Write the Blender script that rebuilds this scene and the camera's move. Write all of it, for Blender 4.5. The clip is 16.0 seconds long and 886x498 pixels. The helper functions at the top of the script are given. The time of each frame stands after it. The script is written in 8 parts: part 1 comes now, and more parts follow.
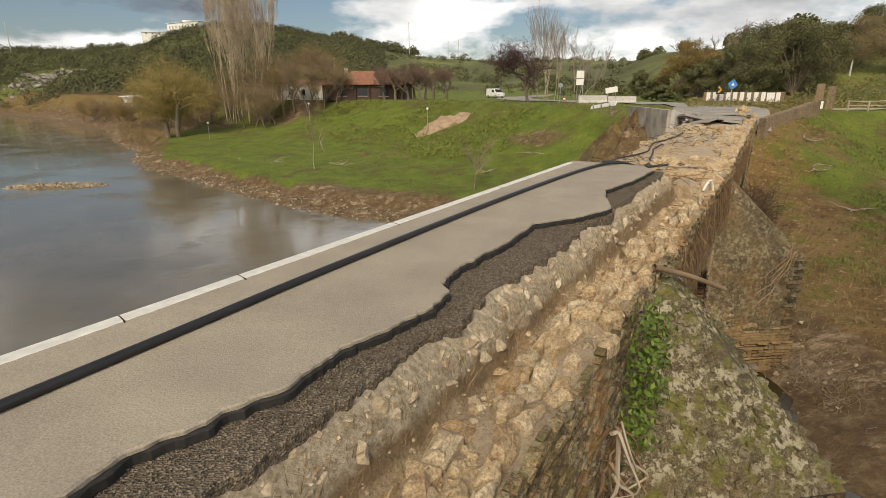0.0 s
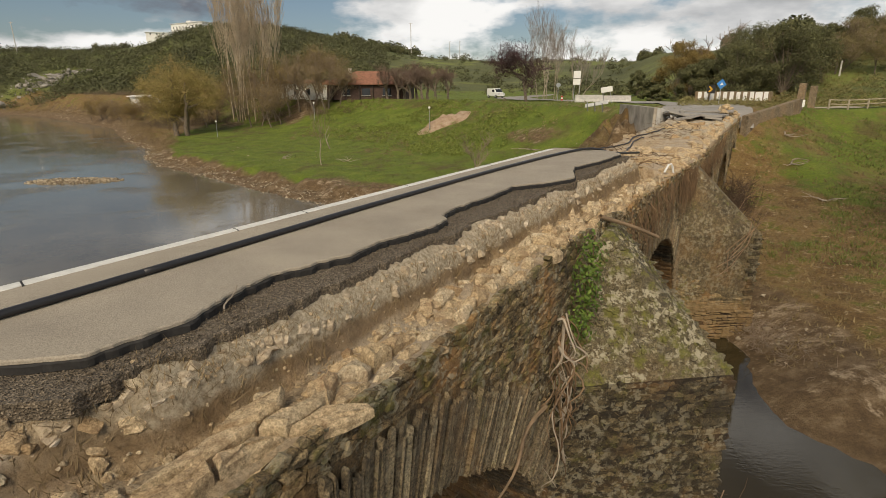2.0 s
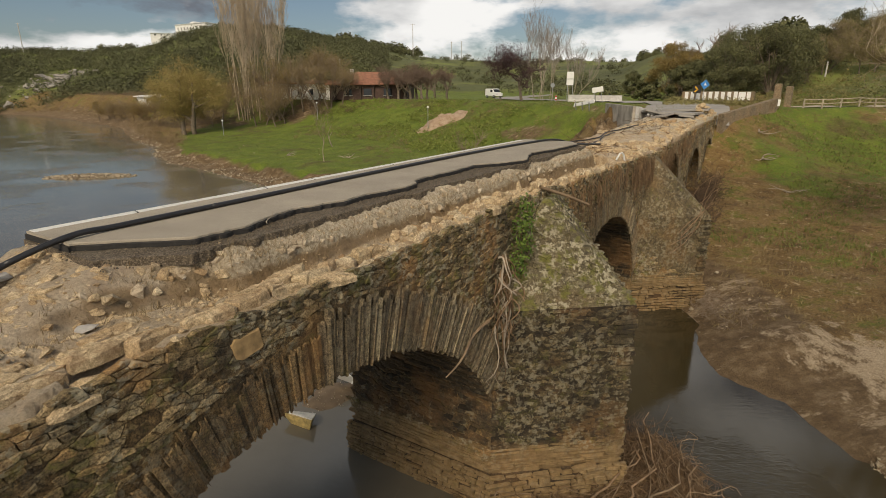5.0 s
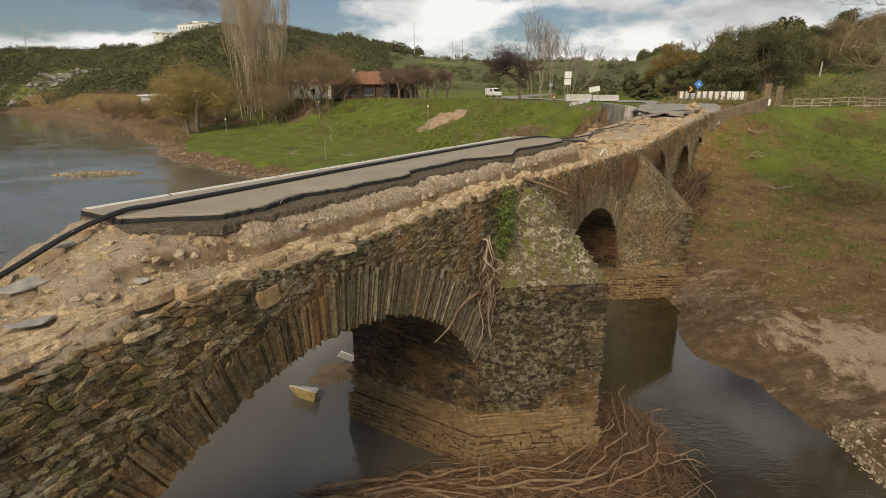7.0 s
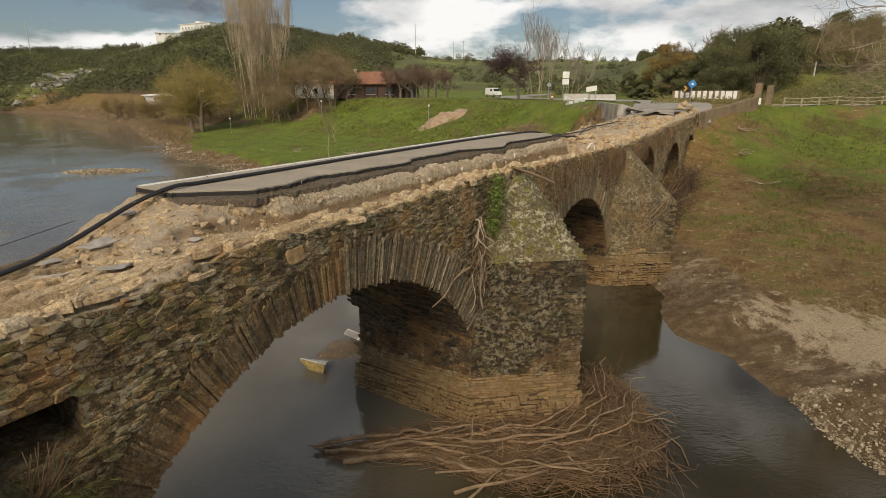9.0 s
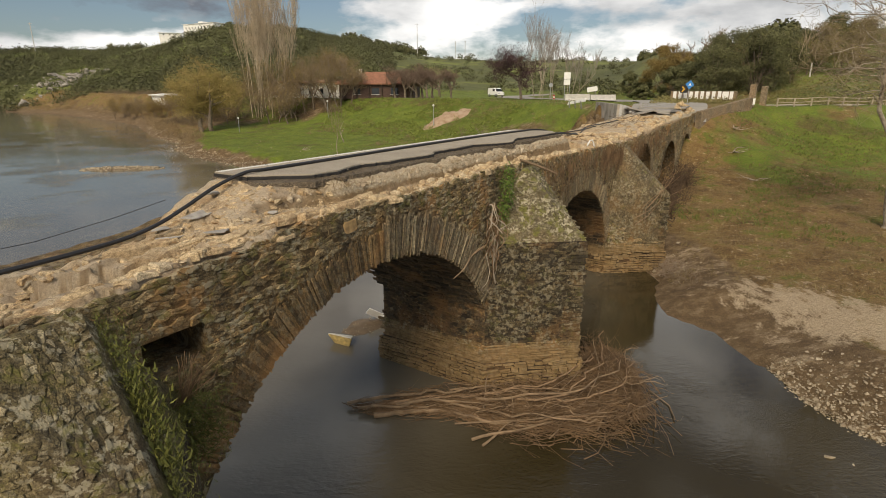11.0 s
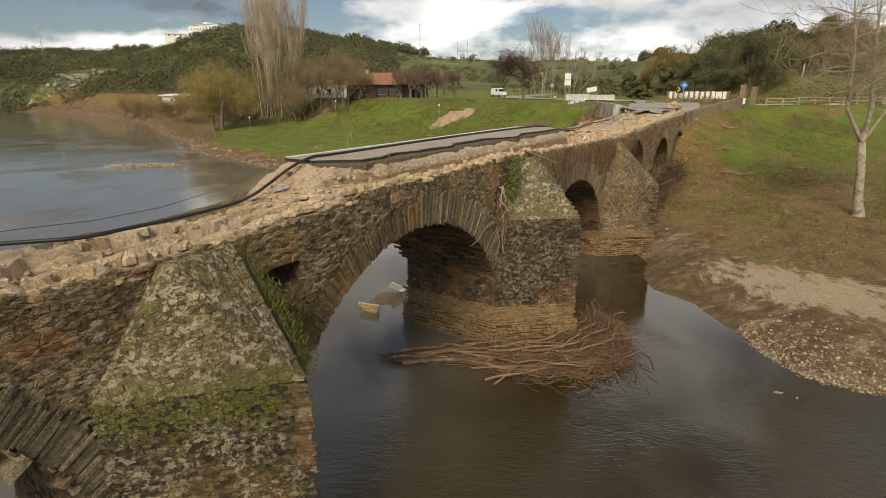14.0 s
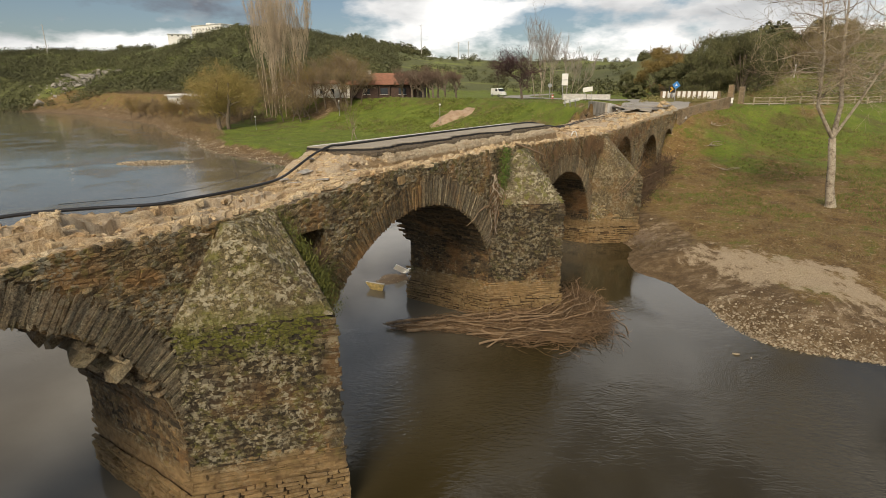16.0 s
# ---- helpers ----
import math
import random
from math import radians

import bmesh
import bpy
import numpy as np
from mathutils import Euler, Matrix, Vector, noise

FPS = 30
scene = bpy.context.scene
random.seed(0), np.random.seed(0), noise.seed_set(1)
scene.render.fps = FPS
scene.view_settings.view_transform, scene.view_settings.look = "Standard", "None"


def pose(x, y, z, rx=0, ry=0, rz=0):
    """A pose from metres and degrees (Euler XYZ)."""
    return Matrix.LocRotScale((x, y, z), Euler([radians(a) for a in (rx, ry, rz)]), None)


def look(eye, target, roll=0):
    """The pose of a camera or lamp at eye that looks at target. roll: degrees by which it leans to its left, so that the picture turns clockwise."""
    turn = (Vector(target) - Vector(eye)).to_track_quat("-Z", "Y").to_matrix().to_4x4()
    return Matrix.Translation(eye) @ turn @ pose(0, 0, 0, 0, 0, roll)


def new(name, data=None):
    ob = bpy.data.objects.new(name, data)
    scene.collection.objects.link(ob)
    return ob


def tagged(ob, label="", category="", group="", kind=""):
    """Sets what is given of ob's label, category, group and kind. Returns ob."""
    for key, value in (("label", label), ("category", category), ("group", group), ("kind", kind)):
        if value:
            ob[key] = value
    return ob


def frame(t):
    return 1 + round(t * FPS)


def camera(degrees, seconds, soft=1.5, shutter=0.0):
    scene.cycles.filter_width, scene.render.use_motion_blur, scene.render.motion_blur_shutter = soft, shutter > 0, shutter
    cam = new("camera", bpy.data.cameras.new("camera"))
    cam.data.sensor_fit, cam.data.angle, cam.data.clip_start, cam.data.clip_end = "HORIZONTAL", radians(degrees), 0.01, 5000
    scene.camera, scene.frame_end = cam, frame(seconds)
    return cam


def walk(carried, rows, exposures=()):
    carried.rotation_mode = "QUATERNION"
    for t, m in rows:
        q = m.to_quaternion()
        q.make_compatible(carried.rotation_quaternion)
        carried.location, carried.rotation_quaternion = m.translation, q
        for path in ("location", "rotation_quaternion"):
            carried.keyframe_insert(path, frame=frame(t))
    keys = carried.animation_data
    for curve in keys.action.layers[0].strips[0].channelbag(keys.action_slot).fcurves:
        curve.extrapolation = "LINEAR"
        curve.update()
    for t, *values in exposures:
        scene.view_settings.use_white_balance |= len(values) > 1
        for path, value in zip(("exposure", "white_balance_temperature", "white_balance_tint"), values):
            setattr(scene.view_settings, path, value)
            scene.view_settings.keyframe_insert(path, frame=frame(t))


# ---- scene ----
cam = camera(80.0, 16.0, soft=0.6)
METRES, EYE, TILT, LEAN, TURN = 16.0, 9.7, -16.7, 0.0, 0.0
ROWS = [
    (0.0, 0.0, 0.0, 0.0, 0.0, 0.0, -0.0),
    (0.5, -0.0017, -0.0367, -0.012, 0.0, 0.009, -0.04),
    (1.0, -0.0054, -0.0744, -0.0243, 0.065, 0.009, -0.03),
    (1.5, -0.0045, -0.1137, -0.0379, 0.12, 0.018, -0.03),
    (2.0, 0.0017, -0.1546, -0.0529, 0.157, 0.028, -0.07),
    (2.5, 0.0095, -0.19, -0.0656, 0.203, 0.037, -0.08),
    (3.0, 0.02, -0.2246, -0.0779, 0.231, 0.055, -0.11),
    (3.5, 0.0273, -0.2551, -0.0878, 0.25, 0.046, -0.13),
    (4.0, 0.0333, -0.2849, -0.0959, 0.296, 0.065, -0.13),
    (6.5, 0.0524, -0.397, -0.1248, 0.518, -0.009, -0.2),
    (7.0, 0.0575, -0.4194, -0.1317, 0.536, -0.028, -0.22),
    (7.5, 0.0627, -0.4392, -0.1381, 0.564, -0.028, -0.23),
    (8.0, 0.0679, -0.4619, -0.1459, 0.601, -0.028, -0.24),
    (8.5, 0.069, -0.4871, -0.1551, 0.638, -0.028, -0.23),
    (9.0, 0.0653, -0.5193, -0.1657, 0.656, -0.018, -0.25),
    (11.5, 0.0242, -0.6827, -0.2084, 0.776, -0.055, -0.31),
    (12.0, 0.0144, -0.7162, -0.2163, 0.813, -0.065, -0.3),
    (12.5, 0.008, -0.7464, -0.2245, 0.841, -0.055, -0.3),
    (13.0, 0.0034, -0.7806, -0.2341, 0.869, -0.055, -0.31),
    (13.5, 0.002, -0.8137, -0.2445, 0.906, -0.046, -0.31),
    (14.0, 0.0011, -0.8514, -0.2565, 0.924, -0.055, -0.32),
    (14.5, -0.0004, -0.8883, -0.2673, 0.961, -0.055, -0.31),
    (15.0, 0.0007, -0.9295, -0.2796, 0.998, -0.065, -0.33),
    (15.5, 0.0047, -0.9675, -0.2923, 1.017, -0.055, -0.33),
    (16.0, 0.0084, -1.0102, -0.306, 1.044, -0.055, -0.35),
]
walk(cam, [(t, pose(0, 0, EYE, TILT, LEAN, TURN) @ pose(METRES * x, METRES * y, METRES * z, 90 + pitch, roll, yaw)) for t, x, y, z, yaw, pitch, roll in ROWS],
     exposures=[(0.0, -0.02), (1.0, -0.14), (2.0, -0.2), (3.5, -0.25), (9.0, -0.19), (11.5, -0.04), (13.5, -0.04), (16.0, 0.0)])


# ---------------- world, sun, exposure ----------------
SUN_DIR = Vector((0.22, 0.74, -0.63)).normalized()      # the way the light travels
world = bpy.data.worlds.new("sky")
scene.world = world
world.use_nodes = True
wn, wl = world.node_tree.nodes, world.node_tree.links
wn.clear()
w_out = wn.new("ShaderNodeOutputWorld")
w_bg = wn.new("ShaderNodeBackground")
w_sky = wn.new("ShaderNodeTexSky")
w_sky.sky_type, w_sky.sun_disc = "NISHITA", False
w_sky.sun_elevation = math.asin(-SUN_DIR.z)
w_sky.sun_rotation = math.atan2(-SUN_DIR.x, -SUN_DIR.y)
w_skys = wn.new("ShaderNodeVectorMath"); w_skys.operation = "SCALE"; w_skys.inputs["Scale"].default_value = 0.17
w_co = wn.new("ShaderNodeTexCoord")
w_map = wn.new("ShaderNodeMapping"); w_map.inputs["Scale"].default_value = (1.0, 1.0, 2.6); w_map.inputs["Location"].default_value = (1.35, 2.4, 0.2)
w_n1 = wn.new("ShaderNodeTexNoise"); w_n1.inputs["Scale"].default_value = 4.2; w_n1.inputs["Detail"].default_value = 7.0; w_n1.inputs["Roughness"].default_value = 0.55
w_r1 = wn.new("ShaderNodeValToRGB")
w_r1.color_ramp.elements[0].position, w_r1.color_ramp.elements[1].position = 0.45, 0.55
w_n2 = wn.new("ShaderNodeTexNoise"); w_n2.inputs["Scale"].default_value = 3.4; w_n2.inputs["Detail"].default_value = 8.0
w_r2 = wn.new("ShaderNodeValToRGB")
w_r2.color_ramp.elements[0].position, w_r2.color_ramp.elements[1].position = 0.34, 0.60
w_r2.color_ramp.elements[0].color, w_r2.color_ramp.elements[1].color = (0.46, 0.51, 0.59, 1), (2.7, 2.66, 2.58, 1)
w_mix = wn.new("ShaderNodeMix"); w_mix.data_type = "RGBA"
wl.new(w_sky.outputs[0], w_skys.inputs[0])
wl.new(w_co.outputs["Generated"], w_map.inputs[0])
wl.new(w_map.outputs[0], w_n1.inputs["Vector"]); w_cov = wn.new("ShaderNodeMath"); w_cov.operation = "ADD"
wl.new(w_n1.outputs["Fac"], w_cov.inputs[0]); wl.new(w_cov.outputs[0], w_r1.inputs[0])
wl.new(w_map.outputs[0], w_n2.inputs["Vector"]); w_z = wn.new("ShaderNodeSeparateXYZ"); wl.new(w_co.outputs["Generated"], w_z.inputs[0])
w_low = wn.new("ShaderNodeValToRGB")          # clouds brighter near the horizon, with grey undersides above
for k, (p_, c_) in enumerate(((0.0, 0.66), (0.06, 0.60), (0.115, 0.50), (0.28, 0.51), (0.7, 0.47))):
    el = w_low.color_ramp.elements[k] if k < 2 else w_low.color_ramp.elements.new(p_)
    el.position, el.color = p_, (c_, c_, c_, 1)
w_add = wn.new("ShaderNodeMath"); w_add.operation = "ADD"
w_sub = wn.new("ShaderNodeMath"); w_sub.operation = "SUBTRACT"; w_sub.inputs[1].default_value = 0.5
wl.new(w_z.outputs["Z"], w_low.inputs[0]); wl.new(w_low.outputs[0], w_sub.inputs[0])
wl.new(w_n2.outputs["Fac"], w_add.inputs[0]); wl.new(w_sub.outputs[0], w_add.inputs[1])
w_x = wn.new("ShaderNodeMapRange")             # heavier cloud to the west, brighter towards the east
for k, val in ((1, -0.55), (2, -0.15), (3, -0.09), (4, 0.06)):
    w_x.inputs[k].default_value = val
w_add2 = wn.new("ShaderNodeMath"); w_add2.operation = "ADD"
wl.new(w_z.outputs["X"], w_x.inputs[0]); wl.new(w_add.outputs[0], w_add2.inputs[0]); wl.new(w_x.outputs[0], w_add2.inputs[1])
wl.new(w_add2.outputs[0], w_r2.inputs[0]); wl.new(w_sub.outputs[0], w_cov.inputs[1])
wl.new(w_r1.outputs[0], w_mix.inputs["Factor"])
wl.new(w_skys.outputs[0], w_mix.inputs["A"]); wl.new(w_r2.outputs[0], w_mix.inputs["B"])
wl.new(w_mix.outputs["Result"], w_bg.inputs[0])
w_bg.inputs[1].default_value = 0.41
wl.new(w_bg.outputs[0], w_out.inputs[0])
sun = new("sun", bpy.data.lights.new("sun", "SUN"))
sun.data.energy, sun.data.angle, sun.data.color = 3.5, radians(26), (1.0, 0.85, 0.64)
sun.matrix_world = look((0, 0, 60), Vector((0, 0, 60)) + SUN_DIR)


# ---------------- materials ----------------
def shader(name, rough=0.85, metal=0.0):
    m = bpy.data.materials.new(name)
    m.use_nodes = True
    nt = m.node_tree
    b = nt.nodes["Principled BSDF"]
    b.inputs["Roughness"].default_value, b.inputs["Metallic"].default_value = rough, metal
    return m, nt, b


class Net:
    """Short names for the nodes of one material."""
    def __init__(self, name, rough=0.85, metal=0.0):
        self.m, self.nt, self.b = shader(name, rough, metal)
        g = self.nt.nodes.new("ShaderNodeNewGeometry")
        self.pos, self.island, self.normal = g.outputs["Position"], g.outputs["Random Per Island"], g.outputs["Normal"]
        self.obj = self.nt.nodes.new("ShaderNodeObjectInfo").outputs["Random"]

    def link(self, a, sock):
        if hasattr(a, "is_output"):
            self.nt.links.new(a, sock)
        else:
            sock.default_value = a

    def noise(self, scale, detail=4.0, rough=0.55, stretch=None):
        n = self.nt.nodes.new("ShaderNodeTexNoise")
        n.inputs["Scale"].default_value, n.inputs["Detail"].default_value, n.inputs["Roughness"].default_value = scale, detail, rough
        v = self.pos
        if stretch:
            k = self.nt.nodes.new("ShaderNodeMapping"); k.inputs["Scale"].default_value = stretch
            self.link(v, k.inputs[0]); v = k.outputs[0]
        self.link(v, n.inputs["Vector"])
        return n.outputs["Fac"]

    def voronoi(self, scale, feature="F1", out="Distance", stretch=None):
        n = self.nt.nodes.new("ShaderNodeTexVoronoi"); n.feature = feature
        n.inputs["Scale"].default_value = scale
        v = self.pos
        if stretch:
            k = self.nt.nodes.new("ShaderNodeMapping"); k.inputs["Scale"].default_value = stretch
            self.link(v, k.inputs[0]); v = k.outputs[0]
        self.link(v, n.inputs["Vector"])
        return n.outputs[out]

    def math(self, op, a, b=0.0, c=0.0):
        n = self.nt.nodes.new("ShaderNodeMath"); n.operation = op
        self.link(a, n.inputs[0]); self.link(b, n.inputs[1]); self.link(c, n.inputs[2])
        return n.outputs[0]

    def ramp(self, fac, stops):
        n = self.nt.nodes.new("ShaderNodeValToRGB")
        e = n.color_ramp.elements
        while len(e) < len(stops):
            e.new(0.5)
        for k, (p, c) in zip(e, stops):
            k.position = p
            k.color = (c, c, c, 1) if isinstance(c, (int, float)) else (*c, 1)
        self.link(fac, n.inputs[0])
        return n.outputs[0]

    def step(self, fac, a, b):
        n = self.nt.nodes.new("ShaderNodeMapRange"); n.interpolation_type = "SMOOTHSTEP"
        self.link(fac, n.inputs[0]); n.inputs[1].default_value, n.inputs[2].default_value = a, b
        return n.outputs[0]

    def mix(self, fac, a, b, blend="MIX"):
        n = self.nt.nodes.new("ShaderNodeMix"); n.data_type, n.blend_type = "RGBA", blend
        for v, sock in ((fac, n.inputs["Factor"]), (a, n.inputs["A"]), (b, n.inputs["B"])):
            self.link((*v, 1) if isinstance(v, tuple) else v, sock)
        return n.outputs["Result"]

    def height(self):
        n = self.nt.nodes.new("ShaderNodeSeparateXYZ"); self.link(self.pos, n.inputs[0])
        return n.outputs["Z"]

    def up(self):
        n = self.nt.nodes.new("ShaderNodeSeparateXYZ"); self.link(self.normal, n.inputs[0])
        return n.outputs["Z"]

    def attr(self, name):
        n = self.nt.nodes.new("ShaderNodeAttribute"); n.attribute_name = name
        return n.outputs["Fac"]

    def done(self, colour, bump=None, strength=0.5, dist=0.02, rough=None):
        self.link((*colour, 1) if isinstance(colour, tuple) else colour, self.b.inputs["Base Color"])
        if bump is not None:
            n = self.nt.nodes.new("ShaderNodeBump")
            n.inputs["Strength"].default_value, n.inputs["Distance"].default_value = strength, dist
            self.link(bump, n.inputs["Height"]); self.link(n.outputs[0], self.b.inputs["Normal"])
        if rough is not None:
            self.link(rough, self.b.inputs["Roughness"])
        return self.m


def plain(name, colour, rough=0.6, metal=0.0, vary=0.25, scale=6.0):
    k = Net(name, rough, metal)
    n = k.noise(scale, 5.0)
    dark = tuple(c * (1 - vary) for c in colour)
    light = tuple(min(1, c * (1 + vary)) for c in colour)
    return k.done(k.ramp(n, [(0.3, dark), (0.7, light)]), k.noise(scale * 8), 0.2, 0.01)


def masonry(name, tones, mortar_like=False, lichen=0.5, silt=True, rust=0.5, ledge_moss=False, green=0.53):
    """Old schist masonry: tones by stone, rusty and black weathering, grey-green lichen, silt below the flood mark."""
    k = Net(name, 0.92)
    r = k.math("FRACT", k.math("ADD", k.island, k.obj))
    if mortar_like:
        r = k.noise(5.0, 4.0)
    col = k.ramp(r, tones)
    col = k.mix(0.85, col, k.ramp(k.noise(13.0, 7.0, 0.7), [(0.32, (0.22, 0.2, 0.18)), (0.66, (1.1, 1.05, 0.98))]), "MULTIPLY")
    col = k.mix(0.85, col, k.ramp(k.noise(44.0, 5.0, 0.75), [(0.39, (0.22, 0.205, 0.18)), (0.57, (1.24, 1.21, 1.16))]), "MULTIPLY")
    col = k.mix(k.math("MULTIPLY", k.step(k.noise(0.75, 4.0), 0.5, 0.64), rust), col, k.mix(0.6, col, (0.36, 0.185, 0.062)))
    col = k.mix(k.math("MULTIPLY", k.step(k.noise(0.9, 6.0, 0.65, (1, 1, 0.5)), 0.5, 0.66), 0.48), col, (0.03, 0.026, 0.02))
    spots = k.math("MULTIPLY", k.step(k.noise(8.0, 6.0, 0.7), 0.50, 0.56), k.step(k.noise(1.3, 3.0), 0.36, 0.56))
    col = k.mix(k.math("MULTIPLY", spots, lichen), col, (0.40, 0.36, 0.25))
    moss = k.math("MULTIPLY", k.step(k.noise(3.2, 7.0, 0.74), green, green + 0.13), lichen)
    col = k.mix(k.math("MULTIPLY", moss, 0.85), col, k.ramp(k.noise(14.0, 5.0, 0.7), [(0.35, (0.075, 0.075, 0.012)), (0.65, (0.20, 0.19, 0.035))]))
    if ledge_moss:
        zb = k.math("ADD", k.height(), k.math("MULTIPLY", k.noise(1.6, 5.0), 0.9))
        zb = k.math("ADD", zb, k.math("MULTIPLY", k.noise(4.5, 5.0, 0.7), 0.7))
        band = k.math("MULTIPLY", k.step(zb, 4.85, 5.3), k.step(zb, 6.2, 5.6))
        col = k.mix(k.math("MULTIPLY", band, k.step(k.noise(7.0, 7.0, 0.75), 0.36, 0.52)), col, k.ramp(k.noise(16.0, 5.0, 0.7), [(0.35, (0.045, 0.05, 0.008)), (0.65, (0.16, 0.155, 0.022))]))
    if silt:
        z = k.math("ADD", k.height(), k.math("MULTIPLY", k.noise(0.9, 4.0), 1.1))
        col = k.mix(k.math("MULTIPLY", k.step(z, 2.3, 1.8), 0.75), col, k.ramp(k.noise(6.0, 5.0), [(0.3, (0.16, 0.10, 0.042)), (0.7, (0.34, 0.228, 0.104))]))
    return k.done(col, k.math("ADD", k.noise(9.0, 7.0, 0.7), k.math("MULTIPLY", k.noise(40.0, 4.0, 0.7), 0.35)), 1.0, 0.05)


SCHIST = [(0.0, (0.12, 0.093, 0.050)), (0.25, (0.37, 0.275, 0.137)), (0.5, (0.235, 0.185, 0.105)), (0.75, (0.52, 0.42, 0.245)), (1.0, (0.40, 0.265, 0.118))]
M_STONE = masonry("schist_stone", SCHIST, lichen=0.65, rust=0.9, green=0.5)
PIER_TONES = [(0.0, (0.043, 0.034, 0.018)), (0.3, (0.14, 0.11, 0.057)), (0.55, (0.078, 0.062, 0.033)), (0.8, (0.29, 0.24, 0.14)), (1.0, (0.19, 0.147, 0.077))]
M_PIERSTONE = masonry("lichened_schist", [(p_, tuple(c * 0.8 for c in q_)) for p_, q_ in PIER_TONES], False, 0.42, True, 0.45)
M_NEARPIER = masonry("mossy_lichened_schist", [(p_, tuple(c * 0.85 for c in q_)) for p_, q_ in PIER_TONES], False, 0.72, True, 0.3, True, 0.5)
M_WETJOINT = masonry("sodden_joint", [(0.3, (0.075, 0.05, 0.026)), (0.7, (0.15, 0.105, 0.056))], True, 0.0, False, 0.2)
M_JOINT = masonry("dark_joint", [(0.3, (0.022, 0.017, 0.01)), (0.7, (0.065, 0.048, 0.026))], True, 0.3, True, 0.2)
M_CORE = masonry("old_mortar", [(0.3, (0.09, 0.0624, 0.0296)), (0.52, (0.204, 0.142, 0.0638)), (0.72, (0.372, 0.252, 0.112))], True, 0.35)
CAP_TONES = [(0.0, (0.10, 0.083, 0.04)), (0.35, (0.29, 0.245, 0.13)), (0.6, (0.20, 0.168, 0.085)), (0.85, (0.40, 0.35, 0.21)), (1.0, (0.54, 0.49, 0.34))]
M_NEARCAP = masonry("mossy_lichened_render", CAP_TONES, False, 0.8, True, 0.15, True, 0.5)
M_LICHEN = masonry("lichened_render", [(0.0, (0.12, 0.10, 0.05)), (0.4, (0.26, 0.225, 0.135)), (0.6, (0.19, 0.165, 0.10)), (1.0, (0.44, 0.405, 0.29))], False, 1.0, True, 0.15, False, 0.475)
M_RENDER = masonry("weathered_grey_render", [(0.3, (0.12, 0.094, 0.05)), (0.5, (0.19, 0.152, 0.084)), (0.7, (0.26, 0.21, 0.125))], True, 0.4, True, 0.3)
M_BROWNRING = masonry("mud_brown_slate", [(0.0, (0.115, 0.081, 0.0385)), (0.5, (0.257, 0.176, 0.0834)), (1.0, (0.378, 0.27, 0.135))], False, 0.2, True, 0.8)
# dark tones hold black staining plus the shade beneath the arches, put into the colour
M_VAULT = masonry("smoky_shaded_vault_stone", [(0.0, (0.034, 0.026, 0.015)), (0.5, (0.105, 0.075, 0.040)), (1.0, (0.18, 0.125, 0.064))], False, 0.1, True, 0.6)
M_SLATE = masonry("slate_slab", [(0.0, (0.163, 0.131, 0.0808)), (0.4, (0.312, 0.256, 0.166)), (0.7, (0.213, 0.175, 0.109)), (1.0, (0.463, 0.4, 0.267))], False, 0.25, True, 0.3)


def rubble_mat():
    k = Net("broken_deck_stone", 0.95)
    r = k.math("FRACT", k.math("ADD", k.island, k.obj))
    col = k.ramp(r, [(0.0, (0.46, 0.33, 0.185)), (0.3, (0.70, 0.56, 0.36)), (0.6, (0.58, 0.455, 0.28)), (0.85, (0.76, 0.65, 0.46)), (1.0, (0.42, 0.345, 0.235))])
    col = k.mix(0.8, col, k.ramp(k.noise(17.0, 8.0, 0.75), [(0.34, (0.34, 0.28, 0.21)), (0.56, (1.08, 1.07, 1.05))]), "MULTIPLY")
    col = k.mix(0.7, col, k.ramp(k.noise(60.0, 5.0, 0.75), [(0.38, (0.55, 0.5, 0.44)), (0.58, (1.2, 1.19, 1.17))]), "MULTIPLY")
    col = k.mix(k.step(k.noise(4.0, 5.0), 0.5, 0.7), col, k.mix(0.5, col, (0.27, 0.155, 0.075)))
    return k.done(col, k.math("ADD", k.noise(11.0, 8.0, 0.7), k.math("MULTIPLY", k.noise(38.0, 5.0, 0.7), 0.4)), 1.0, 0.05)


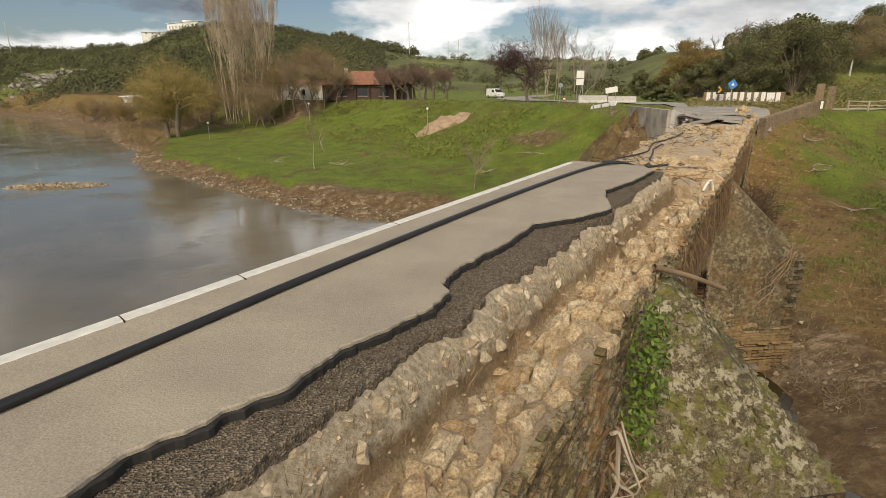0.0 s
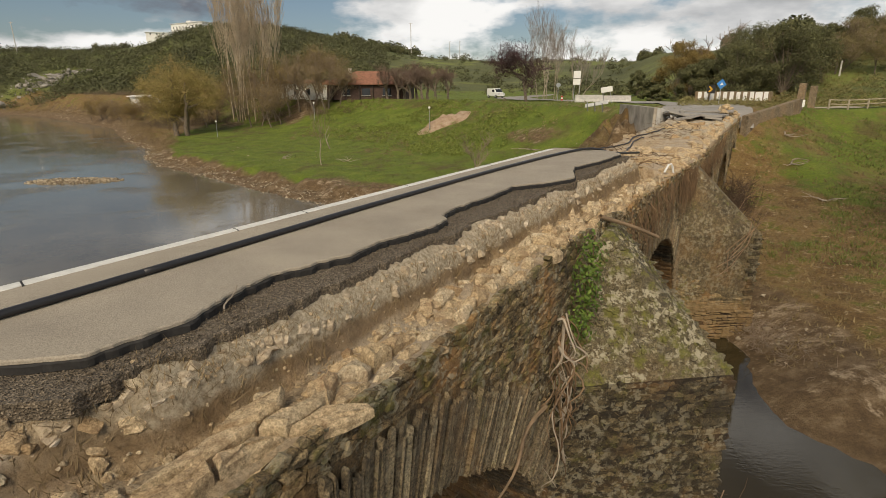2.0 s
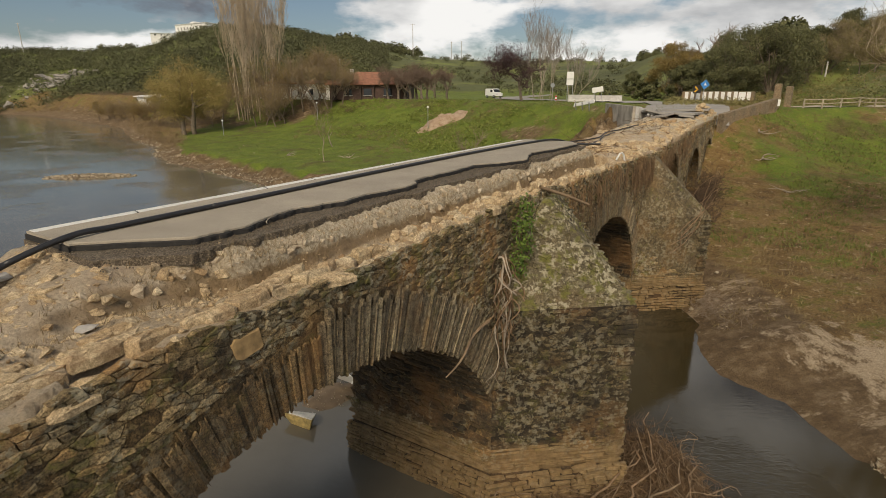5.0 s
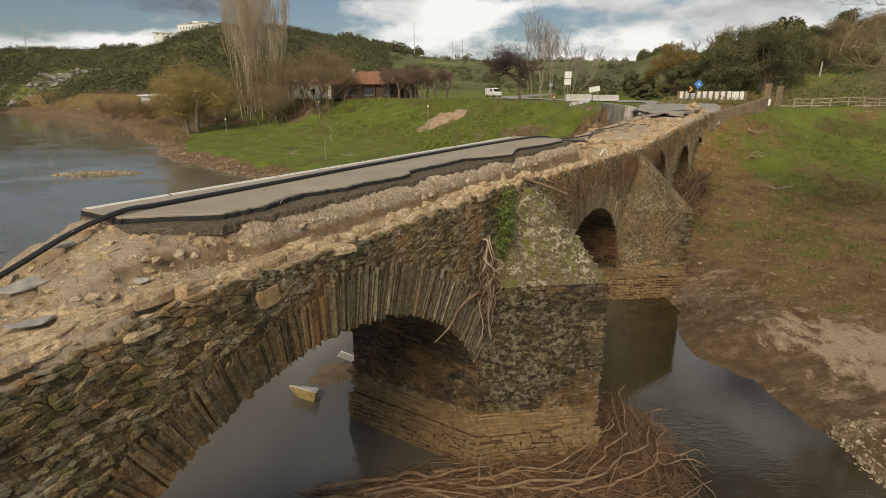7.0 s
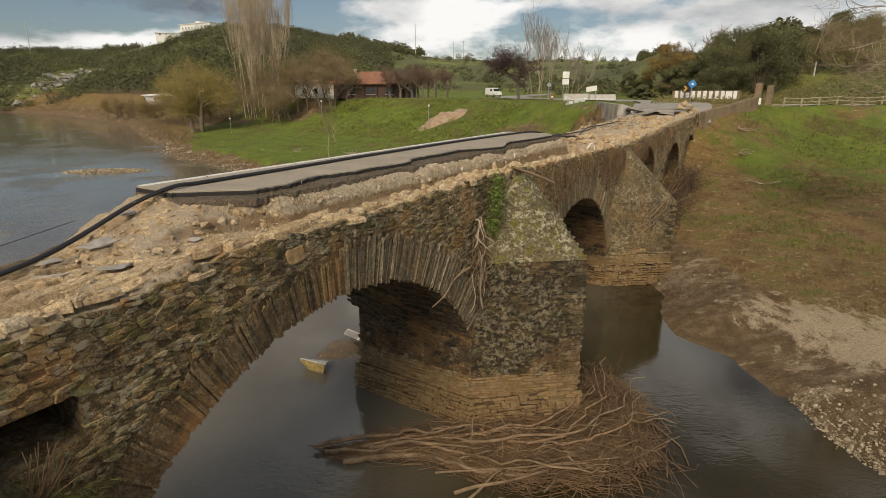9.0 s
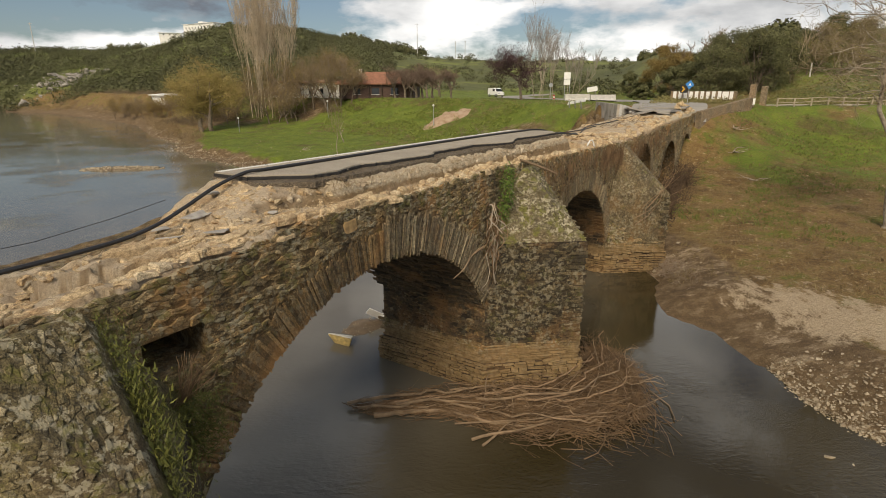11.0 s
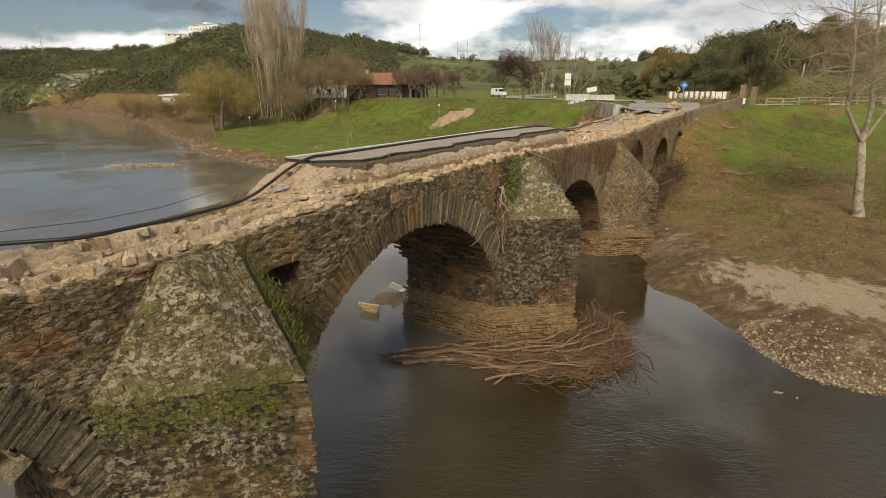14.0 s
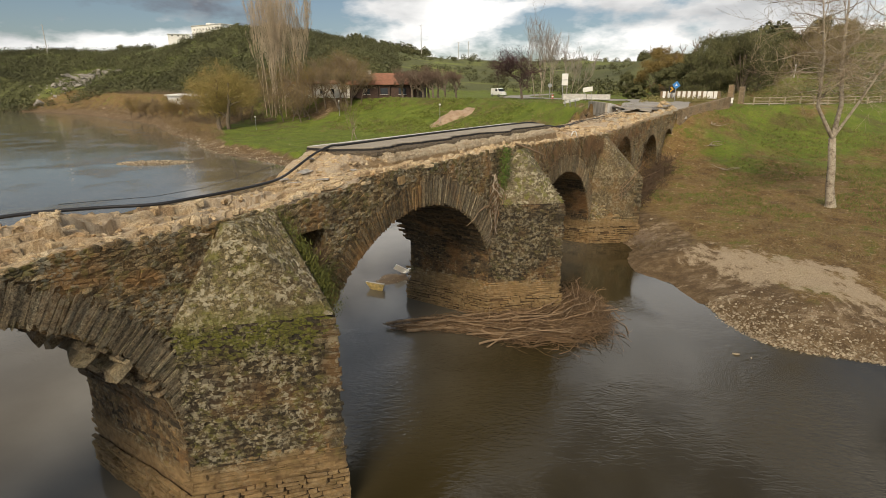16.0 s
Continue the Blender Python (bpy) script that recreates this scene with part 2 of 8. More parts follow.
def deck_mat():
    k = Net("broken_deck_earth", 0.97)
    col = k.ramp(k.noise(2.2, 9.0, 0.72), [(0.3, (0.30, 0.185, 0.088)), (0.42, (0.48, 0.34, 0.19)), (0.54, (0.61, 0.475, 0.30)), (0.70, (0.68, 0.575, 0.42))])
    col = k.mix(0.8, col, k.ramp(k.noise(30.0, 9.0, 0.8), [(0.36, (0.22, 0.18, 0.14)), (0.56, (1.05, 1.05, 1.05))]), "MULTIPLY")
    col = k.mix(k.math("MULTIPLY", k.step(k.noise(0.5, 5.0), 0.45, 0.6), 0.5), col, (0.50, 0.43, 0.34))
    col = k.mix(k.math("MULTIPLY", k.step(k.noise(0.8, 6.0, 0.65), 0.54, 0.68), 0.45), col, (0.40, 0.26, 0.135))
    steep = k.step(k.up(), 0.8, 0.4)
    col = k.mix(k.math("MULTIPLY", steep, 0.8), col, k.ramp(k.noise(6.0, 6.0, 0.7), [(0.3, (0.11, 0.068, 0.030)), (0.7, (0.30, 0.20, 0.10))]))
    lime = k.math("MULTIPLY", k.step(k.math("ADD", k.height(), k.math("MULTIPLY", k.noise(3.0, 5.0), 0.25)), 7.47, 7.57), 0.88)
    du = k.nt.nodes.new("ShaderNodeVectorMath"); du.operation = "DOT_PRODUCT"
    k.link(k.pos, du.inputs[0]); du.inputs[1].default_value = (0.5195, 0.8545, 0.0)      # the lime bed thins out towards the broken end
    lime = k.math("MULTIPLY", lime, k.step(k.math("ADD", du.outputs["Value"], k.math("MULTIPLY", k.noise(1.5, 5.0), 1.6)), -0.6, 0.9))
    col = k.mix(lime, col, k.ramp(k.noise(20.0, 6.0, 0.7), [(0.34, (0.26, 0.205, 0.13)), (0.6, (0.62, 0.54, 0.40))]))
    return k.done(col, k.noise(14.0, 10.0, 0.8), 1.0, 0.06)


M_FLAG = plain("blue_grey_slate", (0.34, 0.32, 0.29), 0.8, 0, 0.3, 7.0)
M_RUBBLE, M_DECK = rubble_mat(), deck_mat()
kk = Net("lime_concrete", 0.95)
M_LIME = kk.done(kk.mix(0.75, kk.ramp(kk.math("FRACT", kk.math("ADD", kk.island, kk.obj)), [(0.0, (0.42, 0.335, 0.225)), (0.4, (0.58, 0.49, 0.36)), (0.75, (0.49, 0.395, 0.275)), (1.0, (0.65, 0.57, 0.45))]),
                        kk.ramp(kk.noise(24.0, 8.0, 0.75), [(0.35, (0.4, 0.35, 0.29)), (0.58, (1.05, 1.04, 1.02))]), "MULTIPLY"), kk.noise(30.0, 6.0, 0.7), 0.8, 0.02)


def asphalt_mat():
    k = Net("worn_asphalt", 0.9)
    col = k.ramp(k.noise(1.2, 5.0), [(0.3, (0.335, 0.295, 0.235)), (0.7, (0.425, 0.375, 0.295))])
    col = k.mix(0.55, col, k.ramp(k.noise(75.0, 4.0, 0.75), [(0.36, (0.42, 0.41, 0.39)), (0.6, (1.08, 1.06, 1.03))]), "MULTIPLY")
    col = k.mix(k.step(k.noise(0.7, 6.0, 0.65), 0.55, 0.75), col, k.mix(0.35, col, (0.22, 0.17, 0.11)))
    return k.done(col, k.noise(70.0, 4.0), 0.5, 0.01)


def gravel_base_mat():
    k = Net("dark_sub_base_gravel", 0.95)
    col = k.ramp(k.voronoi(62.0, out="Color"), [(0.2, (0.085, 0.068, 0.046)), (0.6, (0.17, 0.137, 0.096)), (0.95, (0.33, 0.27, 0.195))])
    col = k.mix(0.5, col, k.ramp(k.noise(2.5, 4.0), [(0.3, (0.6, 0.55, 0.5)), (0.7, (1, 1, 1))]), "MULTIPLY")
    return k.done(col, k.voronoi(62.0), 0.9, 0.02)


M_ASPHALT, M_SUBBASE = asphalt_mat(), gravel_base_mat()
M_TAR = plain("tarry_asphalt_edge", (0.022, 0.02, 0.018), 0.8, 0, 0.4, 20)
M_PAINT = plain("worn_white_paint", (0.66, 0.65, 0.60), 0.7, 0, 0.12, 9)
M_PIPE = plain("black_plastic_duct", (0.018, 0.018, 0.02), 0.45, 0, 0.2, 5)
M_CONCRETE = plain("pale_concrete", (0.50, 0.48, 0.44), 0.85, 0, 0.2, 2.5)
M_WHITE = plain("white_wall_paint", (0.78, 0.77, 0.73), 0.8, 0, 0.08, 0.8)
M_ROOF = plain("terracotta_tiles", (0.27, 0.125, 0.075), 0.85, 0, 0.3, 2.0)
M_DARKWOOD = plain("dark_timber", (0.06, 0.04, 0.03), 0.8, 0, 0.4, 3.0)
M_WOOD = plain("driftwood", (0.23, 0.15, 0.085), 0.85, 0, 0.45, 5.0)
M_PALEWOOD = plain("bleached_branches", (0.21, 0.145, 0.085), 0.85, 0, 0.4, 3.0)
M_DRYSTEM = plain("dry_reed_stems", (0.135, 0.083, 0.041), 0.9, 0, 0.4, 2.0)
M_BARK = plain("grey_brown_bark", (0.17, 0.135, 0.10), 0.9, 0, 0.4, 4.0)
M_PALEBARK = plain("pale_bark", (0.36, 0.30, 0.225), 0.85, 0, 0.35, 2.2)
M_TWIG = plain("bare_twigs", (0.25, 0.19, 0.135), 0.9, 0, 0.3, 0.6)
M_PURPLETWIG = plain("dark_plum_twigs", (0.085, 0.05, 0.05), 0.9, 0, 0.3, 0.8)
M_STEEL = plain("galvanised_steel", (0.45, 0.46, 0.47), 0.4, 0.8, 0.1, 8.0)


def leaf_mat(name, dark, light, broad=0.35, low=0.55):
    k = Net(name, 0.75)
    col = k.ramp(k.math("FRACT", k.math("ADD", k.island, k.obj)), [(0.0, dark), (1.0, light)])
    col = k.mix(0.5, col, k.ramp(k.noise(broad, 4.0), [(0.35, (low, low, low * 0.92)), (0.65, (1, 1, 1))]), "MULTIPLY")
    return k.done(col)


M_LEAF = leaf_mat("evergreen_leaves", (0.06, 0.066, 0.024), (0.175, 0.172, 0.065))
M_SCRUB = leaf_mat("hill_scrub", (0.058, 0.064, 0.023), (0.17, 0.172, 0.066), 0.03, 0.15)
M_IVY = leaf_mat("bright_ivy", (0.06, 0.11, 0.015), (0.17, 0.25, 0.035))
M_WILLOW = leaf_mat("ochre_willow_buds", (0.25, 0.205, 0.055), (0.45, 0.36, 0.115))
M_YELLOWLEAF = leaf_mat("ochre_leaves", (0.18, 0.125, 0.035), (0.32, 0.23, 0.07))
M_GRASSBLADE = leaf_mat("grass_tufts", (0.11, 0.135, 0.022), (0.20, 0.215, 0.05))
M_MOSSGRASS = leaf_mat("moss_and_grass", (0.06, 0.072, 0.01), (0.17, 0.17, 0.03))
M_REED = leaf_mat("dry_reeds", (0.19, 0.13, 0.06), (0.34, 0.25, 0.13))


def ground_mat():
    k = Net("ground_soil_and_grass", 0.95)
    lawn = k.ramp(k.noise(0.5, 6.0, 0.6), [(0.3, (0.115, 0.15, 0.014)), (0.5, (0.16, 0.222, 0.021)), (0.72, (0.225, 0.27, 0.037))])
    lawn = k.mix(k.step(k.noise(0.23, 6.0, 0.7), 0.5, 0.68), lawn, (0.135, 0.115, 0.035))
    lawn = k.mix(0.75, lawn, k.ramp(k.noise(7.0, 8.0, 0.75), [(0.32, (0.4, 0.4, 0.3)), (0.64, (1.1, 1.08, 1))]), "MULTIPLY")
    lawn = k.mix(0.6, lawn, k.ramp(k.noise(22.0, 5.0, 0.75), [(0.38, (0.5, 0.5, 0.4)), (0.6, (1.2, 1.18, 1.1))]), "MULTIPLY")
    soil = k.ramp(k.noise(1.6, 7.0, 0.65), [(0.3, (0.12, 0.078, 0.036)), (0.5, (0.20, 0.135, 0.066)), (0.7, (0.35, 0.26, 0.155))])
    soil = k.mix(0.6, soil, k.ramp(k.noise(9.0, 6.0, 0.7), [(0.3, (0.5, 0.45, 0.4)), (0.7, (1, 1, 1))]), "MULTIPLY")
    sand = k.ramp(k.noise(14.0, 6.0, 0.7), [(0.3, (0.34, 0.255, 0.155)), (0.65, (0.60, 0.48, 0.33))])
    soil = k.mix(k.math("MULTIPLY", k.step(k.noise(0.6, 10.0, 0.78, (0.7, 1.5, 1.0)), 0.54, 0.62), 0.75), soil, sand)
    soil = k.mix(0.6, soil, k.ramp(k.noise(45.0, 4.0, 0.7), [(0.36, (0.4, 0.36, 0.32)), (0.6, (1.05, 1.03, 1))]), "MULTIPLY")
    olive = k.ramp(k.noise(0.55, 8.0, 0.72), [(0.3, (0.12, 0.075, 0.026)), (0.45, (0.235, 0.152, 0.056)), (0.53, (0.315, 0.22, 0.092)), (0.57, (0.225, 0.185, 0.044)), (0.65, (0.17, 0.212, 0.03))])
    olive = k.mix(0.8, olive, k.ramp(k.noise(9.0, 8.0, 0.75), [(0.34, (0.36, 0.32, 0.26)), (0.62, (1.08, 1.05, 1))]), "MULTIPLY")
    olive = k.mix(0.7, olive, k.ramp(k.noise(26.0, 5.0, 0.75), [(0.38, (0.42, 0.38, 0.3)), (0.6, (1.2, 1.17, 1.1))]), "MULTIPLY")
    olive = k.mix(k.step(k.noise(2.4, 7.0, 0.7), 0.57, 0.66), olive, (0.40, 0.30, 0.165))
    hill = k.ramp(k.noise(0.035, 7.0, 0.6), [(0.35, (0.075, 0.082, 0.028)), (0.52, (0.115, 0.123, 0.038)), (0.64, (0.19, 0.22, 0.044))])
    wob = k.math("MULTIPLY", k.math("SUBTRACT", k.noise(0.16, 6.0, 0.62), 0.5), 1.0)
    g = k.math("ADD", k.attr("green"), k.math("MULTIPLY", wob, 1.9))
    col = k.mix(k.step(g, 0.35, 0.65), olive, lawn)
    so = k.math("ADD", k.attr("soil"), wob)
    col = k.mix(k.step(so, 0.4, 0.6), col, soil)
    streak = k.math("MULTIPLY", k.math("SUBTRACT", k.noise(0.9, 9.0, 0.74, (1.5, 0.8, 1.0)), 0.5), 2.6)
    col = k.mix(k.math("MULTIPLY", k.step(k.math("ADD", k.attr("sand"), streak), 0.55, 0.85), 0.85), col, sand)
    hi = k.math("ADD", k.attr("hill"), k.math("MULTIPLY", wob, 0.6))
    col = k.mix(k.step(hi, 0.35, 0.6), col, hill)
    return k.done(col, k.noise(5.0, 9.0, 0.75), 0.9, 0.2)


def water_mat():
    k = Net("muddy_river_water", 0.06)
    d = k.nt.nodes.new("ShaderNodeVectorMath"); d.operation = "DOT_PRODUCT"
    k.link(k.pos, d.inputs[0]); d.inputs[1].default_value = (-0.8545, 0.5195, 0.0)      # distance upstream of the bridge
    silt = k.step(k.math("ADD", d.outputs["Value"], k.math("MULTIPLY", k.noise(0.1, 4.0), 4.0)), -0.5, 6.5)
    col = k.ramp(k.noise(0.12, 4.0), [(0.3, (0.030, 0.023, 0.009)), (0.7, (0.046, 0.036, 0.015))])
    # paler upstream: turbid water, with grey sky reflection put into its base colour
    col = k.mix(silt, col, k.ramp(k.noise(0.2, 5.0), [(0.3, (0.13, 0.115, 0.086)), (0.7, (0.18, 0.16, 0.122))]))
    k.b.inputs["IOR"].default_value = 1.5
    rip = k.math("ADD", k.math("MULTIPLY", k.noise(3.0, 3.0, 0.6, (1.0, 1.7, 1.0)), 0.6), k.math("MULTIPLY", k.noise(8.0, 3.0, 0.55, (0.7, 1.5, 1.0)), 0.4))
    race = k.nt.nodes.new("ShaderNodeVectorMath"); race.operation = "DISTANCE"           # quick water where the arch lets it through
    k.link(k.pos, race.inputs[0]); race.inputs[1].default_value = (0.5, -1.0, 0.0)
    amt = k.math("MAXIMUM", k.step(k.noise(0.13, 4.0), 0.48, 0.7), k.math("MULTIPLY", k.step(k.math("ADD", race.outputs["Value"], k.math("MULTIPLY", k.noise(0.4, 4.0), 4.0)), 7.5, 3.5), 1.5))
    return k.done(col, k.math("MULTIPLY", rip, k.math("ADD", k.math("MULTIPLY", amt, 1.0), 0.1)), 0.34, 0.1)


M_GROUND, M_WATER = ground_mat(), water_mat()


# ---------------- building helpers ----------------
def part(name, bm, material, parent=None, label="", smooth=False):
    me = bpy.data.meshes.new(name)
    bm.to_mesh(me)
    bm.free()
    me.materials.append(material)
    if smooth:
        me.polygons.foreach_set("use_smooth", [True] * len(me.polygons))
    ob = new(name, me)
    if parent:
        ob.parent = parent
        ob.matrix_parent_inverse = parent.matrix_world.inverted()
    if label:
        ob["label"] = label
    return ob


def mesh_part(name, verts, faces, material, parent=None, label="", smooth=False):
    me = bpy.data.meshes.new(name)
    me.from_pydata(verts, [], faces)
    me.update()
    me.materials.append(material)
    if smooth:
        me.polygons.foreach_set("use_smooth", [True] * len(me.polygons))
    ob = new(name, me)
    if parent:
        ob.parent = parent
        ob.matrix_parent_inverse = parent.matrix_world.inverted()
    if label:
        ob["label"] = label
    return ob


def thing(name, at, label, category, group="", kind=""):
    e = new(name)
    e.empty_display_size = 0.3
    e.matrix_world = Matrix.Translation(at)
    return tagged(e, label, category, group, kind)


W, N, O = Vector((0.5195, 0.8545, 0)), Vector((-0.8545, 0.5195, 0)), Vector((0, 1.9, 0))
UP = Vector((0, 0, 1))


def B(u, v, z):
    """A place by the bridge: u along its downstream face, v into it, z up from the water."""
    return O + W * float(u) + N * float(v) + UP * float(z)


def nz(x, y=0.0, z=0.0, s=1.0):
    return noise.noise(Vector((x * s, y * s, z * s)))


def bevel_box(bm, size, at=(0, 0, 0), rot=None, bevel=0.02, seg=2):
    m = Matrix.Translation(at) @ (rot or Matrix()) @ Matrix.Diagonal((*size, 1))
    r = bmesh.ops.create_cube(bm, size=1.0, matrix=m)
    if bevel:
        bmesh.ops.bevel(bm, geom=list({e for v in r["verts"] for e in v.link_edges}), offset=bevel, segments=seg, affect="EDGES", profile=0.6)


def tube(verts, faces, pts, radii, sides=5):
    """A tapered tube along points."""
    base = len(verts)
    for i, p in enumerate(pts):
        d = (pts[min(i + 1, len(pts) - 1)] - pts[max(i - 1, 0)])
        d = d.normalized() if d.length > 1e-6 else UP
        a = d.cross(Vector((0.31, 0.95, 0.1))).normalized()
        b = d.cross(a)
        for k in range(sides):
            w = 2 * math.pi * k / sides
            verts.append(p + radii[i] * (math.cos(w) * a + math.sin(w) * b))
    for i in range(len(pts) - 1):
        for k in range(sides):
            q = base + i * sides
            faces.append((q + k, q + (k + 1) % sides, q + sides + (k + 1) % sides, q + sides + k))
    faces.append(tuple(base + (len(pts) - 1) * sides + k for k in range(sides)))


# ---------------- ground and water ----------------
SHORE = [(900, -330), (60, -26), (40, -12), (22, -1.5), (16.1, 0.9), (14.1, 1.5), (12.6, 2.6), (12.1, 4.2), (12.0, 6.4), (11.5, 9.2), (10.3, 10.9), (10.4, 12.5),
         (11.6, 15.5), (11.2, 19), (8, 26), (2, 34), (-3.7, 39.5), (-9.4, 42), (-19, 50), (-29, 60), (-38.5, 68), (-45, 77), (-50, 88), (-62, 102), (-73, 119), (-89, 144), (-124, 180), (-156, 211), (-190, 231), (-300, 262), (-1500, 320)]
CREST = [(1500, 420), (140, 90), (70, 55), (40, 46.3), (32.5, 46.8), (25, 42.2), (21, 43), (13, 58), (4, 82), (-14, 100), (-40, 116), (-70, 140), (-112, 180), (-175, 240), (-300, 300), (-1500, 420)]
PROFILE = ([0, 0.03, 0.08, 0.2, 0.38, 0.6, 0.73, 0.88, 1.0], [0, 0.45, 1.1, 1.55, 1.95, 2.7, 3.6, 5.8, 8.1])
RIDGE_AZ = [-60, -38, -30.3, -25.7, -18.3, -12.6, -3.7, 6.7, 17.7, 21.6, 27.2, 31.4, 38, 60]
RIDGE_E = [0.05, 0.052, 0.058, 0.086, 0.098, 0.088, 0.058, 0.049, 0.045, 0.055, 0.068, 0.078, 0.085, 0.08]
RIDGE_R = [520, 480, 450, 400, 390, 400, 430, 480, 420, 260, 190, 170, 170, 170]
RIDGE_0 = [330, 300, 230, 190, 160, 150, 150, 160, 120, 95, 82, 76, 72, 70]


def dist_to(px, py, line):
    best = np.full(px.shape, 1e9)
    for (ax, ay), (bx, by) in zip(line[:-1], line[1:]):
        dx, dy = bx - ax, by - ay
        t = np.clip(((px - ax) * dx + (py - ay) * dy) / (dx * dx + dy * dy), 0, 1)
        best = np.minimum(best, np.hypot(px - ax - t * dx, py - ay - t * dy))
    return best


def inside(px, py, poly):
    r = np.zeros(px.shape, bool)
    for (ax, ay), (bx, by) in zip(poly, poly[1:] + poly[:1]):
        if ay != by:
            r ^= ((ay > py) != (by > py)) & (px < (bx - ax) * (py - ay) / (by - ay) + ax)
    return r


def terrain(px, py):
    """Height, and how green, bare and hilly the ground is."""
    wob = np.sin(px * 1.3 + np.sin(py * 0.7) * 2) * 0.25 + np.sin(py * 2.1 + px * 0.6) * 0.18
    ds = dist_to(px, py, SHORE) + wob * 0.6
    land = inside(px, py, SHORE + [(-1500, 3000), (1500, 3000)])
    dc = dist_to(px, py, CREST)
    high = inside(px, py, CREST + [(-1500, 3000), (1500, 3000)])
    t = np.clip(ds / (ds + dc), 0, 1)
    up = (px - O.x) * N.x + (py - O.y) * N.y > 4
    cut = np.interp(ds + wob * 1.5, [0, 1.9, 2.5, 3.3, 5.0, 9.0], [0, 0.32, 0.5, 1.25, 1.4, 1.5])
    low = np.where(up & (px > -60), np.maximum(np.minimum(cut, 1.5 + 9 * t), np.where(t > 0.15, np.interp(t, *PROFILE), 0)), np.interp(t, *PROFILE))
    z = np.where(land, np.where(high, 8.1, low), np.maximum(-0.8, -0.25 * ds))
    az = np.degrees(np.arctan2(px, py))
    r = np.hypot(px, py)
    R, r0, e = np.interp(az, RIDGE_AZ, RIDGE_R), np.interp(az, RIDGE_AZ, RIDGE_0), np.interp(az, RIDGE_AZ, RIDGE_E)
    s = np.clip((r - r0) / (R - r0), 0, 1)
    s = s * s * (3 - 2 * s) * 0.75 + s * 0.25
    fall = np.clip((r - R) / 500, 0, 1)
    rise = (e * R + 1.6) * s * (1 - 0.8 * fall) * np.where(py > 10, 1, np.clip((py + 40) / 50, 0, 1))
    bump = (np.sin(px * 0.045 + 1.0) * np.cos(py * 0.038) + 0.5 * np.sin(px * 0.11 + py * 0.07)) * np.clip(rise * 0.06, 0, 1.6)
    z = np.where(high & land, z + rise + bump, z)
    fine = np.sin(px * 2.3) * np.sin(py * 1.9 + px) * 0.05 + np.sin(px * 0.7 + py * 0.9) * 0.06
    z = np.where(land, z + fine * np.clip(ds, 0, 1), z)
    # the far side of the river, behind the camera
    back = np.clip((-55 - py + 0.35 * px) / 14, 0, 1)
    z = np.where(~land, np.maximum(z, -0.8 + back * 8), z)
    return z, ds, t, land, high, rise


def axis_steps(lo, hi, fine_lo, fine_hi, step, grow=1.09):
    v = list(np.arange(fine_lo, fine_hi, step))
    s, x = step, v[-1]
    while x < hi:
        s *= grow; x += s; v.append(x)
    s, x = step, v[0]
    while x > lo:
        s *= grow; x -= s; v.insert(0, x)
    return np.array(v)


gx, gy = axis_steps(-1400, 1400, -30, 40, 0.6, 1.045), axis_steps(-120, 2400, -4, 62, 0.6, 1.035)
GX, GY = np.meshgrid(gx, gy)
GZ, DS, TT, LAND, HIGH, RISE = terrain(GX, GY)
nx_, ny_ = len(gx), len(gy)
idx = np.arange(nx_ * ny_).reshape(ny_, nx_)
quads = np.stack([idx[:-1, :-1], idx[:-1, 1:], idx[1:, 1:], idx[1:, :-1]], -1).reshape(-1, 4)
ground = mesh_part("ground", np.stack([GX, GY, GZ], -1).reshape(-1, 3).tolist(), quads.tolist(), M_GROUND, smooth=True)
tagged(ground, "riverbank ground of green lawn, bare soil and scrubby hills", "ground", kind="structure")
side = (GX - O.x) * N.x + (GY - O.y) * N.y
green = np.where(side > 0, np.where(GX < -51, 0.1, 1.0), np.clip((TT - 0.38) * 1.8 - 0.6 * np.exp(-(side / 4.5) ** 2), 0.0, 0.68))
green = np.where((side > 0) & (side < 9 + 3 * np.sin(GY)) & (GX > 6), green * 0.35, green)
shore_w = np.where(side > 0, np.where(GX < -12, 4.6, 6.2), 4.8)
soil = np.clip(1.25 - DS / shore_w, 0, 1)
for px_, py_, rx_, ry_, an in ((9.8, 55.2, 6.5, 1.3, -0.9), (15.0, 52.0, 3.6, 1.5, -1.1), (14.5, 45.0, 5.0, 3.0, -1.2), (17, 38, 3, 5, 0), (-30, 105, 12, 5, -0.5), (-48, 113, 12, 8, -0.6), (-64, 128, 14, 9, -0.6)):
    ax_, ay_ = (GX - px_) * math.cos(an) + (GY - py_) * math.sin(an), (GY - py_) * math.cos(an) - (GX - px_) * math.sin(an)
    soil = np.maximum(soil, np.clip(1.0 - np.hypot(ax_ / rx_, ay_ / ry_) * 0.6, 0, 0.52))
soil = np.where(LAND, soil, 1.0)
hill = np.clip(RISE / 3.0, 0, 1)
sa, sb = (GX - 17.0) * 0.515 - (GY - 8.0) * 0.857, (GX - 17.0) * 0.857 + (GY - 8.0) * 0.515
sandy = np.clip(1.2 - np.hypot(sa / 9.5, (sb + 0.7) / 3.3), 0, 1)
for key, val in (("green", green), ("soil", soil), ("hill", hill), ("sand", sandy)):
    a = ground.data.attributes.new(key, "FLOAT", "POINT")
    a.data.foreach_set("value", val.reshape(-1).astype(np.float32))

wv = [(-1500, -130, 0), (1500, -130, 0), (1500, 420, 0), (-1500, 420, 0)]
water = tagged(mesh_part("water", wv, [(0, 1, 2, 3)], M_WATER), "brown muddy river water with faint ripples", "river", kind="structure")

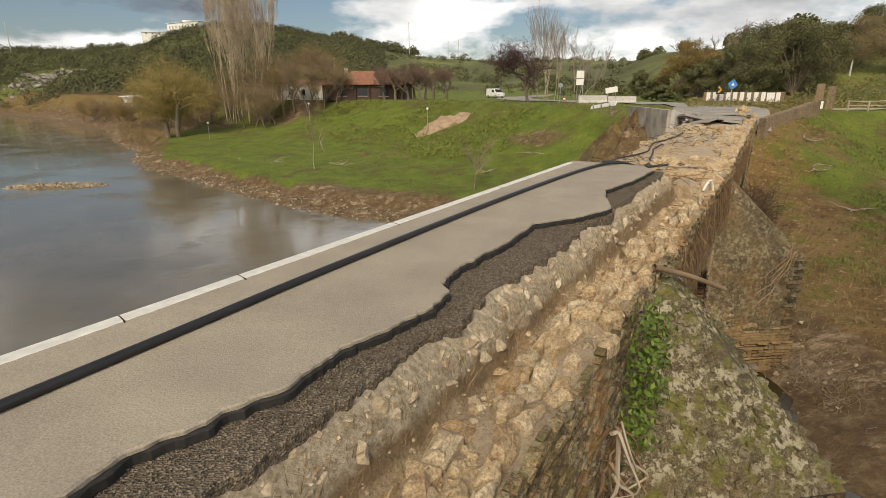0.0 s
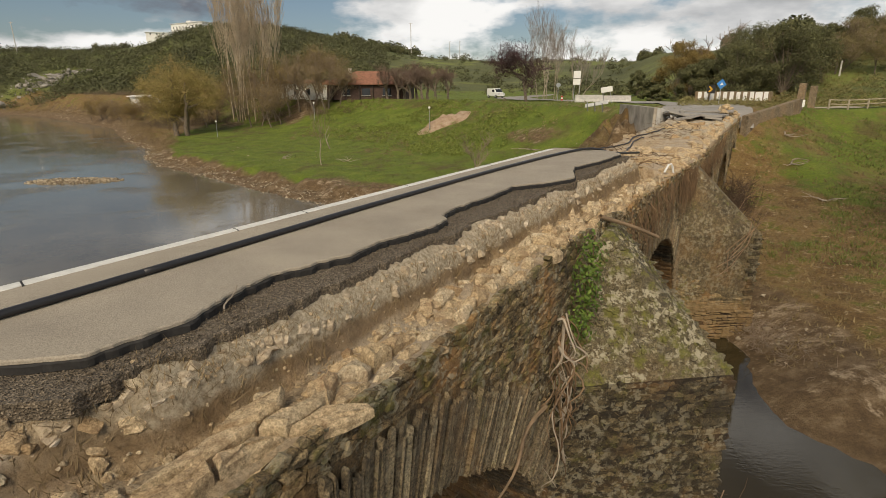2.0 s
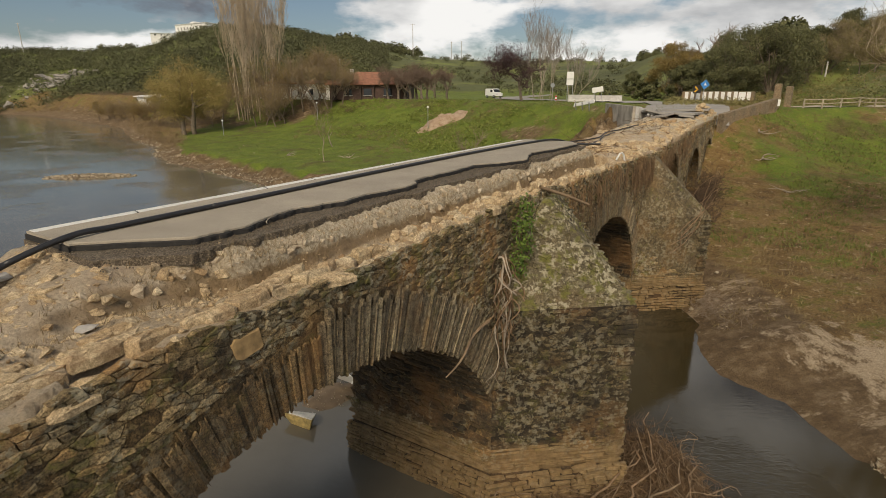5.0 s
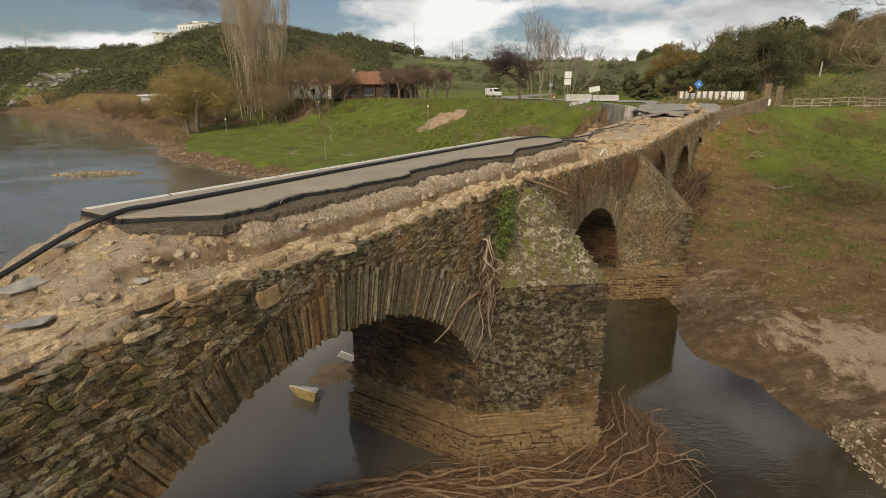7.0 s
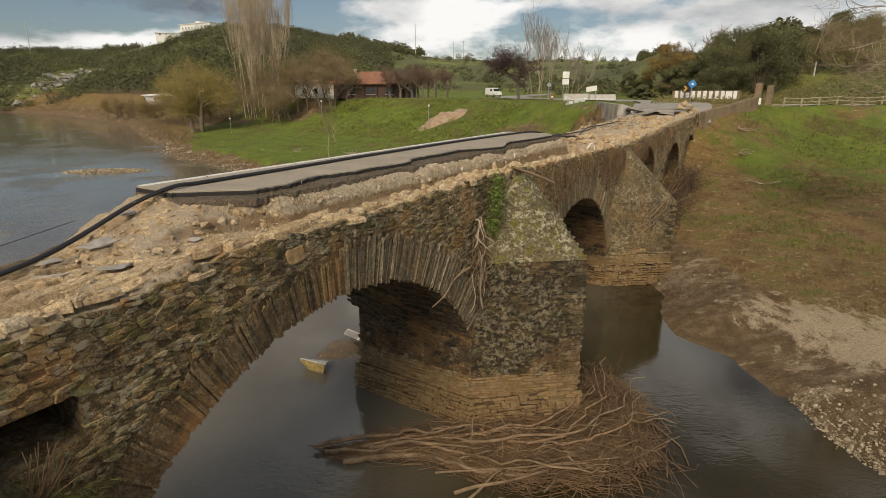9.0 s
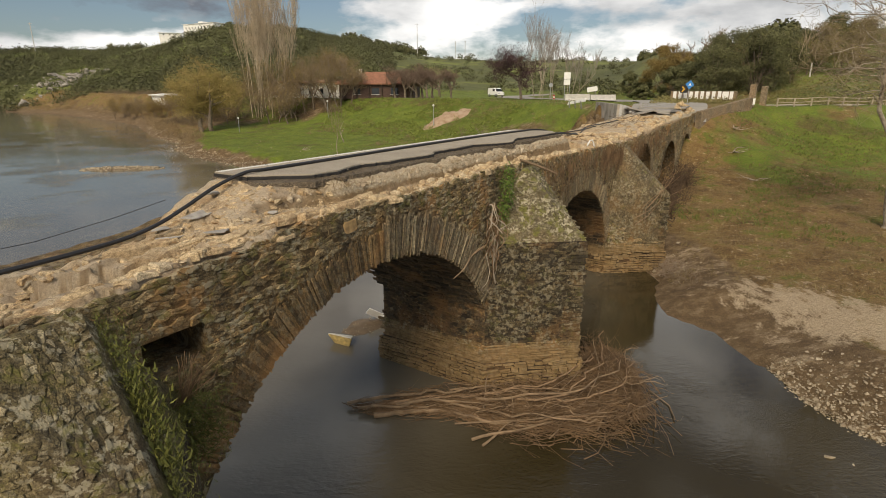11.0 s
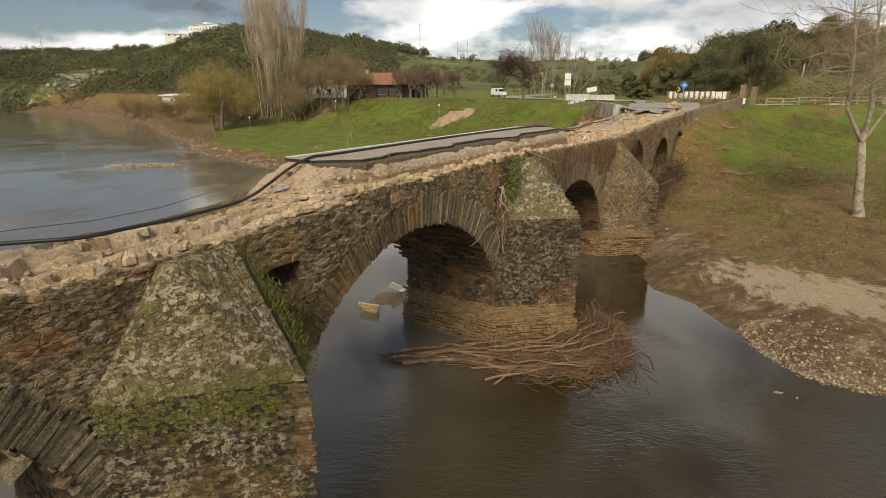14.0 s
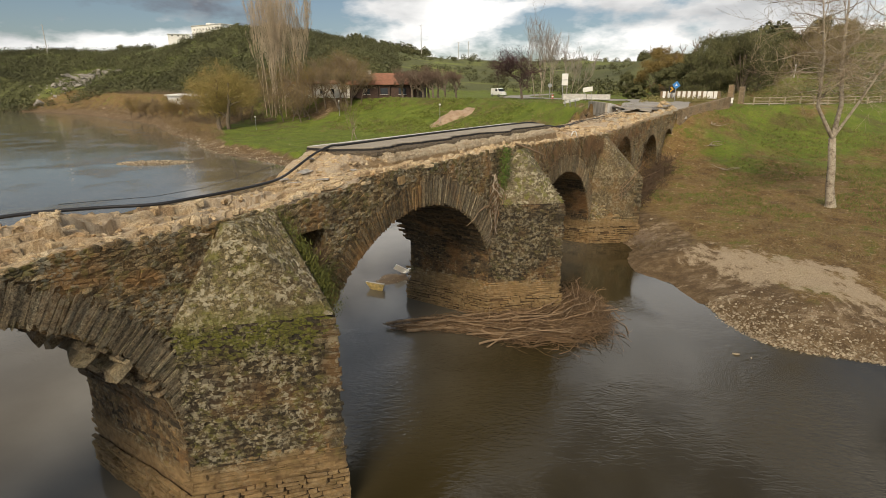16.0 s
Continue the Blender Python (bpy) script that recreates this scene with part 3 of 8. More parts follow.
# ---------------- the bridge: core ----------------
THICK = 4.2
ARCHES = [(-28.0, 1.4, 4.6, -32.5, -23.5), (-15.2, 2.0, 4.5, -19.6, -10.75), (-1.7, 0.22, 5.7, -6.65, 3.36), (12.3, 0.2, 5.15, 7.2, 17.42), (24.6, 3.7, 2.75, 21.9, 27.3), (34.0, 2.6, 3.3, 30.8, 37.2), (41.9, 3.6, 2.4, 39.6, 44.2)]


def soffit(u):
    """Lower edge of the masonry along the bridge."""
    for cu, cz, r, a, b in ARCHES:
        if a <= u <= b:
            return cz + math.sqrt(max(0.05, r * r - (u - cu) ** 2))
    return -0.9


def wall_top(u):
    base = np.interp(u, [-30, -13, -8, -5.2, -4.4, 5, 11, 21, 31, 45], [7.0, 7.0, 6.95, 7.08, 7.25, 7.3, 7.1, 6.85, 7.15, 7.5])
    return float(base) + 0.07 * nz(u, 3.3, 0, 1.3) + 0.05 * nz(u, 8.1, 0, 4.0)


bridge = thing("stone_bridge", B(0, 2, 0), "old schist arch bridge with its road deck torn off", "bridge")
us = sorted(set([round(x, 3) for x in np.arange(-34, 46.01, 0.2)] + [x for a in ARCHES for e in a[3:] for x in (e - 0.004, e + 0.004)]))
HOLE = (-7.3, -6.2)
cv, cf = [], []
for u in us:
    lo, hi = soffit(u), wall_top(u) - 0.32
    lo = min(lo, hi - 0.15)
    zz = [lo, 5.2, 5.58, 6.16, hi] if HOLE[0] - 0.15 < u < HOLE[1] + 0.15 else [lo + (hi - lo) * k / 4 for k in range(5)]
    for v in (0.06, THICK):
        for k in range(5):
            cv.append(B(u, v, zz[k]))
for i in range(len(us) - 1):
    p, q = i * 10, (i + 1) * 10
    for k in range(4):
        if not (k == 2 and HOLE[0] <= us[i] and us[i + 1] <= HOLE[1]):
            cf.append((p + k, q + k, q + k + 1, p + k + 1))
        cf.append((p + 5 + k, p + 6 + k, q + 6 + k, q + 5 + k))
    cf.append((p, p + 5, q + 5, q))
    cf.append((p + 4, q + 4, q + 9, p + 9))
mesh_part("masonry_core", cv, cf, M_CORE, bridge, "mortar-bound rubble core of schist")


# deck of rubble and earth left on the bridge
def deck_z(u, v):
    """Torn deck: the wall head, an earth groove behind it, then a steep bank with lime rubble under the road base."""
    e = wall_top(u)
    q = v * 3.4 + 1.0 * nz(u, v, 11.0, 0.55) + 0.45 * nz(u, v, 12.0, 2.4)
    k = math.floor(q)
    layer = noise.cell(Vector((k + 0.5, math.floor(u * 0.5 + k * 0.37 + 0.5 * nz(u, v, 13.0, 1.7)) + 0.5, 4.5)))
    lump = 0.07 * nz(u, v, 1.0, 1.1) + 0.05 * nz(u, v, 5.0, 3.1) + 0.03 * nz(u, v, 9.0, 8.0)
    lump += 0.36 * math.exp(-((u + 11.5) / 0.5) ** 2 - ((v - 1.95) / 0.75) ** 2)
    if u > 13.5:
        far = float(np.interp(u, [13, 20, 36, 45], [7.35, 7.2, 7.75, 8.1]))
        return far + lump * 0.9 - 0.2 * min(1.0, max(0.0, (0.75 + 0.35 * nz(u, 1.0, 2.0, 0.9) - v) / 0.5))
    on = float(np.interp(u, [-4.9, -3.45, 12.6, 13.4], [0, 1, 1, 0.25]))
    kerb = 0.90 + 0.07 * nz(u, 0.0, 4.0, 0.9) + 0.04 * nz(u, 0.0, 7.0, 3.0) + 0.45 * max(0.0, min(1.0, (-2.0 - u) / 1.4))
    groove = -0.10 * math.exp(-((v - kerb + 0.12) / 0.13) ** 2) * (0.8 + 0.7 * nz(u, 1.0, 3.0, 0.7)) * on
    low = e - 0.03 + lump * (1.0 - 0.5 * on) + groove + 0.03 * min(1.0, v) + 0.24 * (layer - 0.5) * (1 - on) * min(1.0, v * 3)
    high = float(np.interp(v - kerb, [0.0, 0.12, 0.34], [7.44, 7.55, 7.68])) + (0.55 if u > -2 else 1.1) * lump
    rise = min(1.0, max(0.0, (v - kerb + 0.04 + 0.05 * nz(u, v, 8.0, 2.0)) / 0.13))
    return low + (high - low) * rise * on


def far_edge(u):
    """How far the fill still reaches across the bridge; its upstream side has been washed away."""
    return float(np.interp(u, [-16, -13, -11, -9.3, -7.5, -6.2, -5.35, -5.1, -4.0, -3.4, -3.0], [THICK, 3.3, 2.75, 2.5, 2.28, 2.4, 2.65, 3.45, 3.3, 3.4, THICK - 0.4])) + 0.09 * nz(u, 6.0, 0, 2.2) + 0.05 * nz(u, 2.0, 0, 6.0)


dus = np.concatenate([np.arange(-34, -14, 0.2), np.arange(-14, 14, 0.055), np.arange(14, 46, 0.14)])
dvs = np.concatenate([np.arange(0.10, 1.7, 0.04), np.arange(1.7, THICK + 0.05, 0.09)])
dvv, dff = [], []
for u in dus:
    dvv.append(B(u, 0.12, wall_top(u) - 0.5))
    fe = far_edge(u)
    for v in dvs:
        w = v if v < 1.2 else 1.2 + (v - 1.2) * (fe - 1.2) / (THICK - 1.2)
        dvv.append(B(u, w + 0.02 * nz(u, w, 3, 4.0), deck_z(u, w)))
    dvv.append(B(u, fe + 0.08, wall_top(u) - 0.5))
nn = len(dvs) + 2
for i in range(len(dus) - 1):
    for j in range(nn - 1):
        a = i * nn + j
        dff.append((a, a + nn, a + nn + 1, a + 1))
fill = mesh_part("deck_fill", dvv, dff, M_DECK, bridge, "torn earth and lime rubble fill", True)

# ---------------- the asphalt plate ----------------
ROAD_Z = 7.85
RIGHT = [(-3.25, 2.45), (-2.9, 2.1), (-2.35, 1.5), (-1.6, 1.42), (-0.83, 1.66), (-0.41, 1.70), (0.43, 1.49), (0.98, 1.54), (2.03, 1.38), (2.5, 1.45), (2.64, 1.62), (3.19, 1.74), (4.43, 1.70), (5.5, 1.78), (6.3, 1.35), (7.17, 1.07), (8.0, 1.4), (8.8, 1.62), (10.4, 1.4), (12.1, 1.33), (12.7, 1.7), (12.75, 2.3)]
plate = thing("asphalt_slab", B(4, 2.5, ROAD_Z), "remaining asphalt carriageway slab with broken dark edge", "road")


def right_edge(u):
    return float(np.interp(u, [p[0] for p in RIGHT], [p[1] for p in RIGHT])) + 0.035 * nz(u, 0, 0, 3.0) + 0.03 * nz(u, 2, 0, 9.0) + 0.008 * nz(u, 5, 0, 24.0)


def slab(name, u0, u1, lo, hi, z0, z1, material, parent, label="", step=0.04, skew=0.0):
    """A sheet between two edge lines, with a top and sides."""
    v, f = [], []
    n = int((u1 - u0) / step)
    for i in range(n + 1):
        u = u0 + (u1 - u0) * i / n
        a, b = lo(u), max(hi(u), lo(u) + 0.02)
        j = 0.012 * nz(u, 5.0, 0, 11.0)
        cols = [(a, z0), (a + j, z1 - 0.012), (a + 0.015 + j, z1)] + [(a + (b - a) * k / 6, z1 + 0.006 * nz(u, k, 0, 1.3)) for k in range(1, 6)] + [(b, z1), (b, z0)]
        v += [B(u + skew * (c[0] - 2.4), *c) for c in cols]
    m = 10
    for i in range(n):
        for k in range(m - 1):
            f.append((i * m + k, i * m + k + 1, (i + 1) * m + k + 1, (i + 1) * m + k)[::-1])
    f.append(tuple(range(m))); f.append(tuple(n * m + k for k in range(m))[::-1])
    return mesh_part(name, v, f, material, parent, label)


LEFT_V = 3.56
slab("surface_layer", -3.3, 12.75, right_edge, lambda u: LEFT_V, ROAD_Z - 0.035, ROAD_Z, M_ASPHALT, plate, "grey-beige worn wearing course")
slab("binder_layer", -3.32, 12.7, lambda u: right_edge(u) - 0.02 + 0.04 * nz(u, 4, 0, 6.0) + 0.01 * nz(u, 4, 0, 21.0), lambda u: LEFT_V + 0.01, ROAD_Z - 0.105, ROAD_Z - 0.037, M_TAR, plate, "black tarry broken edge")
slab("sub_base", -3.34, 12.6, lambda u: max(right_edge(u) - 0.6, min(right_edge(u) - 0.06, 1.18 + 0.13 * nz(u, 9, 0, 1.2) + 0.06 * nz(u, 3, 0, 5.0) + 0.03 * nz(u, 3, 0, 14.0))), lambda u: LEFT_V + 0.03, ROAD_Z - 0.24, ROAD_Z - 0.11, M_SUBBASE, plate, "dark crushed gravel base")
slab("edge_line", -3.27, 12.3, lambda u: LEFT_V - 0.16, lambda u: LEFT_V - 0.01, ROAD_Z - 0.002, ROAD_Z + 0.007, M_PAINT, plate, "worn white edge line")

# ---------------- the duct along the road ----------------
duct = thing("cable_duct", B(-0.6, 2.72, ROAD_Z), "black corrugated plastic duct lying on the broken road", "pipe")
dv_, df_ = [], []
pp = [(16.0, 1.6, 7.5), (13.6, 1.9, 7.7), (12.6, 2.3, 7.9), (11.2, 2.7, ROAD_Z + 0.04), (7, 2.86, ROAD_Z + 0.04), (2.45, 2.82, ROAD_Z + 0.04), (0.4, 2.75, ROAD_Z + 0.04), (-1.2, 2.7, ROAD_Z + 0.04), (-2.6, 2.66, ROAD_Z + 0.042), (-3.2, 2.6, ROAD_Z + 0.05), (-3.9, 2.62, 7.72), (-4.7, 2.56, 7.42), (-5.4, 2.3, 7.27), (-6.2, 1.9, 7.24), (-7.0, 1.72, 7.23), (-8.0, 1.64, 7.22), (-8.9, 1.64, 7.22), (-9.7, 1.7, 7.22), (-10.7, 2.3, 7.25), (-12.0, 2.8, 7.27), (-14, 3.1, 7.2), (-20, 3.4, 7.2)]
cvs = []
for i in range(len(pp) - 1):
    p0, p1, p2, p3 = (Vector(pp[max(0, min(len(pp) - 1, i + k))]) for k in (-1, 0, 1, 2))
    for k in range(10):
        t = k / 10
        cvs.append(0.5 * ((2 * p1) + (p2 - p0) * t + (2 * p0 - 5 * p1 + 4 * p2 - p3) * t * t + (3 * p1 - p0 - 3 * p2 + p3) * t ** 3))
for a_, b_ in ((0, 71), (70, 101), (100, len(cvs))):
    dv_, df_ = [], []
    tube(dv_, df_, [B(*c) for c in cvs[a_:b_]], [0.038] * len(cvs[a_:b_]), 10)
    mesh_part("duct_run", dv_, df_, M_PIPE, duct, smooth=True)

# ---------------- stone pieces ----------------
rnd = random.Random(7)


def stone_template(seed, ends=0.22):
    """A roughly squared stone in a unit cell, its face towards +z."""
    r = random.Random(seed)
    ring = []
    cut = [r.uniform(0.03, 0.22) if k in (1, 2, 5, 6) else r.uniform(0.03, 0.22) * ends / 0.22 for k in range(8)]
    for x, y in ((-0.5, -0.5 + cut[0]), (-0.5 + cut[1], -0.5), (0.5 - cut[2], -0.5), (0.5, -0.5 + cut[3]), (0.5, 0.5 - cut[4]), (0.5 - cut[5], 0.5), (-0.5 + cut[6], 0.5), (-0.5, 0.5 - cut[7])):
        ring.append((x * r.uniform(0.88, 1.05), y * r.uniform(0.84, 1.05)))
    v = [(x, y, -0.4) for x, y in ring] + [(x, y, r.uniform(0.5, 0.8)) for x, y in ring]
    tx, ty = r.uniform(-0.5, 0.5), r.uniform(-0.5, 0.5)
    v += [(x * (r.uniform(0.84, 0.97) if ends > 0.1 else r.uniform(0.94, 1.0)), y * r.uniform(0.8, 0.95) if ends > 0.1 else y * r.uniform(0.95, 0.99), 1.0 + tx * x + ty * y + r.uniform(-0.15, 0.15)) for x, y in ring]
    n = 8
    f = [(k, (k + 1) % n, n + (k + 1) % n, n + k) for k in range(n)] + [(n + k, n + (k + 1) % n, 2 * n + (k + 1) % n, 2 * n + k) for k in range(n)]
    f.append(tuple(range(2 * n, 3 * n)))
    return np.array(v), f


def rock_template(seed, flat=1.0, points=11):
    """An angular broken rock of unit size."""
    r = random.Random(seed)
    bm = bmesh.new()
    for _ in range(points):
        d = Vector((r.gauss(0, 1), r.gauss(0, 1), r.gauss(0, 1))).normalized()
        bm.verts.new((d.x * r.uniform(0.38, 0.52), d.y * r.uniform(0.34, 0.5), d.z * r.uniform(0.36, 0.5) * flat))
    h = bmesh.ops.convex_hull(bm, input=bm.verts)
    bmesh.ops.delete(bm, geom=[g for g in h["geom_interior"] if isinstance(g, bmesh.types.BMVert)], context="VERTS")
    bm.verts.index_update()
    v, f = np.array([p.co[:] for p in bm.verts]), [tuple(q.index for q in p.verts) for p in bm.faces]
    bm.free()
    return v, f


def fine_rock(seed, flat=1.0):
    """A larger broken block with chipped edges and a pitted face."""
    v, f = rock_template(seed, flat)
    bm = bmesh.new()
    vs = [bm.verts.new(p) for p in v]
    for q in f:
        bm.faces.new([vs[i] for i in q])
    bmesh.ops.bevel(bm, geom=bm.edges[:], offset=0.016, segments=1, affect="EDGES")
    bmesh.ops.triangulate(bm, faces=bm.faces[:])
    bmesh.ops.subdivide_edges(bm, edges=[e for e in bm.edges if e.calc_length() > 0.22], cuts=1, use_grid_fill=True)
    for p in bm.verts:
        p.co += p.co.normalized() * (0.04 * nz(p.co.x, p.co.y, p.co.z + seed, 3.0) + 0.035 * nz(p.co.x, p.co.y, p.co.z + seed, 11.0))
    bm.verts.index_update()
    out = np.array([p.co[:] for p in bm.verts]), [tuple(q.index for q in p.verts) for p in bm.faces]
    bm.free()
    return out


STONES = [stone_template(k) for k in range(14)]
LONGS = [stone_template(20 + k, 0.03) for k in range(10)]
ROCKS = [rock_template(40 + k) for k in range(12)]
FLATS = [rock_template(80 + k, 0.45, 16) for k in range(8)]
PEBBLES = [rock_template(220 + k, 0.8, 20) for k in range(10)]
BLOCKS = [fine_rock(140 + k) for k in range(10)]
SLABS = [fine_rock(170 + k, 0.5) for k in range(10)]
SHARED = {}


def joined(name, items, material, parent, label="", kind=""):
    """Many pieces as one mesh: items are (template, matrix)."""
    vs, fs, base = [], [], 0
    for (tv, tf), m in items:
        a = np.array(m)
        vs.append(tv @ a[:3, :3].T + a[:3, 3])
        fs += [tuple(base + i for i in q) for q in tf]
        base += len(tv)
    ob = mesh_part(name, np.concatenate(vs).tolist(), fs, material, parent, label)
    if kind:
        ob["kind"] = kind
    return ob


def singly(name, items, material, parent):
    """Pieces as objects of their own on shared meshes."""
    inv = parent.matrix_world.inverted()
    for (tv, tf), m in items:
        key = (name, id(tf), material.name)
        if key not in SHARED:
            me = bpy.data.meshes.new(name)
            me.from_pydata(tv.tolist(), [], tf)
            me.update()
            me.materials.append(material)
            SHARED[key] = me
        ob = new(name, SHARED[key])
        ob.parent = parent
        ob.matrix_parent_inverse = inv
        ob.matrix_basis = m


def cell(at, ex, ey, en, w, h, d, turn=0.0):
    c, sn = math.cos(turn), math.sin(turn)
    x, y = ex * c + ey * sn, ey * c - ex * sn
    m = Matrix((x * w, y * h, en * d)).transposed().to_4x4()
    m.translation = at
    return m


def stone_field(org, ex, ey, en, s0, s1, t0, t1, ok, ch=(0.09, 0.17), ln=(0.16, 0.42), proud=(0.02, 0.06), tilt=0.06, gap=0.010, drift=0.05):
    """Rough courses of stones over a flat face."""
    out, t = [], t0
    while t < t1:
        h = rnd.uniform(*ch)
        s = s0 - rnd.uniform(0, ln[0])
        while s < s1:
            w = rnd.uniform(*ln) * (0.75 + 0.5 * rnd.random())
            hh = h * (rnd.uniform(0.6, 1.2) if rnd.random() < 0.94 else rnd.uniform(1.2, 1.8))
            w = min(w, s1 - s + 0.015)
            if w < 0.05:
                break
            cs, ct = s + w / 2, t + h / 2 + drift * nz(s, t * 0.6, 3.0, 0.6) + 0.4 * drift * nz(s, t, 6.0, 1.9) + rnd.uniform(-0.012, 0.012)
            if ok(cs, ct) and rnd.random() > 0.02:
                out.append((rnd.choice(STONES), cell(org + ex * cs + ey * ct, ex, ey, en, max(0.05, w - gap), max(0.04, hh - gap), rnd.uniform(*proud), rnd.gauss(0, tilt))))
            s += w
        t += h * 0.97
    return out


def clip_cell(poly, px_, py_, nx_, ny_, lim):
    """The part of a polygon on the near side of a line."""
    out = []
    for i in range(len(poly)):
        a, b = poly[i - 1], poly[i]
        da, db = (a[0] - px_) * nx_ + (a[1] - py_) * ny_ - lim, (b[0] - px_) * nx_ + (b[1] - py_) * ny_ - lim
        if (da > 0) != (db > 0):
            k = da / (da - db)
            out.append((a[0] + (b[0] - a[0]) * k, a[1] + (b[1] - a[1]) * k))
        if db <= 0:
            out.append(b)
    return out


def rubble_cells(place, ex, ey, en, s0, s1, t0, t1, w, h, ok, proud=(0.0, 0.04), gap=0.007, jit=0.4, drop=0.12, drift=0.08, lean=0.12, deep=0.06, chip=0.012):
    """Random rubble: irregular stones that fit each other over a face, with open joints."""
    pts, t = [], t0 - 1.5 * h
    while t < t1 + 1.5 * h:
        hh = h * rnd.uniform(0.65, 1.4)
        s = s0 - w * (1 + rnd.random())
        while s < s1 + w:
            ww = w * (0.45 + 1.2 * rnd.random() ** 1.4)
            if rnd.random() > drop:
                q = s + ww / 2
                pts.append((q * h / w, t + hh / 2 + drift * nz(q, t, 3.0, 0.7) + rnd.uniform(-jit, jit) * hh))
            s += ww
        t += hh
    grid = {}
    for i, p in enumerate(pts):
        grid.setdefault((int(p[0] // (2 * h)), int(p[1] // (2 * h))), []).append(i)
    out = []
    for i, (x, y) in enumerate(pts):
        if not ok(x * w / h, y):
            continue
        gi, gj = int(x // (2 * h)), int(y // (2 * h))
        near = sorted((math.hypot(pts[k][0] - x, pts[k][1] - y), k) for a in (-1, 0, 1) for b in (-1, 0, 1) for k in grid.get((gi + a, gj + b), ()) if k != i)
        r = 1.3 * h
        poly = [(x - r, y - r), (x + r, y - r), (x + r, y + r), (x - r, y + r)]
        for d, k in near:
            if d < 1e-6:
                continue
            if d > 2 * max(math.hypot(a - x, b - y) for a, b in poly):
                break
            poly = clip_cell(poly, x, y, (pts[k][0] - x) / d, (pts[k][1] - y) / d, d / 2)
            if len(poly) < 3:
                break
        if len(poly) < 3:
            continue
        poly = [(a * w / h, b) for a, b in poly]
        cx, cy = sum(a for a, b in poly) / len(poly), sum(b for a, b in poly) / len(poly)
        ring = []
        for k in range(len(poly)):
            a, b = poly[k - 1], poly[k]
            ln_ = math.hypot(b[0] - a[0], b[1] - a[1])
            if ln_ < 0.012:
                continue
            ring.append((a[0] - cx, a[1] - cy))
            if ln_ > 0.07:
                ring.append(((a[0] + b[0]) / 2 - cx + rnd.gauss(0, 0.05 * ln_), (a[1] + b[1]) / 2 - cy + rnd.gauss(0, 0.05 * ln_)))
        n = len(ring)
        if n < 4:
            continue
        size = math.sqrt(sum(math.hypot(a, b) for a, b in ring) / n)
        base, tx, ty = rnd.uniform(*proud), rnd.gauss(0, lean), rnd.gauss(0, lean)

        def inset(g):
            return [(a * max(0.3, 1 - g / max(0.02, math.hypot(a, b))), b * max(0.3, 1 - g / max(0.02, math.hypot(a, b)))) for a, b in ring]
        r1, r2 = inset(gap * rnd.uniform(0.6, 1.6)), inset(gap + chip * rnd.uniform(0.6, 1.8))
        v = [(a, b, -deep) for a, b in r1] + [(a, b, base - chip * rnd.uniform(0.5, 1.4) + tx * a + ty * b) for a, b in r1]
        v += [(a, b, base + tx * a + ty * b + rnd.gauss(0, 0.09) * size * chip * 4) for a, b in r2]
        if chip > 0.02:
            v += [(a * k + rnd.gauss(0, 0.01), b * k + rnd.gauss(0, 0.01), base + tx * a * k + ty * b * k + rnd.gauss(0, 0.3) * chip) for a, b, k in ((a, b, rnd.uniform(0.45, 0.7)) for a, b in r2)]
        v += [(rnd.gauss(0, 0.02), rnd.gauss(0, 0.02), base + chip * rnd.uniform(-0.4, 0.7))]
        f = [(k, (k + 1) % n, n + (k + 1) % n, n + k) for k in range(n)] + [(n + k, n + (k + 1) % n, 2 * n + (k + 1) % n, 2 * n + k) for k in range(n)]
        if chip > 0.02:
            f += [q for k in range(n) for q in ((2 * n + k, 2 * n + (k + 1) % n, 3 * n + k), (2 * n + (k + 1) % n, 3 * n + (k + 1) % n, 3 * n + k))]
        e_ = len(v) - n - 1
        f += [(e_ + k, e_ + (k + 1) % n, len(v) - 1) for k in range(n)]
        m = Matrix((ex, ey, en)).transposed().to_4x4()
        m.translation = place(cx, cy)
        out.append(((np.array(v), f), m))
    return out


def flat_face(org, ex, ey):
    return lambda s_, t_: org + ex * s_ + ey * t_


FRONT = -N


def ring_top(u, extra=0.0):
    """Upper edge of the arch rings, or the waterline where a pier stands."""
    best = -1.0
    for cu, cz, r, a, b in ARCHES:
        R = r + RING.get(cu, 0.7) * (0.76 if -6.6 < u < -1.9 else 1.0) + extra
        if abs(u - cu) < R:
            best = max(best, cz + math.sqrt(R * R - (u - cu) ** 2)) if a - 1.0 < u < b + 1.0 else best
    return best


RING = {-15.2: 0.72, -1.7: 0.98, 12.3: 0.9, 24.6: 0.55, 34.0: 0.6, 41.9: 0.5}


def wall_ok(u, z):
    if HOLE[0] - 0.05 < u < HOLE[1] + 0.05 and 5.52 < z < 6.2:
        return False
    return z < wall_top(u) + 0.02 and z > ring_top(u) + 0.03 and z > soffit(u) + 0.05


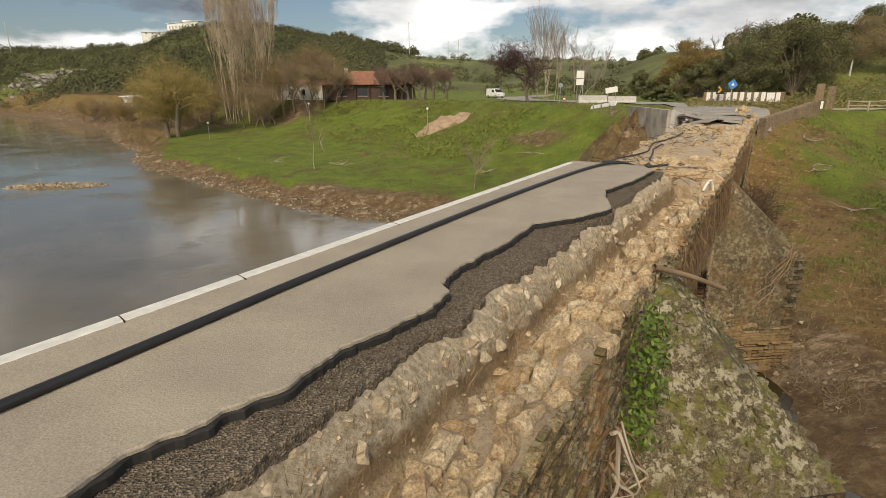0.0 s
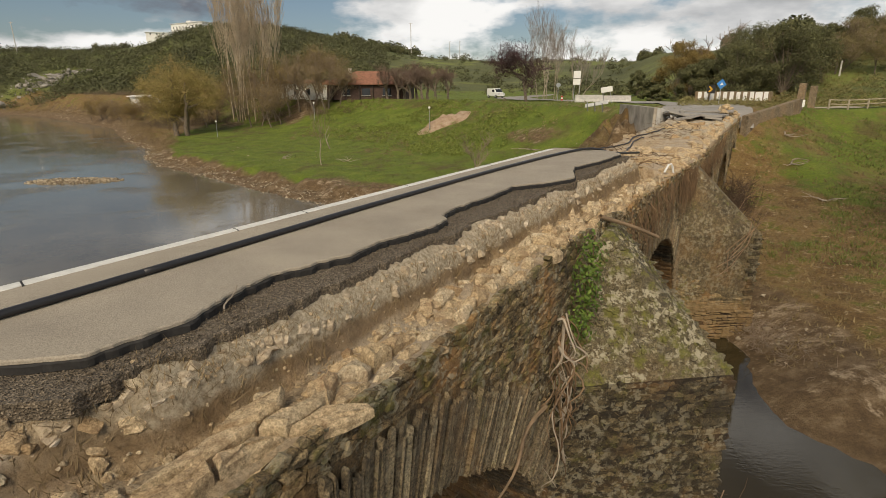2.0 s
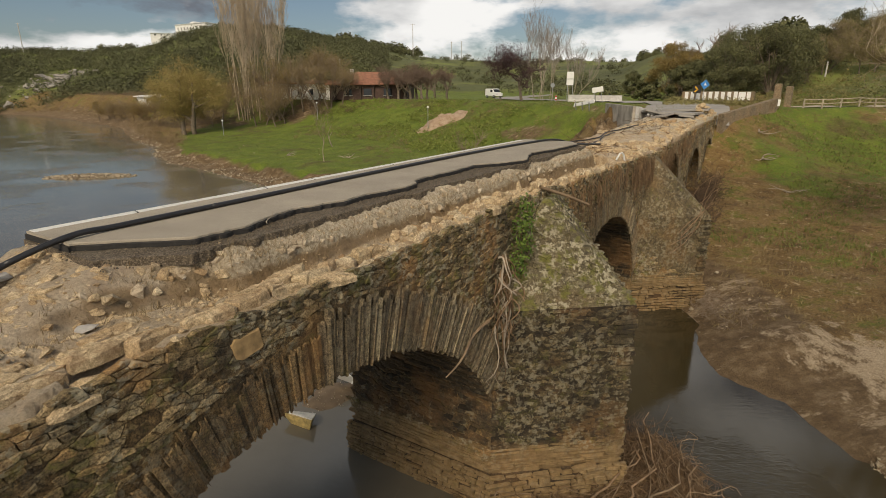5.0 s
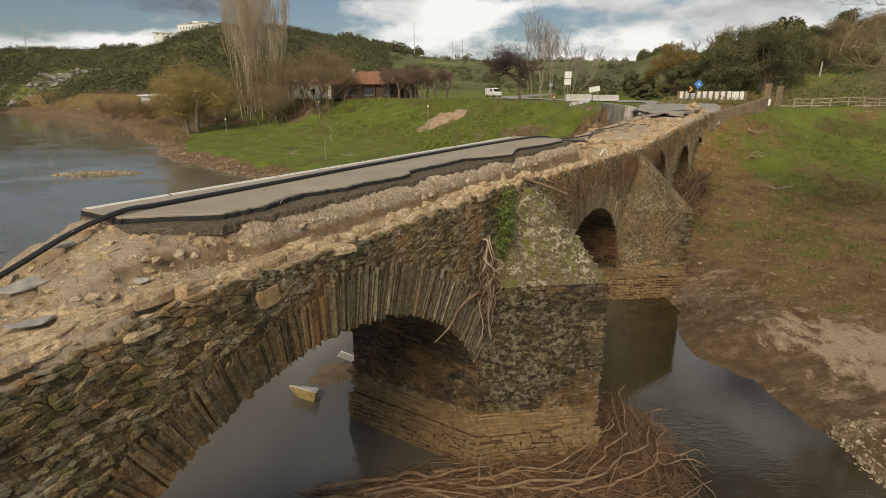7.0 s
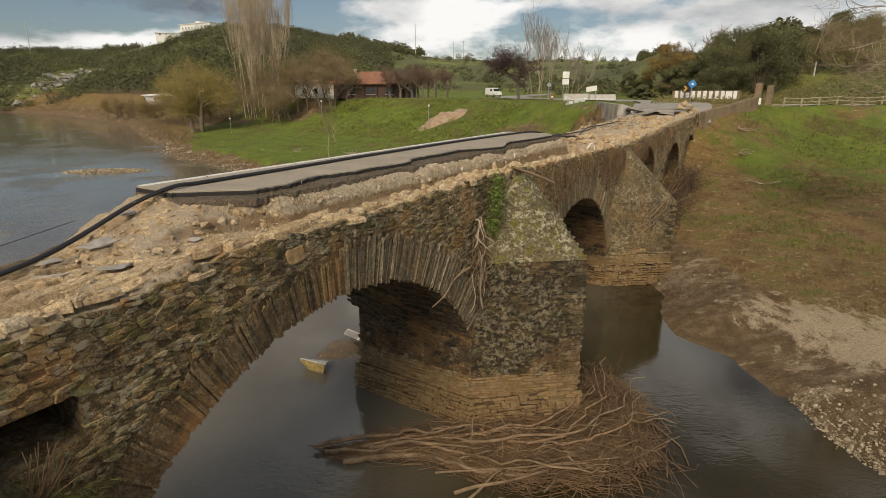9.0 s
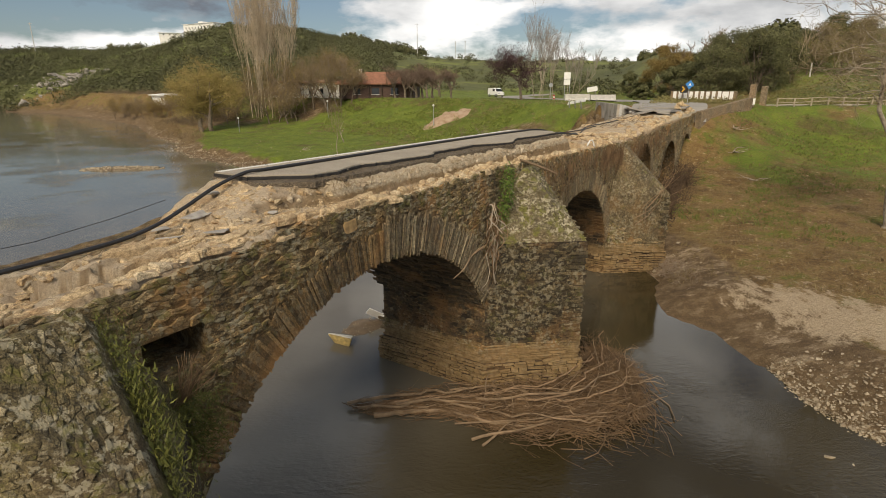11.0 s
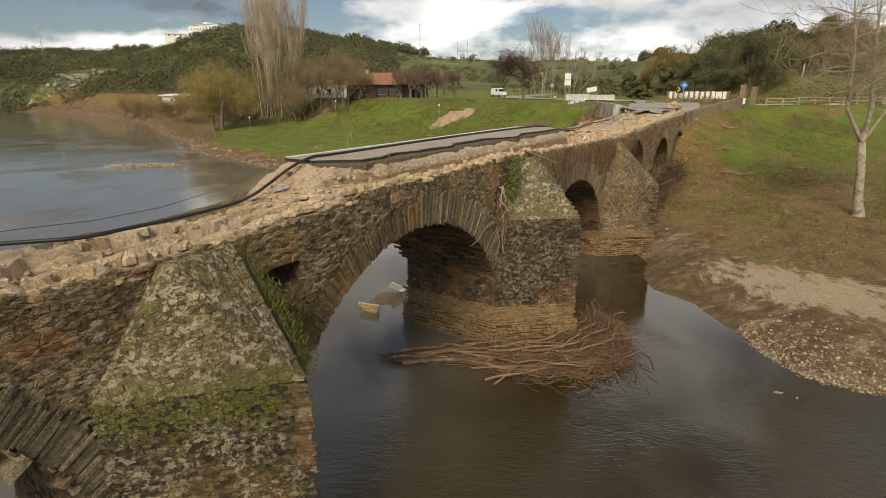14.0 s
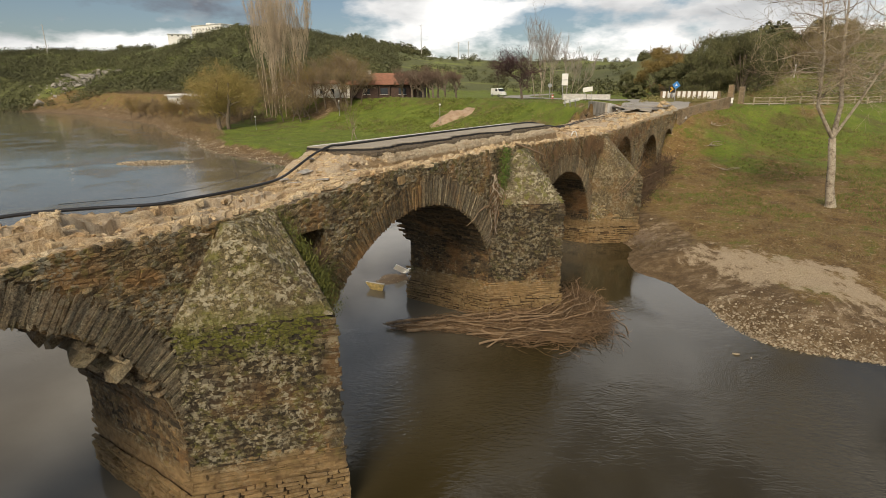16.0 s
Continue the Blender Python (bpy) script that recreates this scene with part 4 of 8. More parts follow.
near_wall = rubble_cells(flat_face(B(0, 0.06, 0), W, UP), W, UP, FRONT, -16.5, 21.5, -0.1, 7.45, 0.145, 0.058, wall_ok, (-0.012, 0.04), 0.004, 0.45, 0.2, 0.14, 0.1, 0.06, 0.007)
far_wall = stone_field(B(0, 0.05, 0), W, UP, FRONT, 21.5, 45.5, 3.0, 7.7, wall_ok, (0.16, 0.28), (0.3, 0.6), (0.02, 0.07), 0.06)
pick = [p for p in near_wall if -6.2 < (p[1].translation - O).dot(W) < 3.4 and p[1].translation.z > 5.9]
chosen = {id(p) for p in pick}
rest = [p for p in near_wall if id(p) not in chosen]
pick, more = pick[:300], pick[300:]

# recess of the drain hole
hv, hf = [], []
for v in (0.06, 1.3):
    for uu, z in ((HOLE[0], 5.58), (HOLE[1], 5.58), (HOLE[1], 6.16), (HOLE[0], 6.16)):
        hv.append(B(uu, v, z))
hf = [(0, 4, 5, 1), (1, 5, 6, 2), (2, 6, 7, 3), (3, 7, 4, 0), (4, 7, 6, 5)]
mesh_part("drain_recess", hv, hf, M_CORE, bridge, "dark square drain opening")


def voussoirs(cu, cz, r, a, b, thick, lo_u, hi_u):
    out = []
    t0, t1 = math.asin(max(-1, (a - cu) / r)), math.asin(min(1, (b - cu) / r))
    t = t0
    while t < t1:
        w = rnd.uniform(0.032, 0.078) if cu != -15.2 else rnd.uniform(0.03, 0.06)
        dt = w / (r + thick * 0.4)
        tc = t + dt / 2
        rad = W * math.sin(tc) + UP * math.cos(tc)
        tan = W * math.cos(tc) - UP * math.sin(tc)
        ln = thick * rnd.uniform(0.86, 1.1) * (0.74 if -6.6 < cu + r * math.sin(tc) < -1.75 else 1.0)
        mid = r + ln / 2 - rnd.uniform(-0.01, 0.06)
        turn, deep = rnd.gauss(0, 0.02), rnd.uniform(0.025, 0.05)
        if cu == -15.2:         # the eroded ring: slipped and missing slabs of many lengths
            ln, turn, deep = ln * rnd.uniform(0.75, 1.1), rnd.gauss(0.05, 0.03), rnd.uniform(0.0, 0.016)
            w, mid = w * rnd.uniform(1.2, 1.5), mid + rnd.uniform(0.0, 0.06)
        if -6.6 < cu + r * math.sin(tc) < -1.75:
            deep *= 0.55
        c = B(cu, 0.03 + rnd.uniform(-0.03, 0.02), cz) + rad * mid
        if lo_u < (c - O).dot(W) < hi_u:
            out.append((rnd.choice(LONGS), cell(c, tan, rad, FRONT, w * 1.14, ln, deep, turn)))
        t += dt
    return out


rings = voussoirs(*ARCHES[1], 0.72, -16, -10) + voussoirs(*ARCHES[2], 0.98, -6.6, 3.5) + voussoirs(*ARCHES[3], 0.9, 7, 17.6)
far_rings = voussoirs(*ARCHES[4], 0.55, 20, 30) + voussoirs(*ARCHES[5], 0.6, 28, 39) + voussoirs(*ARCHES[6], 0.5, 38, 46)


def barrel(cu, cz, r, t0, t1, v0, v1):
    """Stone courses on the underside of an arch."""
    out, t = [], t0
    while t < t1:
        h = rnd.uniform(0.09, 0.16)
        tc = t + h / 2 / r
        rad = W * math.sin(tc) + UP * math.cos(tc)
        tan = W * math.cos(tc) - UP * math.sin(tc)
        v = v0
        while v < v1:
            w = rnd.uniform(0.25, 0.6)
            out.append((rnd.choice(STONES), cell(B(cu, v + w / 2, cz) + rad * (r + 0.005), N, tan, -rad, w - 0.02, h - 0.012, rnd.uniform(0.015, 0.06), rnd.gauss(0, 0.03))))
            v += w
        t += h / r
    return out


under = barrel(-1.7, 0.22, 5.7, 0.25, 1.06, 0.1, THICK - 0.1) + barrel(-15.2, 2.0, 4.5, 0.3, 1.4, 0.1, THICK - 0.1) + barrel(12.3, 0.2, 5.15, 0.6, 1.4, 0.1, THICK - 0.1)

# ---------------- piers ----------------
PIERS = [("near", -10.72, -6.65, -8.25, -2.17, 4.95, -9.25, -7.85, 6.92, -0.32), ("mid", 3.36, 7.2, 5.42, -2.42, 5.05, 5.75, 6.75, 7.12, -0.14), ("far", 17.42, 21.4, 19.4, -2.6, 4.3, 19.0, 20.0, 6.7, -0.1)]
pier_stones, cap_stones, plinth_stones, nose_stones, ridge_slabs = [], [], [], [], []
for key, uL, uR, uN, vN, zs, a0, a1, za, av in PIERS:
    L, Nn, R = B(uL, 0.06, 0), B(uN, vN, 0), B(uR, 0.06, 0)
    v = [p + UP * z for z in (-0.9, zs) for p in (L, Nn, R)] + [B(a0, av, za), B(a1, 0.0, za), B(a0, 0.3, za), B(a1, 0.3, za)]
    f = [(0, 1, 4, 3), (1, 2, 5, 4), (3, 4, 6), (4, 7, 6), (4, 5, 7), (6, 7, 9, 8), (3, 6, 8), (5, 9, 7)]
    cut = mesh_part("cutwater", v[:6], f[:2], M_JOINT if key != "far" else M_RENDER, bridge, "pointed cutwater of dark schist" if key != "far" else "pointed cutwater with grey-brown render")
    mesh_part("cutwater_cap", v[3:], [tuple(i - 3 for i in q) for q in f[2:]], {"near": M_NEARCAP, "mid": M_LICHEN, "far": M_RENDER}[key], bridge, "sloping lichened cap")
    ex = (Nn - L).normalized()
    en = ex.cross(UP)
    wid = (Nn - L).length
    big = 1.5 if key == "far" else 1.0
    plinth_stones += stone_field(L, ex, UP, en, 0.02, wid + 0.02, 0.95, 1.62, lambda a, b: True, (0.08, 0.13), (0.3, 0.85), (0.01, 0.05), 0.02, 0.02)
    bare = (lambda a, b: True) if key != "far" else (lambda a, b: b < 2.9 + 0.5 * nz(a, b, 5.0, 1.3) - 0.55 * a)
    pier_stones += rubble_cells(flat_face(L, ex, UP), ex, UP, en, 0.05, wid - 0.03, 1.66, zs - 0.03, 0.15 * big, 0.07 * big, lambda a, b, wid=wid, zs=zs, bare=bare: 0.04 < a < wid - 0.03 and 1.62 < b < zs - 0.03 and bare(a, b), (-0.008, 0.04), 0.004, 0.42, 0.2, 0.1, 0.1, 0.06, 0.007)
    if key == "near":
        pier_stones.sort(key=lambda p: -p[1].translation.z)
        near_stones, near_cut = pier_stones[:300], cut
        joined("pier_masonry", pier_stones[300:], M_NEARPIER, bridge, "dark lichened pier masonry", "stuff")
        pier_stones = []
    if key == "mid":
        joined("pier_masonry", pier_stones, M_PIERSTONE, bridge, "dark brown pier masonry", "stuff")
        pier_stones = []
    # quoins at the nose
    z = 0.9
    while z < zs - 0.1:
        h = rnd.uniform(0.08, 0.16)
        w = rnd.uniform(0.3, 0.6)
        nose_stones.append((rnd.choice(STONES), cell(Nn - ex * (w / 2 - rnd.uniform(0.0, 0.1)) + UP * (z + h / 2), ex, UP, en, w, h * 0.95, rnd.uniform(0.03, 0.07), rnd.gauss(0, 0.02))))
        z += h
    # cap rubble on its two facing triangles
    for pa, pb, pc in ((v[3], v[4], v[6]), (v[4], v[7], v[6])):
        nn_ = (pb - pa).cross(pc - pa).normalized()
        if nn_.dot(Vector((0.3, -1, 0.3))) < 0:
            nn_ = -nn_
        ar = (pb - pa).cross(pc - pa).length / 2
        if key == "near":
            e1 = (pb - pa).normalized()
            e2 = nn_.cross(e1)
            if e2.dot(pc - pa) < 0:
                e1, pa, pb = -e1, pb, pa
                e2 = nn_.cross(e1)
            lb, cxx, cyy = (pb - pa).length, (pc - pa).dot(e1), (pc - pa).dot(e2)
            cap_stones += rubble_cells(flat_face(pa, e1, e2), e1, e2, nn_, min(0, cxx), max(lb, cxx), 0, cyy, 0.115, 0.062, lambda a, b, lb=lb, cxx=cxx, cyy=cyy: 0.02 < b < cyy and cxx * b / cyy < a < lb + (cxx - lb) * b / cyy, (-0.012, 0.03), 0.005, 0.45, 0.16, 0.1, 0.12, 0.05, 0.008)
        for _ in range(int(ar * {"near": 6, "mid": 70, "far": 1}[key])):
            a, b = rnd.random(), rnd.random()
            if a + b > 1:
                a, b = 1 - a, 1 - b
            if min(a, b, 1 - a - b) < 0.02:
                continue
            q = pa + (pb - pa) * a + (pc - pa) * b
            e1 = (pb - pa).normalized()
            e2 = nn_.cross(e1)
            cap_stones.append((rnd.choice(STONES), cell(q - nn_ * 0.005, e1, e2, nn_, rnd.uniform(0.05, 0.16), rnd.uniform(0.04, 0.1), rnd.uniform(0.008, 0.04), rnd.gauss(0, 0.35))))
    # flat slates stepping down the ridge of the cap
    if key != "far":
        top, foot = v[7], v[4]
        for k in range(15):
            p = top.lerp(foot, (k + 0.7) / 15.3)
            w = rnd.uniform(0.22, 0.46) if key == "mid" else rnd.uniform(0.14, 0.34)
            if rnd.random() < (0.1 if key == "mid" else 0.35):
                continue
            ridge_slabs.append((rnd.choice(FLATS), Matrix.Translation(p - UP * 0.01 + W * (rnd.uniform(-0.06, 0.03) if key == "mid" else rnd.uniform(-0.14, -0.05))) @ Euler((rnd.gauss(0, 0.07), rnd.gauss(0, 0.07), math.atan2(W.y, W.x) - 0.5 + rnd.gauss(0, 0.25))).to_matrix().to_4x4() @ Matrix.Diagonal((w, rnd.uniform(0.2, 0.34), rnd.uniform(0.12, 0.22), 1))))
    # plinth
    o = 0.11
    pl = [B(uL - o * 0.9, THICK + 0.1, 0), B(uL - o, -0.02, 0), B(uN - 0.02, vN - 0.16, 0), B(uR + o, -0.02, 0), B(uR + o, THICK + 0.1, 0)]
    inn = [B(uL + 0.02, THICK + 0.02, 0), B(uL + 0.02, 0.0, 0), B(uN, vN, 0), B(uR - 0.02, 0.0, 0), B(uR - 0.02, THICK + 0.02, 0)]
    if key == "near":
        joined("cap_rubble", cap_stones, M_NEARCAP, bridge, "lichened rubble on the sloping cap", "stuff")
        cap_stones = []
    zt = 0.95 if key != "far" else 1.1
    pv = [p + UP * z for z in (-0.9, zt - 0.1) for p in pl] + [p + UP * zt for p in inn]
    pf = [(k, k + 1, k + 6, k + 5) for k in range(4)] + [(5 + k, 6 + k, 11 + k, 10 + k) for k in range(4)]
    mesh_part("plinth", pv, pf, M_WETJOINT, bridge, "silt-stained stepped pier base")
    for pa, pb in ((pl[1], pl[2]), (pl[0], pl[1])):
        ex2 = (pb - pa).normalized()
        plinth_stones += stone_field(pa, ex2, UP, ex2.cross(UP), 0.0, (pb - pa).length, -0.12, zt - 0.01, lambda a, b: True, (0.07, 0.17), (0.14, 0.6), (0.03, 0.09), 0.05, 0.02)

faces_in = []
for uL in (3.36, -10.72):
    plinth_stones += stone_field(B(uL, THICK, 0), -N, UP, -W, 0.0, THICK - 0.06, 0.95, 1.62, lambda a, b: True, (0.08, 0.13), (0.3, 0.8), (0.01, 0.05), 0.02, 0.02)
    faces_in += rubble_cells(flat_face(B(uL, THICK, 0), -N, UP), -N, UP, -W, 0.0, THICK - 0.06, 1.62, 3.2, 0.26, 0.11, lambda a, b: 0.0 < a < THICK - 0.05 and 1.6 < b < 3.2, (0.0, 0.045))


# broken slabs left hanging under the first arch
hang = []
for _ in range(46):
    v = abs(rnd.gauss(0, 1.5))
    if v > THICK:
        continue
    tc = rnd.uniform(0.72, 1.25)
    rad, tan = W * math.sin(tc) + UP * math.cos(tc), W * math.cos(tc) - UP * math.sin(tc)
    hang.append((rnd.choice(STONES), cell(B(-15.2, v + 0.1, 2.0) + rad * 4.5, N, tan, -rad, rnd.uniform(0.3, 0.7), rnd.uniform(0.07, 0.18), rnd.uniform(0.04, 0.16), rnd.gauss(0.25, 0.2))))
for v, tc, w, h, d in ((0.5, 0.98, 0.9, 0.24, 0.3), (1.0, 1.05, 0.8, 0.2, 0.24), (0.9, 0.86, 1.1, 0.3, 0.34), (1.7, 0.92, 1.0, 0.34, 0.3), (2.6, 0.84, 1.2, 0.3, 0.36), (3.3, 1.0, 0.9, 0.3, 0.3), (2.2, 1.12, 1.0, 0.26, 0.22), (4.0, 0.95, 0.4, 0.22, 0.3), (3.95, 1.08, 0.4, 0.15, 0.2)):
    rad, tan = W * math.sin(tc) + UP * math.cos(tc), W * math.cos(tc) - UP * math.sin(tc)
    hang.append((rnd.choice(STONES), cell(B(-15.2, v, 2.0) + rad * 4.45, N, tan, -rad, w, h, d, 0.3)))
singly("broken_slab", hang, M_SLATE, bridge)
joined("wall_masonry", rest + more + far_wall, M_STONE, bridge, "rough courses of schist stones", "stuff")
joined("pier_masonry", pier_stones, M_STONE, bridge, "tan pier masonry", "stuff")
joined("cap_rubble", cap_stones, M_LICHEN, bridge, "lichened rubble on the sloping caps", "stuff")
joined("plinth_masonry", plinth_stones, M_STONE, bridge, "silt-brown base courses", "stuff")
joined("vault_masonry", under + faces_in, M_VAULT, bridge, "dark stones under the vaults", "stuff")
joined("far_arch_ring", far_rings, M_SLATE, bridge, "slate arch rings further along", "stuff")

# ---------------- rubble on the deck ----------------
def rock_at(u, v, size, sink=0.3, flat=False, lift=0.0, squash=1.0):
    t = rnd.choice((SLABS if flat else BLOCKS) if size > 0.21 else (FLATS if flat else PEBBLES))
    m = Matrix.Translation(B(u, v, deck_z(u, v) + lift + size * (0.22 if flat else 0.5) - size * sink)) @ Euler((rnd.gauss(0, 0.22), rnd.gauss(0, 0.22), rnd.uniform(0, 6.3))).to_matrix().to_4x4()
    return t, m @ Matrix.Diagonal((size * rnd.uniform(0.8, 1.5), size * rnd.uniform(0.75, 1.1), size * squash * rnd.uniform(0.75, 1.1), 1))


def deck_cells(u0, u1, v0, v1, w, h, keep, proud, lean, deep=0.2, chip=0.025, gap=0.008, drop=0.1):
    return rubble_cells(lambda a, b: B(a, b, deck_z(a, b)), W, N, UP, u0, u1, v0, v1, w, h, lambda a, b: v0 + 0.04 * nz(a, 3.0, 1.0, 2.3) <= b < v1 and u0 < a < u1 and keep(a, b), proud, gap, 0.35, drop, 0.05, lean, deep, chip)


# stones of the wall head, packed along the face
ledge_rocks = deck_cells(-1.2, 13.2, 0.12, 0.78, 0.33, 0.205, lambda a, b: b < 0.5 or nz(a, b, 1.5, 1.2) > -0.2, (0.0, 0.14), 0.16, 0.07, 0.05, 0.018)
head = deck_cells(-5.2, -1.2, 0.11, 0.66, 0.5, 0.17, lambda a, b: nz(a, b, 1.5, 1.0) > -0.3, (-0.02, 0.12), 0.10, 0.08, 0.04, 0.016)
head += deck_cells(-16.0, -5.2, 0.10, 0.62, 0.27, 0.15, lambda a, b: nz(a, b, 1.5, 1.3) + rnd.gauss(0, 0.2) > -0.1, (-0.03, 0.06), 0.14, 0.07, 0.03, 0.012)
head += deck_cells(-3.6, -1.2, 0.6, 1.05, 0.5, 0.16, lambda a, b: nz(a, b, 7.5, 1.1) > 0.0, (-0.03, 0.08), 0.10, 0.16, 0.035)
head += deck_cells(13.2, 45.0, 0.15, 0.75, 0.42, 0.25, lambda a, b: b < 0.3 or nz(a, b, 1.5, 0.8) > -0.15, (-0.02, 0.13), 0.2, 0.07, 0.05)
if len(ledge_rocks) > 300:
    head += ledge_rocks[300:]
    ledge_rocks = ledge_rocks[:300]
# bared fill at the broken end and along the far deck
head += deck_cells(-15.5, -6.8, 0.5, 3.4, 0.24, 0.16, lambda a, b: b < far_edge(a) - 0.12 and nz(a, b, 2.5, 0.9) + 0.6 * nz(a, b, 6.5, 2.6) > 0.12, (-0.04, 0.05), 0.16, 0.14, 0.03)
head += deck_cells(-6.8, -3.3, 0.6, 3.4, 0.55, 0.22, lambda a, b: b < far_edge(a) - 0.12 and nz(a, b, 2.5, 0.9) + 0.5 * nz(a, b, 6.5, 2.6) > -0.05 and not (a > -4.6 and b > 1.2), (-0.06, 0.13), 0.08, 0.2, 0.03)
head += deck_cells(13.4, 40.0, 0.7, 3.9, 0.5, 0.34, lambda a, b: nz(a, b, 4.5, 0.55) + 0.6 * nz(a, b, 8.5, 1.9) > 0.12, (-0.06, 0.10), 0.14, 0.2, 0.04)
small = []
for _ in range(420):           # broken stones in the groove behind the wall head
    u = rnd.uniform(-4.6, 13.4)
    small.append(rock_at(u, rnd.uniform(0.42, 0.86), 0.04 + 0.14 * rnd.random() ** 2, 0.42))
lime = []
for _ in range(1300):          # pale lime rubble under the gravel base
    u = rnd.uniform(-4.6, 13.2)
    lime.append(rock_at(u, 1.12 + rnd.gauss(0, 0.09) + 0.45 * max(0.0, min(1.0, (-2.0 - u) / 1.4)), 0.025 + 0.26 * rnd.random() ** 3.4, 0.84))
joined("lime_rubble", lime, M_LIME, bridge, "pale lime concrete with embedded stones", "stuff")
for _ in range(2600):          # pebbles and crumbs over the earth
    u = rnd.uniform(-6.0, 13.2)
    small.append(rock_at(u, rnd.uniform(0.3, 1.1 if u > -3.4 else min(3.5, far_edge(u) - 0.1)), 0.012 + 0.04 * rnd.random() ** 2, 0.5))
for _ in range(900):           # bared deck at the broken end
    u = rnd.uniform(-14.0, -3.2)
    v = rnd.uniform(0.1, far_edge(u) - 0.1)
    flat = rnd.random() < 0.12
    small.append(rock_at(u, v, rnd.uniform(0.15, 0.5) if flat else 0.02 + 0.14 * rnd.random() ** 2, 0.36 if flat else 0.5, flat))
for _ in range(420):           # loose stones in the slope below the broken end of the road
    u = rnd.uniform(-4.9, -2.0)
    v = rnd.uniform(0.9, min(3.2, far_edge(u) - 0.1))
    small.append(rock_at(u, v, 0.03 + 0.22 * rnd.random() ** 2.2, 0.6))
for _ in range(500):
    u = rnd.uniform(13, 44)
    small.append(rock_at(u, rnd.uniform(0.1, far_edge(u) - 0.08), rnd.uniform(0.05, 0.26), 0.34, True))
joined("deck_rubble", small, M_RUBBLE, bridge, "pale broken stones and lime rubble", "stuff")
joined("top_course", head, M_RUBBLE, bridge, "broken pale stones of the wall head and fill", "stuff")
for u, v, sx, sy in ((-4.65, 2.3, 0.75, 0.5), (-4.95, 1.2, 0.8, 0.42), (-3.9, 2.8, 0.6, 0.35), (-3.85, 1.05, 0.3, 0.2), (-5.3, 2.5, 0.5, 0.3), (-5.6, 1.7, 0.6, 0.3)):
    singly("slate_flag", [(rnd.choice(SLABS), Matrix.Translation(B(u, v, deck_z(u, v) + 0.05)) @ Euler((rnd.gauss(0, 0.08), rnd.gauss(0, 0.08), math.atan2(W.y, W.x) + rnd.gauss(0, 0.2))).to_matrix().to_4x4() @ Matrix.Diagonal((sx, sy, 0.2, 1)))], M_FLAG, bridge)
grit = []
for _ in range(2600):
    u = rnd.uniform(-3.5, 12.6)
    a, b = 1.2, right_edge(u) + 0.02
    v = rnd.uniform(min(a, b - 0.1), b)
    sz = rnd.uniform(0.008, 0.034)
    grit.append((rnd.choice(ROCKS), Matrix.Translation(B(u, v, ROAD_Z - 0.105)) @ Euler((rnd.uniform(0, 6), rnd.uniform(0, 6), 0)).to_matrix().to_4x4() @ Matrix.Scale(sz, 4)))
joined("base_gravel", grit, M_SUBBASE, plate, "loose dark gravel", "stuff")

upright = []
for u, v, h, w, tilt_ in ((5.4, 0.5, 0.42, 0.3, 0.25), (5.75, 0.32, 0.3, 0.34, -0.4), (9.6, 0.28, 0.32, 0.16, 0.5)):
    upright.append((rnd.choice(SLABS), Matrix.Translation(B(u, v, deck_z(u, v) + h * 0.4)) @ Euler((1.3, tilt_, 0.8)).to_matrix().to_4x4() @ Matrix.Diagonal((w, h, 0.2, 1))))
singly("upright_stone", upright, M_RUBBLE, bridge)
patch = [(STONES[6], cell(B(-2.78, 0.06, 6.95), W, UP, FRONT, 0.37, 0.27, 0.035, 0.1))]
singly("patch_stone", patch, plain("ochre_patch_stone", (0.33, 0.22, 0.10), 0.95, 0, 0.35, 7), bridge)
for u in (-2.2, 0.2, 1.42, 4.1, 7.6):
    w_ = rnd.uniform(0.012, 0.02)
    slab("line_crack", u, u + w_, lambda q: LEFT_V - 0.19 + 0.03 * nz(q, 0, 0, 40.0), lambda q: LEFT_V + 0.0, ROAD_Z, ROAD_Z + 0.009, M_TAR, plate, "", w_ / 2, 0.25)

# ---------------- debris, roots and ivy at the middle pier ----------------
def stems(name, list_of, material, parent, label="", sides=4, kind=""):
    v, f = [], []
    for pts, r0, r1 in list_of:
        n = len(pts)
        tube(v, f, pts, [r0 + (r1 - r0) * i / (n - 1) for i in range(n)], sides)
    ob = mesh_part(name, v, f, material, parent, label)
    if kind:
        ob["kind"] = kind
    return ob


def wander(a, b, bend, n=7, seed=None):
    r = random.Random(seed if seed is not None else rnd.random())
    off = [Vector((r.gauss(0, 1), r.gauss(0, 1), r.gauss(0, 0.6))) * bend for _ in range(3)]
    out = []
    for i in range(n):
        t = i / (n - 1)
        s_ = math.sin(math.pi * t)
        out.append(a.lerp(b, t) + off[0] * s_ + off[1] * math.sin(2 * math.pi * t) * 0.5 + off[2] * math.sin(3 * math.pi * t) * 0.25)
    return out


